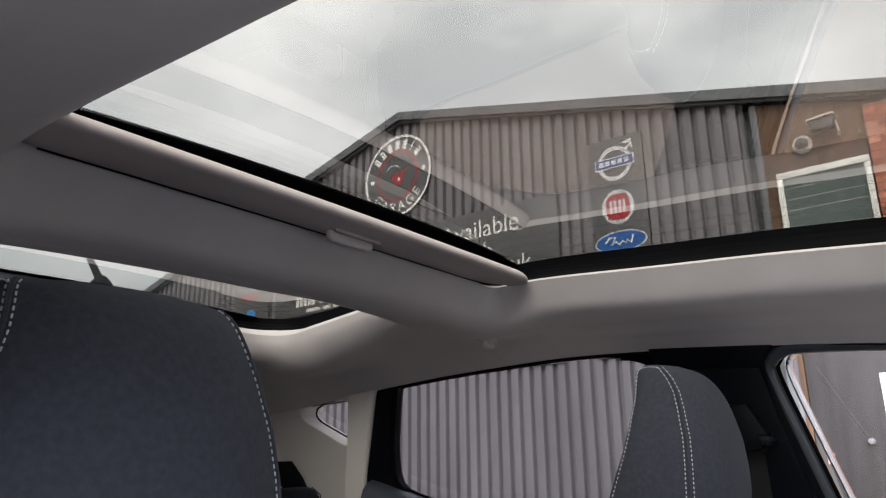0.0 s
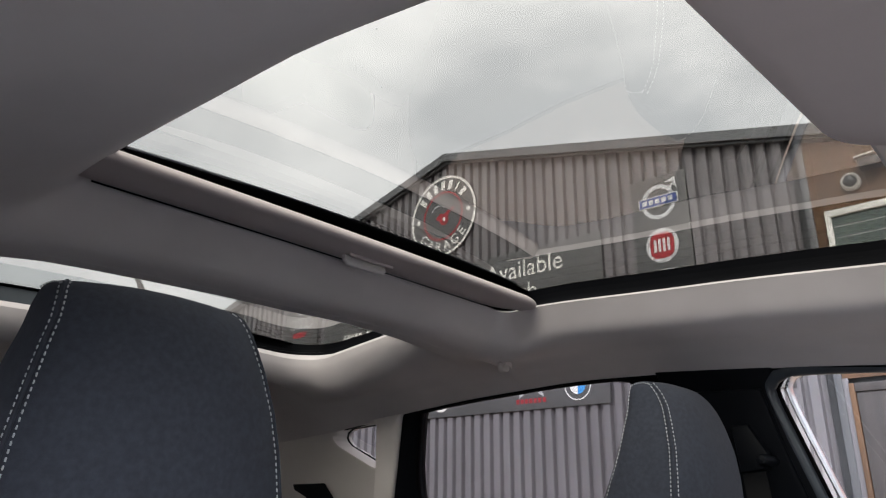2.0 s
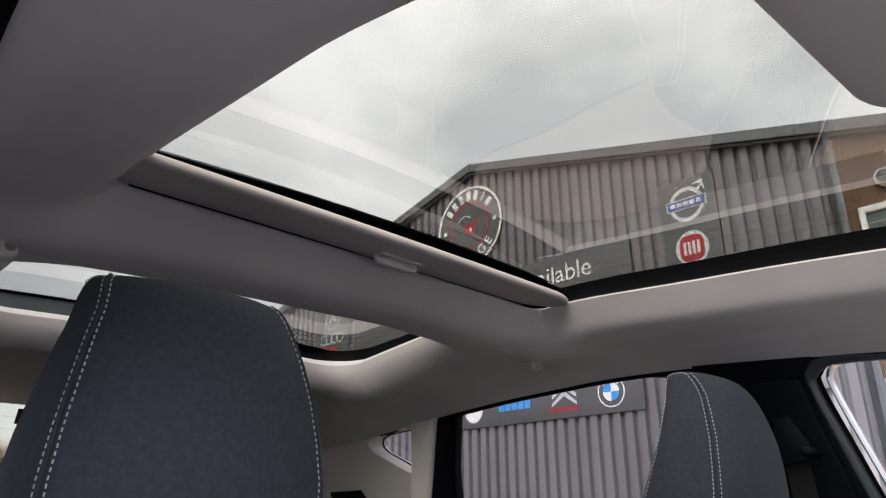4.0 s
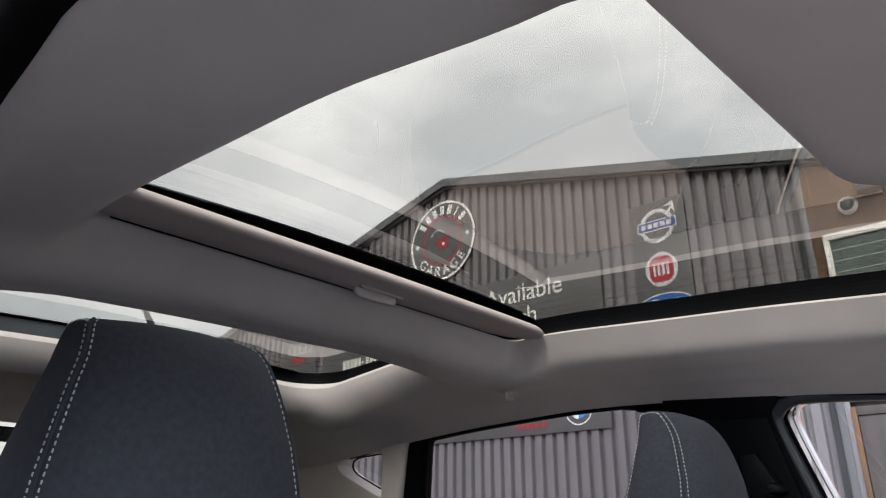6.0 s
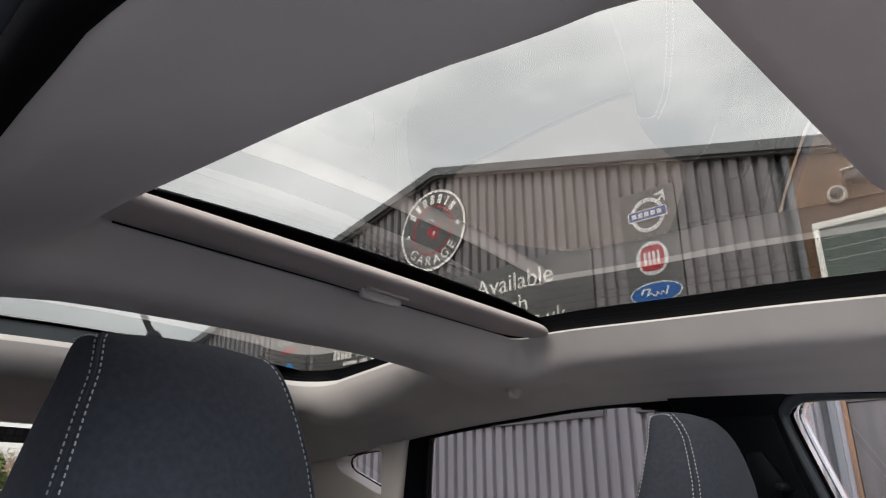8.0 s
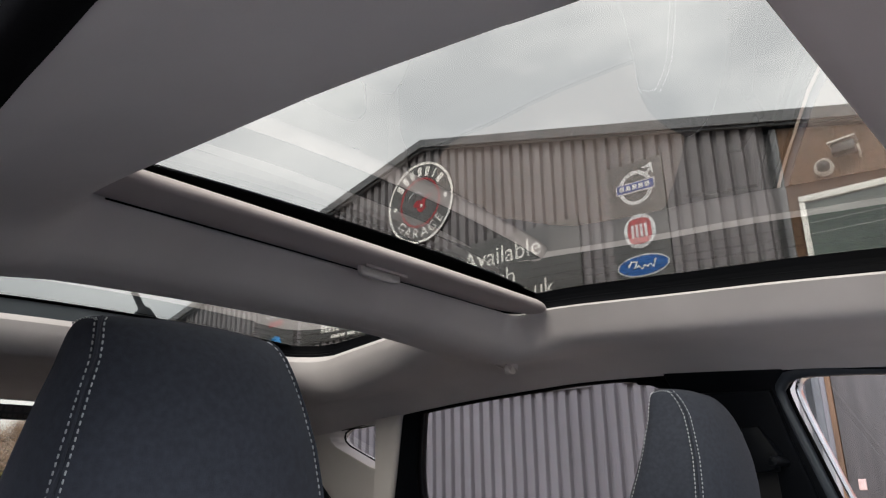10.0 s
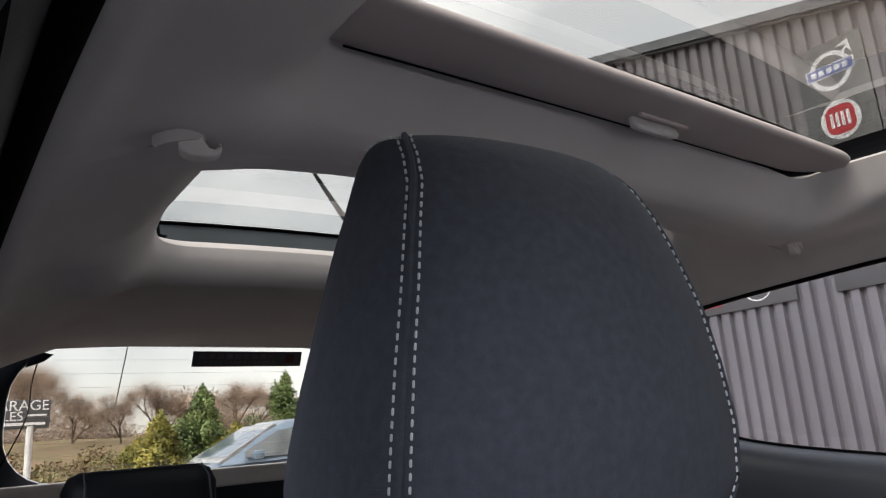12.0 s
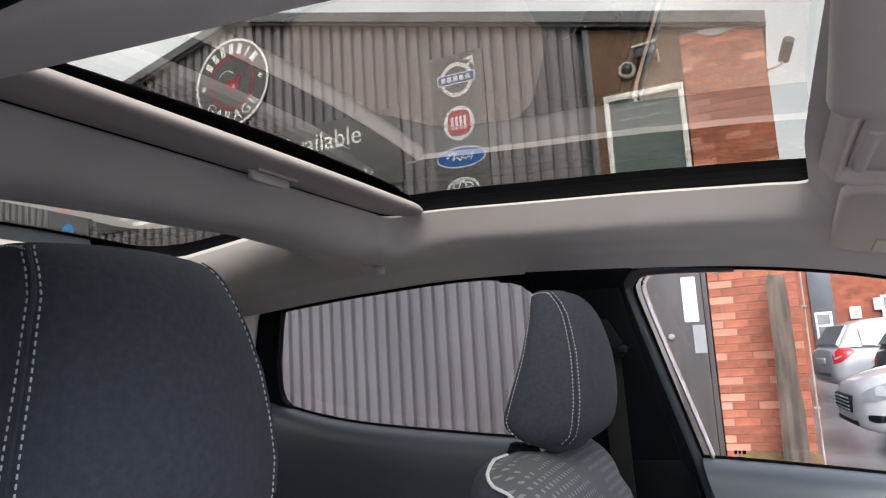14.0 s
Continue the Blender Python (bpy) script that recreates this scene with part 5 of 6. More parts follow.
# wall behind, with its side and back
part("inner_wall", prism([(-12.6, 0), (0.40, 0), (0.40, roof_line(0.40) - 0.13), (PEAK_X, PEAK_Z - 0.13), (-12.6, roof_line(-12.6) - 0.13)], lambda u, v: (u, FY + 0.12, v), lambda u, v: (u, FY + 14, v)), FASCIA, garage, smooth=False)
for x0, x1 in ((-12.75, PEAK_X), (PEAK_X, 0.47)):
    a, b = roof_line(x0), roof_line(x1)
    part("roof_slope", prism([(x0, a - 0.02), (x1, b - 0.02), (x1, b + 0.03), (x0, a + 0.03)], lambda u, v: (u, FY - 0.09, v), lambda u, v: (u, FY + 14.2, v)), ROOFSHEET, garage, smooth=False)
    part("verge_flashing", prism([(x0, a - 0.080), (x1, b - 0.080), (x1, b + 0.045), (x0, a + 0.045)], lambda u, v: (u, FY - 0.115, v), lambda u, v: (u, FY - 0.092, v), 0.004), FASCIA, garage, "dark grey verge flashing", smooth=False)
    part("verge_drip", prism([(x0, a - 0.105), (x1, b - 0.105), (x1, b - 0.075), (x0, a - 0.075)], lambda u, v: (u, FY - 0.070, v), lambda u, v: (u, FY - 0.03, v), 0.003), FASCIA, garage, smooth=False)
part("end_flashing", boxed(-1.30, -1.235, FY - 0.012, FY + 0.06, 0.0, roof_line(-1.27) - 0.13, 0.004), FASCIA, garage, "dark corner flashing of the cladding")
part("base_plinth", boxed(-12.6, -1.24, FY + 0.03, FY + 0.11, 0.0, 0.14, 0.01), MORTAR, garage)

# timber boarding over the door, with its window
part("timber_board", prism([(-1.235, 2.25), (-0.31, 2.25), (-0.31, roof_line(-0.31) - 0.12), (-1.235, roof_line(-1.235) - 0.12)], lambda u, v: (u, FY + 0.015, v), lambda u, v: (u, FY + 0.05, v)), TIMBER, garage, "weathered brown plywood boarding", smooth=False)
for xx in (-1.20, -0.76):
    part("timber_batten", boxed(xx, xx + 0.03, FY + 0.004, FY + 0.02, 3.86, roof_line(xx) - 0.15, 0.003), TIMBER, garage)
win = thing("window_upper", (-0.73, FY, 2.9), "white-framed dim window set in brown boarding", "window", kind="structure")
for x0, x1, z0, z1, n in ((-1.135, -0.34, 3.765, 3.83, "top_rail"), (-1.135, -0.34, 2.55, 2.615, "bottom_rail"), (-1.135, -1.085, 2.615, 3.765, "jamb"), (-0.39, -0.34, 2.615, 3.765, "jamb")):
    part(n, boxed(x0, x1, FY - 0.03, FY + 0.03, z0, z1, 0.006), UPVC, win)
part("pane", boxed(-1.085, -0.39, FY + 0.0, FY + 0.012, 2.615, 3.765), WINDOW_DARK, win, "dim pane with pale slats behind", smooth=False)
bm = bmesh.new()
for z in (3.44, 3.55, 3.66):
    box(bm, -1.07, -0.41, FY - 0.003, FY - 0.0005, z, z + 0.008)
part("blind_slats", bm, NOTICE_GREY, win, smooth=False)

lamp = thing("bulkhead_lamp", (-0.865, FY, 4.07), "round white bulkhead lamp on brown boarding", "wall lamp")
part("rim", lathe([(0.0, 0.014), (0.085, 0.014), (0.088, -0.03), (0.070, -0.05), (0.062, -0.045)], (-0.865, FY, 4.07), "y", 24), METAL_WHITE, lamp)
part("lens", lathe([(0.062, -0.04), (0.05, -0.075), (0.03, -0.09), (0.0, -0.094)], (-0.865, FY, 4.07), "y", 24), METAL_DARK, lamp)
flood = thing("floodlight", (-0.66, FY, 4.17), "small grey floodlight on a bracket", "wall lamp")
part("housing", boxed(-0.76, -0.56, FY - 0.16, FY - 0.03, 4.13, 4.23, 0.015), METAL_DARK, flood)
part("hood", prism([(-0.78, 4.225), (-0.54, 4.245), (-0.54, 4.26), (-0.78, 4.24)], lambda u, v: (u, FY - 0.19, v), lambda u, v: (u, FY - 0.01, v)), METAL_WHITE, flood, smooth=False)
part("bracket", tube([(-0.55, FY + 0.02, 4.10), (-0.535, FY - 0.08, 4.10), (-0.545, FY - 0.09, 4.19)], 0.012), METAL_WHITE, flood)

# door under the boarding
door = thing("door_1", (-0.78, FY, 0), "plain grey-brown side door, shut, with a white notice", "door", kind="structure")
part("leaf", boxed(-1.135, -0.385, FY - 0.02, FY + 0.03, 0.05, 2.12, 0.004), DOORGREY, door)
for x0, x1, z0, z1 in ((-1.185, -1.14, 0.02, 2.2), (-0.38, -0.335, 0.02, 2.2), (-1.14, -0.38, 2.125, 2.2)):
    part("door_frame", boxed(x0, x1, FY - 0.035, FY + 0.045, z0, z1, 0.005), TIMBER if x0 < -1.15 else DOORGREY, door)
part("white_notice", boxed(-0.568, -0.437, FY - 0.024, FY - 0.0205, 1.445, 1.875), NOTICE, door, "white paper notice", smooth=False)
part("grey_plate", boxed(-0.502, -0.392, FY - 0.025, FY - 0.0205, 1.145, 1.41), NOTICE_GREY, door, "grey plate", smooth=False)
part("door_knob", lathe([(0.0, -0.06), (0.022, -0.056), (0.030, -0.04), (0.022, -0.024), (0.03, -0.02)], (-0.705, FY, 1.313), "y", 16), NOTICE_GREY, door)
part("letter_plate", boxed(-1.06, -1.00, FY - 0.03, FY - 0.0205, 1.13, 1.22, 0.004), surface("pink_notice", (0.6, 0.42, 0.38), 0.6, vary=0.15, big=20, fine=100, bump=0), door, "small pink sticker plate")
part("corner_sheet", boxed(-1.236, -1.188, FY - 0.004, FY + 0.03, 0.0, 2.25, 0.003), CLAD, garage)

# brick pier: a mortar core, the bricks come last
pier = thing("brick_pier", (0.05, FY, 0), "red brick pier with pale joints and a mossy foot", "brick wall", kind="structure")
part("mortar_core", boxed(-0.318, 0.432, FY - 0.0292, FY + 0.30, 0.0, 4.31), MORTAR, pier, smooth=False)
part("mossy_foot", prism([(-0.335, 0), (0.455, 0), (0.455, 0.20), (0.30, 0.27), (0.10, 0.22), (-0.10, 0.25), (-0.335, 0.16)], lambda u, v: (u, FY - 0.055, v), lambda u, v: (u, FY - 0.01, v), 0.008), MOSS, pier, "mossy brick foot")
part("roof_felt", prism([(-0.16, 4.30), (0.34, 4.30), (0.30, 4.27), (0.0, 4.22), (-0.08, 4.24)], lambda u, v: (u, FY - 0.05, v), lambda u, v: (u, FY - 0.035, v)), NOTICE_GREY, pier, "loose grey felt edge", smooth=False)
PIPE = surface("pale_dirty_pipe", (0.40, 0.33, 0.28), 0.6, vary=0.35, big=5, fine=60, bump=0.1)
pipe = thing("drainpipe", (0.475, FY, 0), "thin pale drainpipe at the brick corner", "pipe")
part("pipe_run", tube([(0.472, FY - 0.03, 0.05), (0.472, FY - 0.03, 2.62)], 0.010, 10), PIPE, pipe)
for z in (0.6, 1.5, 2.4):
    part("bracket", boxed(0.445, 0.495, FY - 0.05, FY - 0.01, z, z + 0.02, 0.004), PIPE, pipe)
post = thing("timber_post", (0.27, FY - 0.25, 0), "rough weathered timber post with a worn top", "post")
rings = []
for k, (z, w) in enumerate(((0.0, 0.105), (0.3, 0.098), (0.6, 0.098), (0.9, 0.090), (1.15, 0.086), (1.35, 0.082), (1.5, 0.082), (1.66, 0.080), (1.76, 0.074), (1.80, 0.05))):
    cx = 0.262 + 0.012 * (1.75 - z) * (-1 if k % 2 else 1) * 0.4
    rings.append([(cx + w * a * (1 + 0.06 * math.sin(5 * z + 7 * a)), FY - 0.28 + w * b, z) for a, b in ((-1, -0.9), (-0.5, -1.05), (0.4, -1), (1, -0.85), (1.02, 0.3), (0.85, 1), (-0.2, 1.04), (-0.95, 0.9))])
part("trunk", loft(rings), POSTWOOD, post, angle=30)

cctv = thing("security_camera", (0.46, FY, 3.86), "small grey security camera on an arm at the wall's corner", "security camera")
part("arm", tube([(0.42, FY + 0.05, 3.79), (0.56, FY - 0.03, 3.80), (0.585, FY - 0.05, 3.85)], 0.012), METAL_WHITE, cctv)
bm = lathe([(0.0, -0.13), (0.048, -0.13), (0.052, -0.10), (0.052, 0.10), (0.0, 0.12)], (0, 0, 0), "y", 16)
bm.transform(Matrix.Translation((0.605, FY - 0.08, 3.90)) @ Matrix.Rotation(radians(-35), 4, "X") @ Matrix.Rotation(radians(15), 4, "Z"))
part("housing", bm, METAL_DARK, cctv)

# ---- signs ----
SY = FY - 0.012
FACE = lambda x, z, d=0.0: pose(x, SY - 0.012 - d, z, 90, 0, 0)


def board(name, x0, x1, z0, z1, label):
    ob = thing(name, ((x0 + x1) / 2, SY, z0), label, "sign")
    part("board", boxed(x0, x1, SY - 0.012, SY + 0.010, z0, z1, 0.002), PANEL_GREY, ob)
    return ob


def flat(poly, x, z, d=0.0, t=0.003):
    return prism([(x + u, z + v) for u, v in poly], lambda u, v: (u, SY - 0.012 - d - t, v), lambda u, v: (u, SY - 0.012 - d, v))


def disc(rx, rz, n=40, a0=0.0, a1=360.0):
    full = abs(a1 - a0) >= 360
    return [(rx * math.cos(radians(a0 + (a1 - a0) * k / n)), rz * math.sin(radians(a0 + (a1 - a0) * k / n))) for k in range(n if full else n + 1)]


def hoop(x, z, rx, rz, w, d=0.0, t=0.003, n=44, a0=0.0, a1=360.0, bm=None):
    """A flat ring or arc on a sign."""
    bm = bm or bmesh.new()
    steps = n + 1
    rows = []
    for k in range(steps):
        a = radians(a0 + (a1 - a0) * k / n)
        c, s = math.cos(a), math.sin(a)
        y0, y1 = SY - 0.012 - d - t, SY - 0.012 - d
        rows.append([(x + rx * c, y0, z + rz * s), (x + (rx - w) * c, y0, z + (rz - w) * s), (x + (rx - w) * c, y1, z + (rz - w) * s), (x + rx * c, y1, z + rz * s)])
    loft(rows, bm, cap=abs(a1 - a0) < 360)
    return bm


# round garage sign
cx, cz, R = -6.035, 5.07, 0.615
roundel = thing("round_garage_sign", (cx, SY, cz - R), "round dark garage sign with white ring and red oil-can emblem", "sign")
part("disc", flat(disc(R, R, 64), cx, cz, -0.02, 0.026), PANEL_GREY, roundel)
part("white_ring", hoop(cx, cz, R, R, 0.035, 0.006), SIGN_WHITE, roundel)
part("red_ring", hoop(cx, cz, 0.375, 0.375, 0.026, 0.006), SIGN_RED, roundel)
for s in (-1, 1):
    part("dot", flat(disc(0.035, 0.035, 20), cx + s * 0.478, cz, 0.006), SIGN_WHITE, roundel)
for k in range(7):  # bars in place of the owner's name, round the top
    a = 90 + (3 - k) * 17.5
    bar = [(-0.036, -0.070), (0.036, -0.070), (0.036, 0.070), (-0.036, 0.070)]
    m = Matrix.Translation((cx, 0, cz)) @ Matrix.Rotation(radians(90 - a), 4, "Y") @ Matrix.Translation((0, 0, 0.475))
    bm = prism([(u * (0.35 if k == 5 else 1), v) for u, v in bar], lambda u, v: (u, SY - 0.021, v), lambda u, v: (u, SY - 0.018, v))
    bm.transform(m)
    part("name_bar", bm, SIGN_WHITE, roundel, smooth=False)
for k, ch in enumerate("GARAGE"):
    a = 270 + (k - 2.5) * 19.5
    m = Matrix.Translation((cx, SY - 0.020, cz)) @ Matrix.Rotation(radians(270 - a), 4, "Y") @ Matrix.Translation((0, 0, -0.475)) @ pose(0, 0, 0, 90)
    words("letter", ch, 0.205, m, SIGN_WHITE, roundel, 0.002)
can = [(-0.20, 0.02), (-0.10, 0.10), (0.02, 0.075), (0.12, 0.13), (0.26, 0.17), (0.27, 0.15), (0.15, 0.09), (0.10, 0.0), (0.13, -0.10), (0.02, -0.17), (-0.08, -0.14), (-0.10, -0.05), (-0.19, -0.02)]
can = [(u * 0.72, v * 0.72) for u, v in can]
part("emblem", flat(can, cx + 0.02, cz - 0.03, 0.006), SIGN_RED, roundel, "red oil-can emblem")
part("emblem_highlight", hoop(cx - 0.08, cz + 0.09, 0.13, 0.09, 0.018, 0.009, a0=20, a1=175), SIGN_SILVER, roundel)
part("emblem_drop", flat(disc(0.022, 0.032, 16), cx + 0.03, cz - 0.06, 0.010), SIGN_WHITE, roundel)

# phone and web board
info = board("information_board", -8.55, -3.53, 3.30, 4.235, "long dark grey information board with white lettering")
words("word", "Available", 0.335, FACE(-4.66, 3.985), SIGN_WHITE, info, 0.002)
words("word", "ch", 0.335, FACE(-4.60, 3.675), SIGN_WHITE, info, 0.002)
words("word", "uk", 0.30, FACE(-4.06, 3.45), SIGN_WHITE, info, 0.002)
for x0, x1, z0, z1 in ((-5.55, -4.86, 3.60, 3.75), (-5.6, -4.30, 3.38, 3.50)):
    part("text_bar", flat([(x0, z0), (x1, z0), (x1, z1), (x0, z1)], 0, 0), SIGN_WHITE, info, smooth=False)
x = -8.08
for k in range(12):
    w = 0.062 if k != 5 else 0.04
    h = 0.075 if k != 5 else 0.015
    part("number_bar", flat([(x, 3.51 - h), (x + w, 3.51 - h), (x + w, 3.51 + h), (x, 3.51 + h)], 0, 0), SIGN_WHITE, info, smooth=False)
    x += 0.086
for k, w in enumerate((0.30, 0.16, 0.18, 0.42)):
    x0 = -7.85 + (0, 0.36, 0.58, 0.80)[k]
    part("text_bar", flat([(x0, 3.335), (x0 + w, 3.335), (x0 + w, 3.385), (x0, 3.385)], 0, 0), SIGN_WHITE, info, smooth=False)


def badge_board(name, x0, x1, z0, z1, label):
    return board(name, x0, x1, z0, z1, label)


# upright board with the round, red, oval and ringed badges
upright = badge_board("badge_board", -3.10, -2.44, 2.58, 4.70, "upright dark board with a column of coloured makers' badges")
x, z = -2.775, 4.39
part("ring_badge", hoop(x, z, 0.205, 0.205, 0.045), SIGN_SILVER, upright, "silver ring badge with an arrow")
part("badge_arrow", flat([(0.10, 0.12), (0.20, 0.20), (0.09, 0.215), (0.215, 0.255), (0.23, 0.11), (0.19, 0.17), (0.14, 0.09)], x, z, 0.004), SIGN_SILVER, upright)
part("badge_edge", flat([(-0.235, -0.055), (0.235, -0.055), (0.235, 0.070), (-0.235, 0.070)], x, z, 0.005), SIGN_SILVER, upright, smooth=False)
part("badge_bar", flat([(-0.220, -0.043), (0.220, -0.043), (0.220, 0.058), (-0.220, 0.058)], x, z, 0.009), SIGN_NAVY, upright, "navy badge band", smooth=False)
for k in range(5):
    part("badge_stroke", flat([(-0.185 + 0.076 * k, -0.020), (-0.130 + 0.076 * k, -0.020), (-0.130 + 0.076 * k, 0.036), (-0.185 + 0.076 * k, 0.036)], x, z, 0.013), SIGN_SILVER, upright, smooth=False)
z = 3.87
part("round_badge", flat(disc(0.19, 0.20), x, z), SIGN_SILVER, upright, "silver and red round badge")
part("badge_face", flat([(0.140 * math.copysign(abs(math.cos(a)) ** 0.6, math.cos(a)), 0.150 * math.copysign(abs(math.sin(a)) ** 0.6, math.sin(a))) for a in (2 * math.pi * k / 32 for k in range(32))], x, z, 0.004), SIGN_RED, upright)
for k in range(4):
    part("badge_stroke", flat([(-0.095 + 0.052 * k, -0.075), (-0.065 + 0.052 * k, -0.075), (-0.065 + 0.052 * k, 0.075), (-0.095 + 0.052 * k, 0.075)], x, z, 0.008), SIGN_SILVER, upright, smooth=False)
z = 3.47
part("oval_badge", flat(disc(0.305, 0.125), x, z), SIGN_SILVER, upright, "blue oval badge")
part("oval_face", flat(disc(0.285, 0.108), x, z, 0.004), SIGN_BLUE, upright)
bm = tube([(x + a, SY - 0.021, z + b) for a, b in ((-0.17, 0.0), (-0.13, 0.055), (-0.06, 0.05), (-0.10, -0.03), (-0.05, 0.0), (-0.01, -0.04), (0.02, 0.0), (0.06, -0.03), (0.08, 0.01), (0.12, -0.04), (0.15, 0.05))], 0.012, 6)
part("oval_script", bm, SIGN_WHITE, upright, "white flourish")
z = 3.10
part("ringed_badge", hoop(x, z, 0.20, 0.135, 0.03), SIGN_SILVER, upright)
part("ringed_inner", hoop(x, z + 0.04, 0.13, 0.05, 0.022, 0.004), SIGN_SILVER, upright)
part("ringed_core", hoop(x, z, 0.055, 0.115, 0.02, 0.006), SIGN_SILVER, upright)

# low board over the troughs, with five badges
low = badge_board("badge_board", -6.42, -3.537, 2.215, 2.72, "long dark board with a row of coloured makers' badges")
part("white_badge", flat(disc(0.155, 0.17), -6.03, 2.45), SIGN_WHITE, low)
part("white_badge_mark", flat([(-0.12, 0.06), (-0.03, 0.08), (0.0, -0.06), (-0.06, -0.02)], -6.03, 2.46, 0.004), SIGN_RED, low)
part("white_badge_mark", flat([(0.12, 0.06), (0.04, 0.08), (0.02, -0.02), (0.09, -0.04)], -6.03, 2.46, 0.004), SIGN_RED, low)
for k in range(5):
    part("blue_stroke", flat([(-5.60 + 0.105 * k, 2.385), (-5.515 + 0.105 * k, 2.385), (-5.515 + 0.105 * k, 2.515), (-5.60 + 0.105 * k, 2.515)], 0, 0), SIGN_SKY, low, smooth=False)
for z in (2.44, 2.53):
    part("chevron", flat([(-0.175, -0.075), (0.0, 0.065), (0.175, -0.075), (0.175, -0.115), (0.0, 0.005), (-0.175, -0.115)], -4.59, z + 0.03), SIGN_SILVER, low, "silver chevron", smooth=False)
for k in range(7):
    part("red_stroke", flat([(-4.81 + 0.064 * k, 2.29), (-4.765 + 0.064 * k, 2.29), (-4.765 + 0.064 * k, 2.345), (-4.81 + 0.064 * k, 2.345)], 0, 0), SIGN_RED, low, smooth=False)
part("ring_badge", hoop(-3.945, 2.45, 0.175, 0.175, 0.014), SIGN_WHITE, low)
for k in range(4):
    part("quarter", flat([(0, 0)] + disc(0.105, 0.105, 12, 90 * k, 90 * k + 90), -3.945, 2.45), SIGN_WHITE if k % 2 == 0 else SIGN_SKY, low)
for k in range(3):
    m = Matrix.Translation((-3.945, 0, 2.45)) @ Matrix.Rotation(radians((k - 1) * 38), 4, "Y")
    bm = prism([(-0.025, 0.115), (0.025, 0.115), (0.025, 0.155), (-0.025, 0.155)], lambda u, v: (u, SY - 0.016, v), lambda u, v: (u, SY - 0.012, v))
    bm.transform(m)
    part("ring_mark", bm, SIGN_WHITE, low, smooth=False)
for n, (x0, x1) in enumerate(((-3.15, -1.62),)):
    badge_board("badge_board", x0, x1, 2.215, 2.56, "plain dark board over the troughs")
# badge column at the far end
left = badge_board("badge_board", -9.62, -8.75, 2.6, 4.72, "dark board with silver and red makers' badges")
part("star_ring", hoop(-9.19, 4.30, 0.20, 0.20, 0.02), SIGN_SILVER, left)
for k in range(3):
    m = Matrix.Translation((-9.19, 0, 4.30)) @ Matrix.Rotation(radians(120 * k), 4, "Y")
    bm = prism([(-0.028, 0.0), (0.028, 0.0), (0.0, 0.19)], lambda u, v: (u, SY - 0.016, v), lambda u, v: (u, SY - 0.012, v))
    bm.transform(m)
    part("star_arm", bm, SIGN_SILVER, left, smooth=False)
for k in range(4):
    part("linked_ring", hoop(-9.41 + 0.145 * k, 3.95, 0.095, 0.095, 0.02, 0.0015 * k), SIGN_SILVER, left)
part("red_script", flat([(-0.18, -0.045), (0.16, -0.045), (0.18, 0.045), (-0.16, 0.045)], -9.22, 3.76), SIGN_RED, left, smooth=False)
part("round_blue", flat(disc(0.13, 0.13), -9.19, 3.42), SIGN_SKY, left)

# ---- beyond the garage: far brick building, parked cars ----
far_house = thing("far_brick_building", (8, 26, 0), "far red brick building with a dark door and white windows", "building")
part("wall", boxed(0.6, 30, 26, 34, 0, 6.2), BRICKFAR, far_house, smooth=False)
part("roof", prism([(-0.2, 6.2), (30.5, 6.2), (30.5, 6.6), (-0.2, 6.6)], lambda u, v: (u, 25.6, v), lambda u, v: (u, 34.4, v)), ROOFSHEET, far_house, smooth=False)
part("dark_door", boxed(1.35, 2.02, 25.9, 26.01, 0, 4.6, 0.01), FASCIA, far_house, "dark sheet door")
for x0, x1, z0, z1 in ((1.42, 1.92, 1.05, 1.9), (3.3, 5.4, 1.35, 2.3), (7.5, 9.5, 1.35, 2.3)):
    w = part("window", boxed(x0, x1, 25.84, 25.98, z0, z1, 0.02), UPVC, far_house)
    part("pane", boxed(x0 + 0.08, x1 - 0.08, 25.82, 25.85, z0 + 0.08, (z0 + z1) / 2 - 0.04), CAR_GLASS, w, smooth=False)
    part("pane", boxed(x0 + 0.08, x1 - 0.08, 25.82, 25.85, (z0 + z1) / 2 + 0.04, z1 - 0.08), CAR_GLASS, w, smooth=False)
for x0, z0 in ((2.42, 1.62), (3.1, 1.85)):
    part("meter_box", boxed(x0, x0 + 0.32, 25.85, 26, z0, z0 + 0.38, 0.02), UPVC, far_house)
bm = bmesh.new()
for r in range(34):
    for k in range(46):
        x0 = 2.2 + k * 0.225 + (0.11 if r % 2 else 0)
        box(bm, x0, x0 + 0.215, 25.985, 26.02, 0.02 + r * 0.15, 0.16 + r * 0.15)
part("brick_courses", bm, BRICKFAR, far_house, smooth=False)


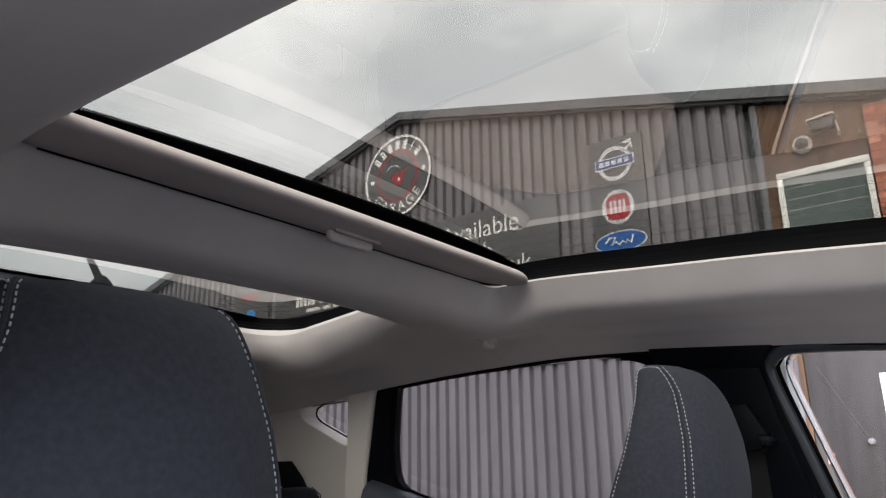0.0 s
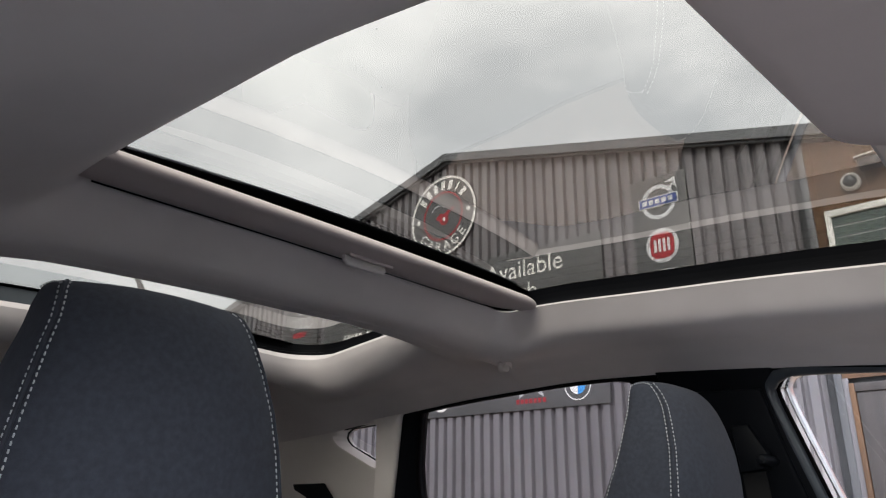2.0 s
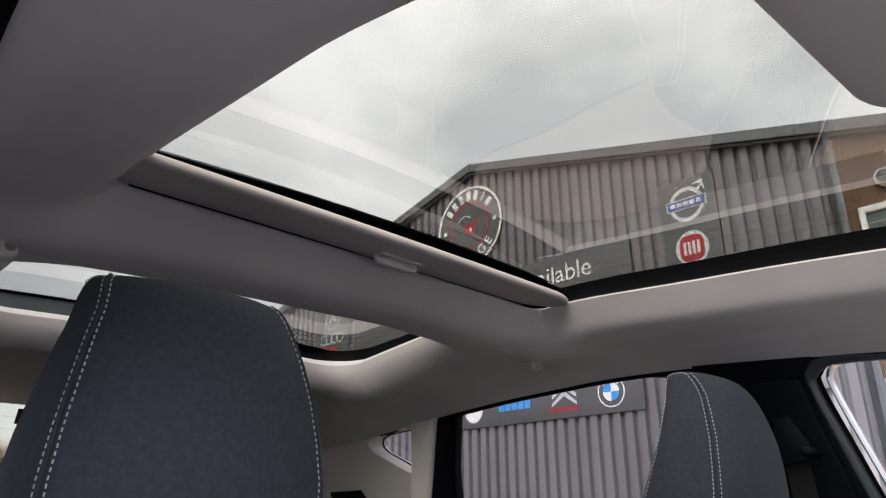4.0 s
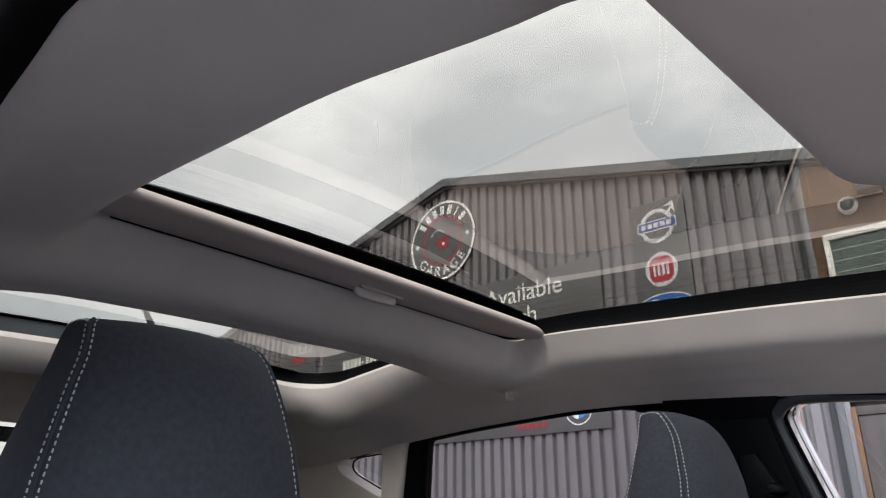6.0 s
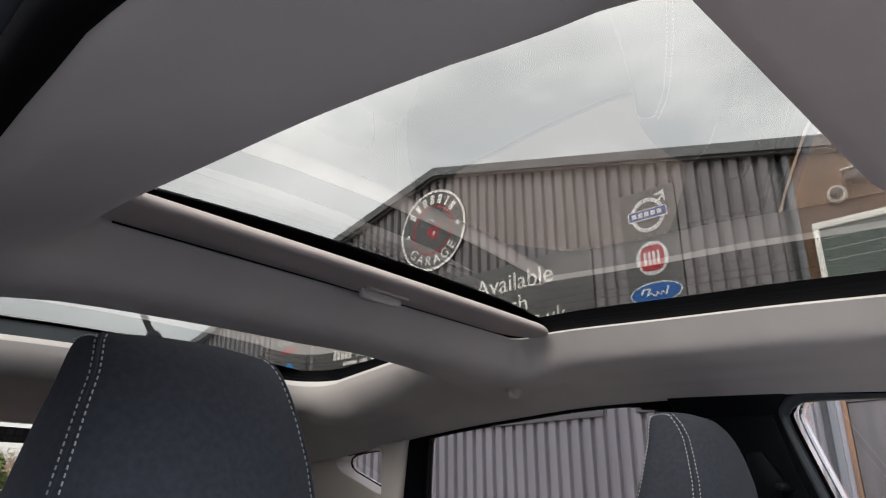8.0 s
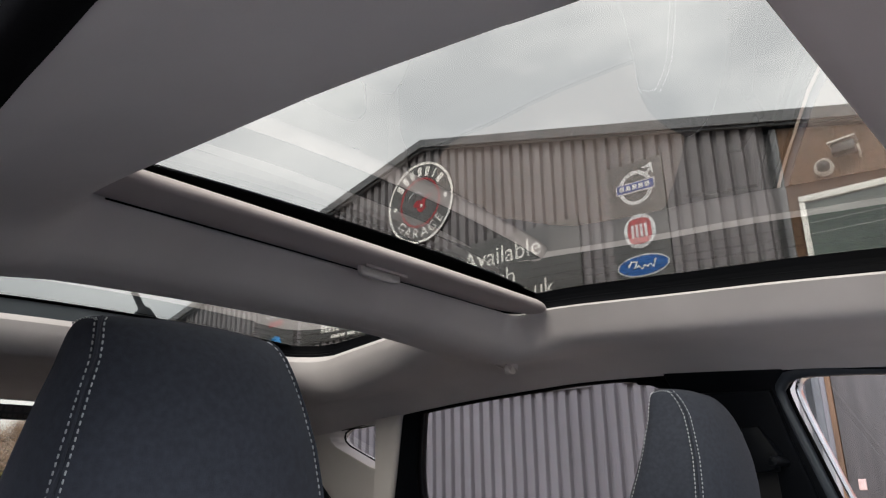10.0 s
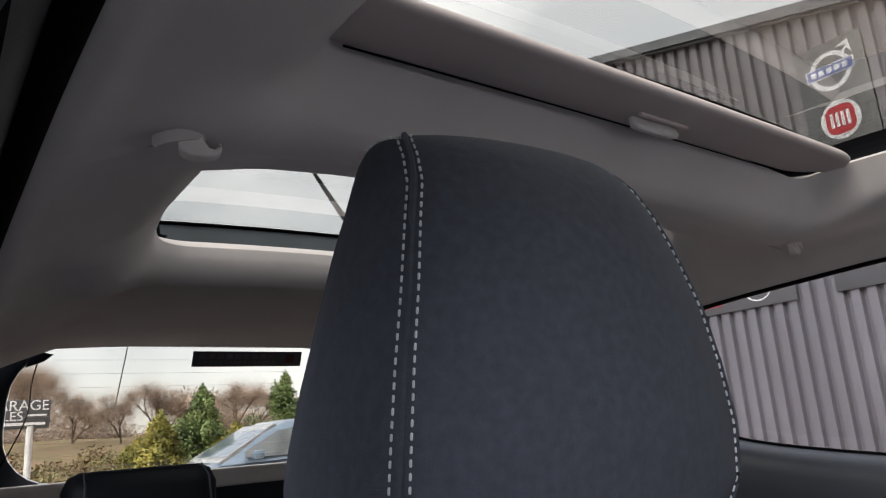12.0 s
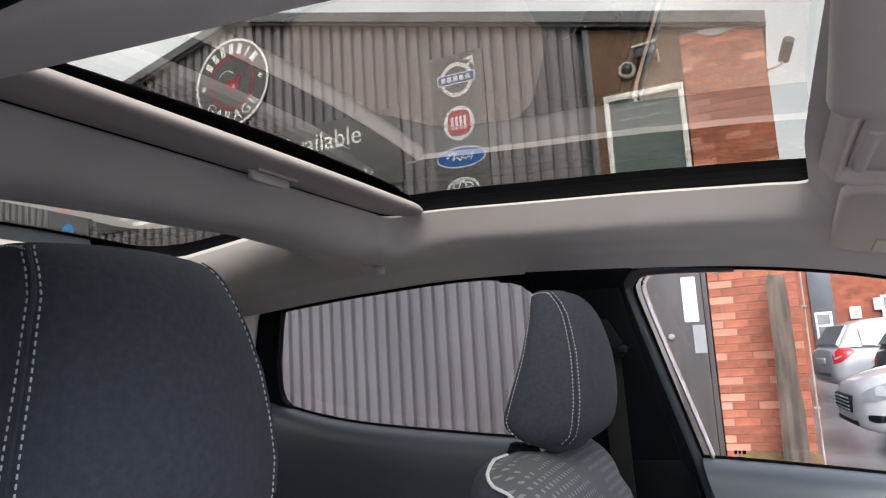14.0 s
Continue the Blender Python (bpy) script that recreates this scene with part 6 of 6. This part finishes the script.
def parked_car(at, heading, paint, label, length=4.2, width=1.75, height=1.48):
    """A hatchback: nose towards +x before it is turned by heading degrees."""
    m = Matrix.Translation(at) @ Matrix.Rotation(radians(heading), 4, "Z") @ Matrix.Diagonal((length / 4.2, width / 1.75, height / 1.48, 1))
    car = thing("parked_car", at, label, "car", "parked cars")

    def add(name, bm, material, parent=None, lab="", angle=35):
        bm.transform(m)
        return part(name, bm, material, parent or car, lab, angle=angle)

    keys = [(-2.10, 0.44, 0.74, 0.58), (-2.06, 0.34, 0.90, 0.70), (-1.95, 0.28, 0.99, 0.79), (-1.6, 0.24, 1.0, 0.85), (-0.8, 0.22, 0.98, 0.87), (0.4, 0.22, 0.96, 0.875), (1.0, 0.22, 0.94, 0.87), (1.45, 0.22, 0.88, 0.85), (1.75, 0.22, 0.82, 0.80), (1.93, 0.23, 0.76, 0.72), (2.05, 0.25, 0.70, 0.60), (2.11, 0.30, 0.62, 0.46), (2.13, 0.36, 0.55, 0.36)]
    shape = ((-0.86, 0), (-0.97, 0.10), (-1, 0.25), (-1.0, 0.55), (-0.985, 0.75), (-0.95, 0.88), (-0.86, 0.97), (-0.45, 1.03), (0.45, 1.03), (0.86, 0.97), (0.95, 0.88), (0.985, 0.75), (1.0, 0.55), (1, 0.25), (0.97, 0.10), (0.86, 0))

    def size_at(x):
        return [interp(x, [(k[0], k[j]) for k in keys]) for j in (1, 2, 3)]

    def patch(xs, lows, highs, s, proud=0.012):
        """A lens laid over the body's side between two heights that change along it."""
        rings = []
        for x, q0, q1 in zip(xs, lows, highs):
            b, t, w = size_at(x)
            ring = []
            for e in (1.0, -3.0):
                for q in np.linspace(q0, q1, 5)[:: 1 if e > 0 else -1]:
                    p = interp(q, [(0.25, 1.0), (0.55, 1.0), (0.75, 0.985), (0.88, 0.95), (0.97, 0.86), (1.03, 0.45)])
                    ring.append((x + (proud if x > 0 else -proud) * e * 0.5, s * (w * p + proud * e), b + (t - b) * q))
            rings.append(ring)
        return loft(rings)

    rings = []
    for x in list(np.linspace(-2.10, -1.9, 6)) + list(np.linspace(-1.8, 1.7, 20)) + list(np.linspace(1.78, 2.13, 12)):
        b, t, w = size_at(x)
        rings.append([(x, w * p, b + (t - b) * q) for p, q in shape])
    add("body", loft(rings), paint)
    rings = []
    for x, z0, z1, w0, w1 in ((-1.98, 0.95, 1.0, 0.70, 0.62), (-1.75, 0.96, 1.34, 0.78, 0.60), (-1.35, 0.96, 1.44, 0.82, 0.60), (-0.6, 0.95, 1.48, 0.83, 0.60), (0.1, 0.93, 1.45, 0.83, 0.59), (0.5, 0.92, 1.32, 0.82, 0.58), (0.9, 0.91, 1.08, 0.80, 0.62), (1.15, 0.90, 0.93, 0.76, 0.68)):
        rings.append([(x, a, z) for a, z in ((-w0, z0), (-w1 * 1.06, z1 - 0.05), (-w1 * 0.9, z1), (w1 * 0.9, z1), (w1 * 1.06, z1 - 0.05), (w0, z0))])
    add("roof", loft(rings), paint, angle=50)
    for s in (-1, 1):
        for x0, x1, n in ((-1.62, -0.98, "quarter_window"), (-0.92, -0.22, "rear_side_window"), (-0.16, 0.82, "front_side_window")):
            t0, t1 = interp(x0, [(-1.7, 1.26), (-1.3, 1.37), (-0.6, 1.40), (0.1, 1.37), (0.5, 1.25), (0.9, 1.02)]), interp(x1, [(-1.7, 1.26), (-1.3, 1.37), (-0.6, 1.40), (0.1, 1.37), (0.5, 1.25), (0.9, 1.02)])
            fy = lambda z: 0.835 - (z - 0.95) * 0.40
            xm = (x0 + x1) / 2
            tm = interp(xm, [(-1.7, 1.26), (-1.3, 1.37), (-0.6, 1.40), (0.1, 1.37), (0.5, 1.25), (0.9, 1.02)])
            add(n, prism([(x0, 0.985), (x1, 0.985), (x1, t1), (xm, tm), (x0, t0)], lambda u, v: (u, s * (fy(v) + 0.012), v), lambda u, v: (u, s * (fy(v) - 0.03), v)), CAR_GLASS, angle=20)
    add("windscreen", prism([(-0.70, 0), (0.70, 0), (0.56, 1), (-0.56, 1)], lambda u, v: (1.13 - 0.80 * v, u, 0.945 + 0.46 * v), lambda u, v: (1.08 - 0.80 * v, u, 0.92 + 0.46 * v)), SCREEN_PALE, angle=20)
    add("rear_screen", prism([(-0.64, 0), (0.64, 0), (0.54, 1), (-0.54, 1)], lambda u, v: (-2.0 + 0.22 * v, u, 1.02 + 0.33 * v), lambda u, v: (-1.95 + 0.22 * v, u, 1.0 + 0.33 * v)), CAR_GLASS, angle=20)
    for s in (-1, 1):
        lens = add("headlight", patch((1.50, 1.60, 1.72, 1.86, 1.98, 2.06), (0.84, 0.78, 0.70, 0.64, 0.62, 0.66), (0.90, 0.92, 0.92, 0.92, 0.91, 0.88), s), LAMP_CLEAR)
        add("reflector", patch((1.76, 1.82, 1.90, 1.96), (0.74, 0.70, 0.70, 0.74), (0.86, 0.88, 0.88, 0.86), s, 0.016), SIGN_SILVER, lens)
        add("fog_light_recess", patch((1.84, 1.90, 1.98, 2.04), (0.26, 0.22, 0.20, 0.24), (0.30, 0.34, 0.36, 0.36), s, 0.006), BLACK_TRIM)
        lens = add("tail_light", patch((-2.07, -2.02, -1.95, -1.85, -1.74), (0.62, 0.60, 0.62, 0.72, 0.82), (0.93, 0.95, 0.95, 0.93, 0.88), s), LAMP_RED)
        add("reverse_lens", patch((-2.06, -2.02, -1.95), (0.72, 0.72, 0.74), (0.78, 0.78, 0.78), s, 0.016), LAMP_CLEAR, lens)
        bm = boxed(-0.08, 0.06, -0.06, 0.06, -0.05, 0.07, 0.03)
        bm.transform(Matrix.Translation((0.72, s * 0.95, 1.0)))
        add("door_mirror", bm, paint)
        for x in (-1.28, 1.32):
            bm = lathe([(0.19, -0.10), (0.30, -0.095), (0.32, -0.06), (0.32, 0.06), (0.30, 0.095), (0.19, 0.10)], (x, s * 0.80, 0.32), "y", 26)
            tyre = add("tyre", bm, TYRE)
            arch = lathe([(0.33, 0.0), (0.37, 0.0), (0.37, 0.03), (0.33, 0.03)], (x, s * 0.862 - 0.015, 0.32), "y", 26)
            add("wheel_arch", arch, BLACK_TRIM)
            bm = lathe([(0.0, -0.07), (0.06, -0.075), (0.19, -0.085), (0.20, -0.05), (0.20, 0.05), (0.19, 0.085), (0.06, 0.075), (0.0, 0.07)], (x, s * 0.80, 0.32), "y", 20)
            add("rim", bm, SIGN_SILVER, tyre)
    grille = add("grille", boxed(2.04, 2.150, -0.38, 0.38, 0.42, 0.60, 0.02), BLACK_TRIM)
    for z in (0.45, 0.49, 0.53, 0.57):
        add("grille_bar", boxed(2.145, 2.158, -0.36, 0.36, z - 0.006, z + 0.006, 0.003), SIGN_SILVER, grille)
    add("lower_grille", boxed(2.02, 2.125, -0.45, 0.45, 0.285, 0.345, 0.02), BLACK_TRIM)
    add("rear_bumper_strip", boxed(-2.10, -2.02, -0.5, 0.5, 0.42, 0.52, 0.02), BLACK_TRIM)
    add("number_plate", boxed(-2.115, -2.09, -0.26, 0.26, 0.66, 0.77, 0.005), LABEL_WHITE)
    return car


parked_car((2.98, 9.35, 0), 186, PAINT_WHITE, "white hatchback parked on wet tarmac near the brick pier", 4.3, 1.8, 1.46)
parked_car((3.05, 16.0, 0), 12, PAINT_SILVER, "silver hatchback with red tail lights parked behind", 4.3, 1.78, 1.5)
parked_car((3.75, 13.2, 0), 20, PAINT_BLACK, "black hatchback with bright red tail lights", 4.2, 1.76, 1.5)
parked_car((-10.5, 4.72, 0), -90, PAINT_BLUE, "steel-blue car parked side-on beyond the rear window", 4.4, 1.85, 1.54)

# ---- behind the car: sign, bank, bushes, trees, wires ----
SX = -9.0
yard_sign = thing("yard_sign", (SX, 1.2, 0), "dark garage sales sign with white lettering on a white post", "sign")
part("post", tube([(SX, 1.20, 0), (SX, 1.20, 1.55)], 0.035, 10), UPVC, yard_sign)
part("board", boxed(SX - 0.02, SX + 0.02, 0.74, 1.385, 1.525, 1.83, 0.004), PANEL_GREY, yard_sign)
words("word", "GARAGE", 0.155, pose(SX + 0.024, 1.07, 1.765, 90, 0, 90), SIGN_WHITE, yard_sign, 0.002)
words("word", "SALES", 0.14, pose(SX + 0.024, 0.95, 1.655, 90, 0, 90), SIGN_WHITE, yard_sign, 0.002)
for y0, y1, z0, z1 in ((1.17, 1.35, 1.655, 1.675), (0.80, 1.34, 1.56, 1.59)):
    part("text_bar", boxed(SX + 0.0205, SX + 0.024, y0, y1, z0, z1), SIGN_WHITE, yard_sign, smooth=False)

STICKER_RED = surface("faded_red_print", (0.12, 0.02, 0.025), 0.5, vary=0.3, big=30, fine=300, bump=0)
STICKER_INK = surface("faded_sticker_print", (0.20, 0.19, 0.20), 0.5, vary=0.3, big=30, fine=300, bump=0)
sticker = thing("window_sticker", (-2.1, 0.93, 1.43), "dark dealer sticker with pale lettering inside the rear window", "sticker")
part("film", prism([(0.765, 1.430), (1.115, 1.430), (1.115, 1.474), (0.765, 1.474)], lambda y, z: (tail_x(z) - 0.017, y, z), lambda y, z: (tail_x(z) - 0.019, y, z)), FASCIA, sticker, smooth=False)
for y0, y1, z0, z1, n in ((0.785, 1.03, 1.453, 1.468, 9), (0.785, 1.03, 1.437, 1.446, 16)):
    for k in range(n):
        a = y0 + (y1 - y0) * k / n
        part("text_bar", prism([(a, z0), (a + (y1 - y0) / n * 0.7, z0), (a + (y1 - y0) / n * 0.7, z1), (a, z1)], lambda y, z: (tail_x(z) - 0.0160, y, z), lambda y, z: (tail_x(z) - 0.0168, y, z)), STICKER_INK, sticker, smooth=False)
part("red_mark", prism([(1.06, 1.44), (1.09, 1.44), (1.09, 1.465), (1.06, 1.465)], lambda y, z: (tail_x(z) - 0.0160, y, z), lambda y, z: (tail_x(z) - 0.0168, y, z)), STICKER_RED, sticker, smooth=False)

rng = random.Random(4)
bm = bmesh.new()
rows = []
for j in range(26):
    yy = -14 + j * 2.2
    row = []
    for xx, zz in ((-13.0, -0.05), (-13.8, 0.25), (-15, 0.55), (-18, 0.85), (-24, 1.25), (-34, 1.9), (-50, 2.3), (-60, -0.1)):
        row.append((xx + rng.uniform(-0.4, 0.4), yy, zz + rng.uniform(-0.12, 0.12) * (zz > 0)))
    rows.append(row)
tagged(part("bank", loft(rows, bm, cap=False, closed=False), BANK, smooth=True, angle=90), "rough brown winter bank with dead bracken", "bank", kind="structure")


def leaf_cloud(name, blobs, count, size, material, parent, seed, label="", thin=0.0):
    """Many small leaves scattered in and on a set of soft clumps."""
    r = random.Random(seed)
    vs, fs = [], []
    for k in range(count):
        c, rad = r.choice(blobs)
        d = Vector((r.gauss(0, 1), r.gauss(0, 1), r.gauss(0, 1))).normalized()
        p = Vector(c) + Vector((d.x * rad[0], d.y * rad[1], d.z * rad[2])) * (r.random() ** (0.45))
        s = size * r.uniform(0.5, 1.4)
        a = Vector((r.gauss(0, 1), r.gauss(0, 1), r.gauss(0, 1))).normalized()
        b = a.cross(d).normalized() if a.cross(d).length > 0.01 else Vector((1, 0, 0))
        w = s * (0.5 if not thin else thin)
        n = len(vs)
        vs += [p - a * s, p + b * w, p + a * s, p - b * w]
        fs.append((n, n + 1, n + 2, n + 3))
    me = bpy.data.meshes.new(name)
    me.from_pydata(vs, [], fs)
    return link(name, me, material, parent, label)


def conifer(x, y, z, h, w, material, label, seed):
    t = thing("conifer", (x, y, z), label, "tree", "conifers")
    part("trunk", tube([(x, y, z - 0.2), (x, y, z + h * 0.9)], [0.09, 0.02], 8), BARK, t)
    r = random.Random(seed)
    blobs = []
    for k in range(34):
        q = k / 34
        a = r.uniform(0, 6.28)
        rr = w * (1 - q ** 1.9) * r.uniform(0.2, 0.85)
        blobs.append(((x + rr * math.cos(a), y + rr * math.sin(a), z + 0.15 + h * q * 0.86), (w * 0.42 * (1.2 - q), w * 0.42 * (1.2 - q), h * 0.14)))
    leaf_cloud("crown", blobs, 14000, 0.034, material, t, seed)
    return t


conifer(-13.2, 4.44, 0.2, 2.05, 0.95, CONIFER, "dark green conifer on the bank", 1)
conifer(-12.9, 3.62, 0.2, 1.56, 0.85, GOLDLEAF, "golden-green bushy conifer on the bank", 2)
conifer(-12.6, 4.85, 0.2, 1.30, 0.85, GOLDLEAF, "golden-green bushy conifer beside the taller one", 3)
conifer(-13.4, 6.12, 0.2, 2.3, 1.05, CONIFER, "green conifer near the garage", 5)


def bare_tree(x, y, z, h, spread, seed):
    t = thing("bare_tree", (x, y, z), "bare winter tree with a haze of reddish twigs", "tree", "bare trees")
    r = random.Random(seed)
    bm = bmesh.new()
    tips = []

    def limb(p, d, length, rad, depth):
        q = p + d * length
        tube([p, (p + q) / 2 + Vector((r.uniform(-1, 1), r.uniform(-1, 1), 0)) * length * 0.05, q], [rad, rad * 0.8, rad * 0.6], 5, bm)
        if depth == 0:
            tips.append(q)
            return
        for k in range(3 if depth > 1 else 4):
            nd = (d + Vector((r.uniform(-1, 1), r.uniform(-1, 1), r.uniform(-0.2, 0.6))) * spread).normalized()
            limb(p + d * length * r.uniform(0.65, 1.0), nd, length * r.uniform(0.55, 0.8), rad * 0.55, depth - 1)

    limb(Vector((x, y, z - 0.2)), Vector((0, 0, 1)), h * 0.26, h * 0.016, 4)
    part("trunk", bm, BARK, t)
    r2 = random.Random(seed + 50)
    vs, fs = [], []
    for p in tips:
        for k in range(70):
            d = Vector((r2.gauss(0, 1), r2.gauss(0, 1), r2.gauss(0.4, 1))).normalized()
            s = Vector((r2.gauss(0, 1), r2.gauss(0, 1), r2.gauss(0, 1))).normalized() * h * 0.00055
            q = p + d * h * r2.uniform(0.06, 0.26)
            n = len(vs)
            vs += [p - s, p + s, q]
            fs.append((n, n + 1, n + 2))
    me = bpy.data.meshes.new("twigs")
    me.from_pydata(vs, [], fs)
    link("twigs", me, TWIGS, t, "fine reddish twigs")
    return t


for k, (x, y, h) in enumerate(((-27, 2.2, 4.6), (-26, 3.3, 4.2), (-30, 5.2, 3.4), (-29, 6.6, 3.2), (-30, 8.0, 3.8), (-31, 9.4, 3.6), (-29, 11.0, 3.9), (-32, 13.0, 4.0), (-28, 0.4, 3.4))):
    bare_tree(x, y, 1.3, h, 0.85, 20 + k)

tagged(leaf_cloud("bramble_scrub", [((-12.6 - w, -4 + 0.5 * (k % 34) + 0.25 * (k > 67) + rng.random() * 0.4, 0.34 + 0.10 * w + 0.30 * rng.random()), (0.7, 0.5, 0.36)) for k, w in ((k, 5.0 * rng.random() * (k > 33) + rng.random()) for k in range(170))], 90000, 0.045, BUSHLEAF, None, 9), "tangled brown and green bramble along the yard's edge", "scrub", kind="stuff")
tagged(leaf_cloud("far_scrub", [((-30 - 10 * rng.random(), -10 + 1.1 * k, (1.75 if k % 2 else 2.6) + 0.6 * rng.random()), (2.0, 1.9, 0.85)) for k in range(44)], 90000, 0.11, TWIGS, None, 10, thin=0.22), "far winter hedgerow of bare reddish scrub", "hedge", kind="stuff")

pole = thing("utility_pole", (-40, 8.6, 2.0), "thin leaning far utility pole above the hedgerow", "pole")
part("mast", tube([(-40, 8.2, 0.0), (-40, 9.6, 8.6)], [0.035, 0.03], 8), METAL_DARK, pole)

# ---- bricks of the pier ----
bm = boxed(-0.1045, 0.1045, -0.010, 0.012, -0.0325, 0.0325, 0.004, 1)
me_s = to_mesh("brick_long", bm, False)
me_s.materials.append(BRICK)
bm = boxed(-0.048, 0.048, -0.010, 0.012, -0.0325, 0.0325, 0.004, 1)
me_h = to_mesh("brick_short", bm, False)
me_h.materials.append(BRICK)
me_p = me_s.copy()
me_p.materials[0] = BRICKPALE
me_q = me_h.copy()
me_q.materials[0] = BRICKPALE
rb = random.Random(3)
for r in range(57):
    z = 0.045 + r * 0.075
    x = -0.324
    short = r % 2 == 0
    while x < 0.425:
        me, w = (me_h, 0.096) if (short or x > 0.33) else (me_s, 0.209)
        short = False
        if x + w > 0.45:
            break
        if rb.random() < (0.6 if x < -0.3 else 0.09):
            me = me_q if me is me_h else me_p
        b = new("brick", me)
        b.parent = pier
        b.matrix_parent_inverse = pier.matrix_basis.inverted()
        b.matrix_basis = Matrix.Translation((x + w / 2, FY - 0.022 - rb.uniform(0, 0.004), z))
        x += w + 0.0105
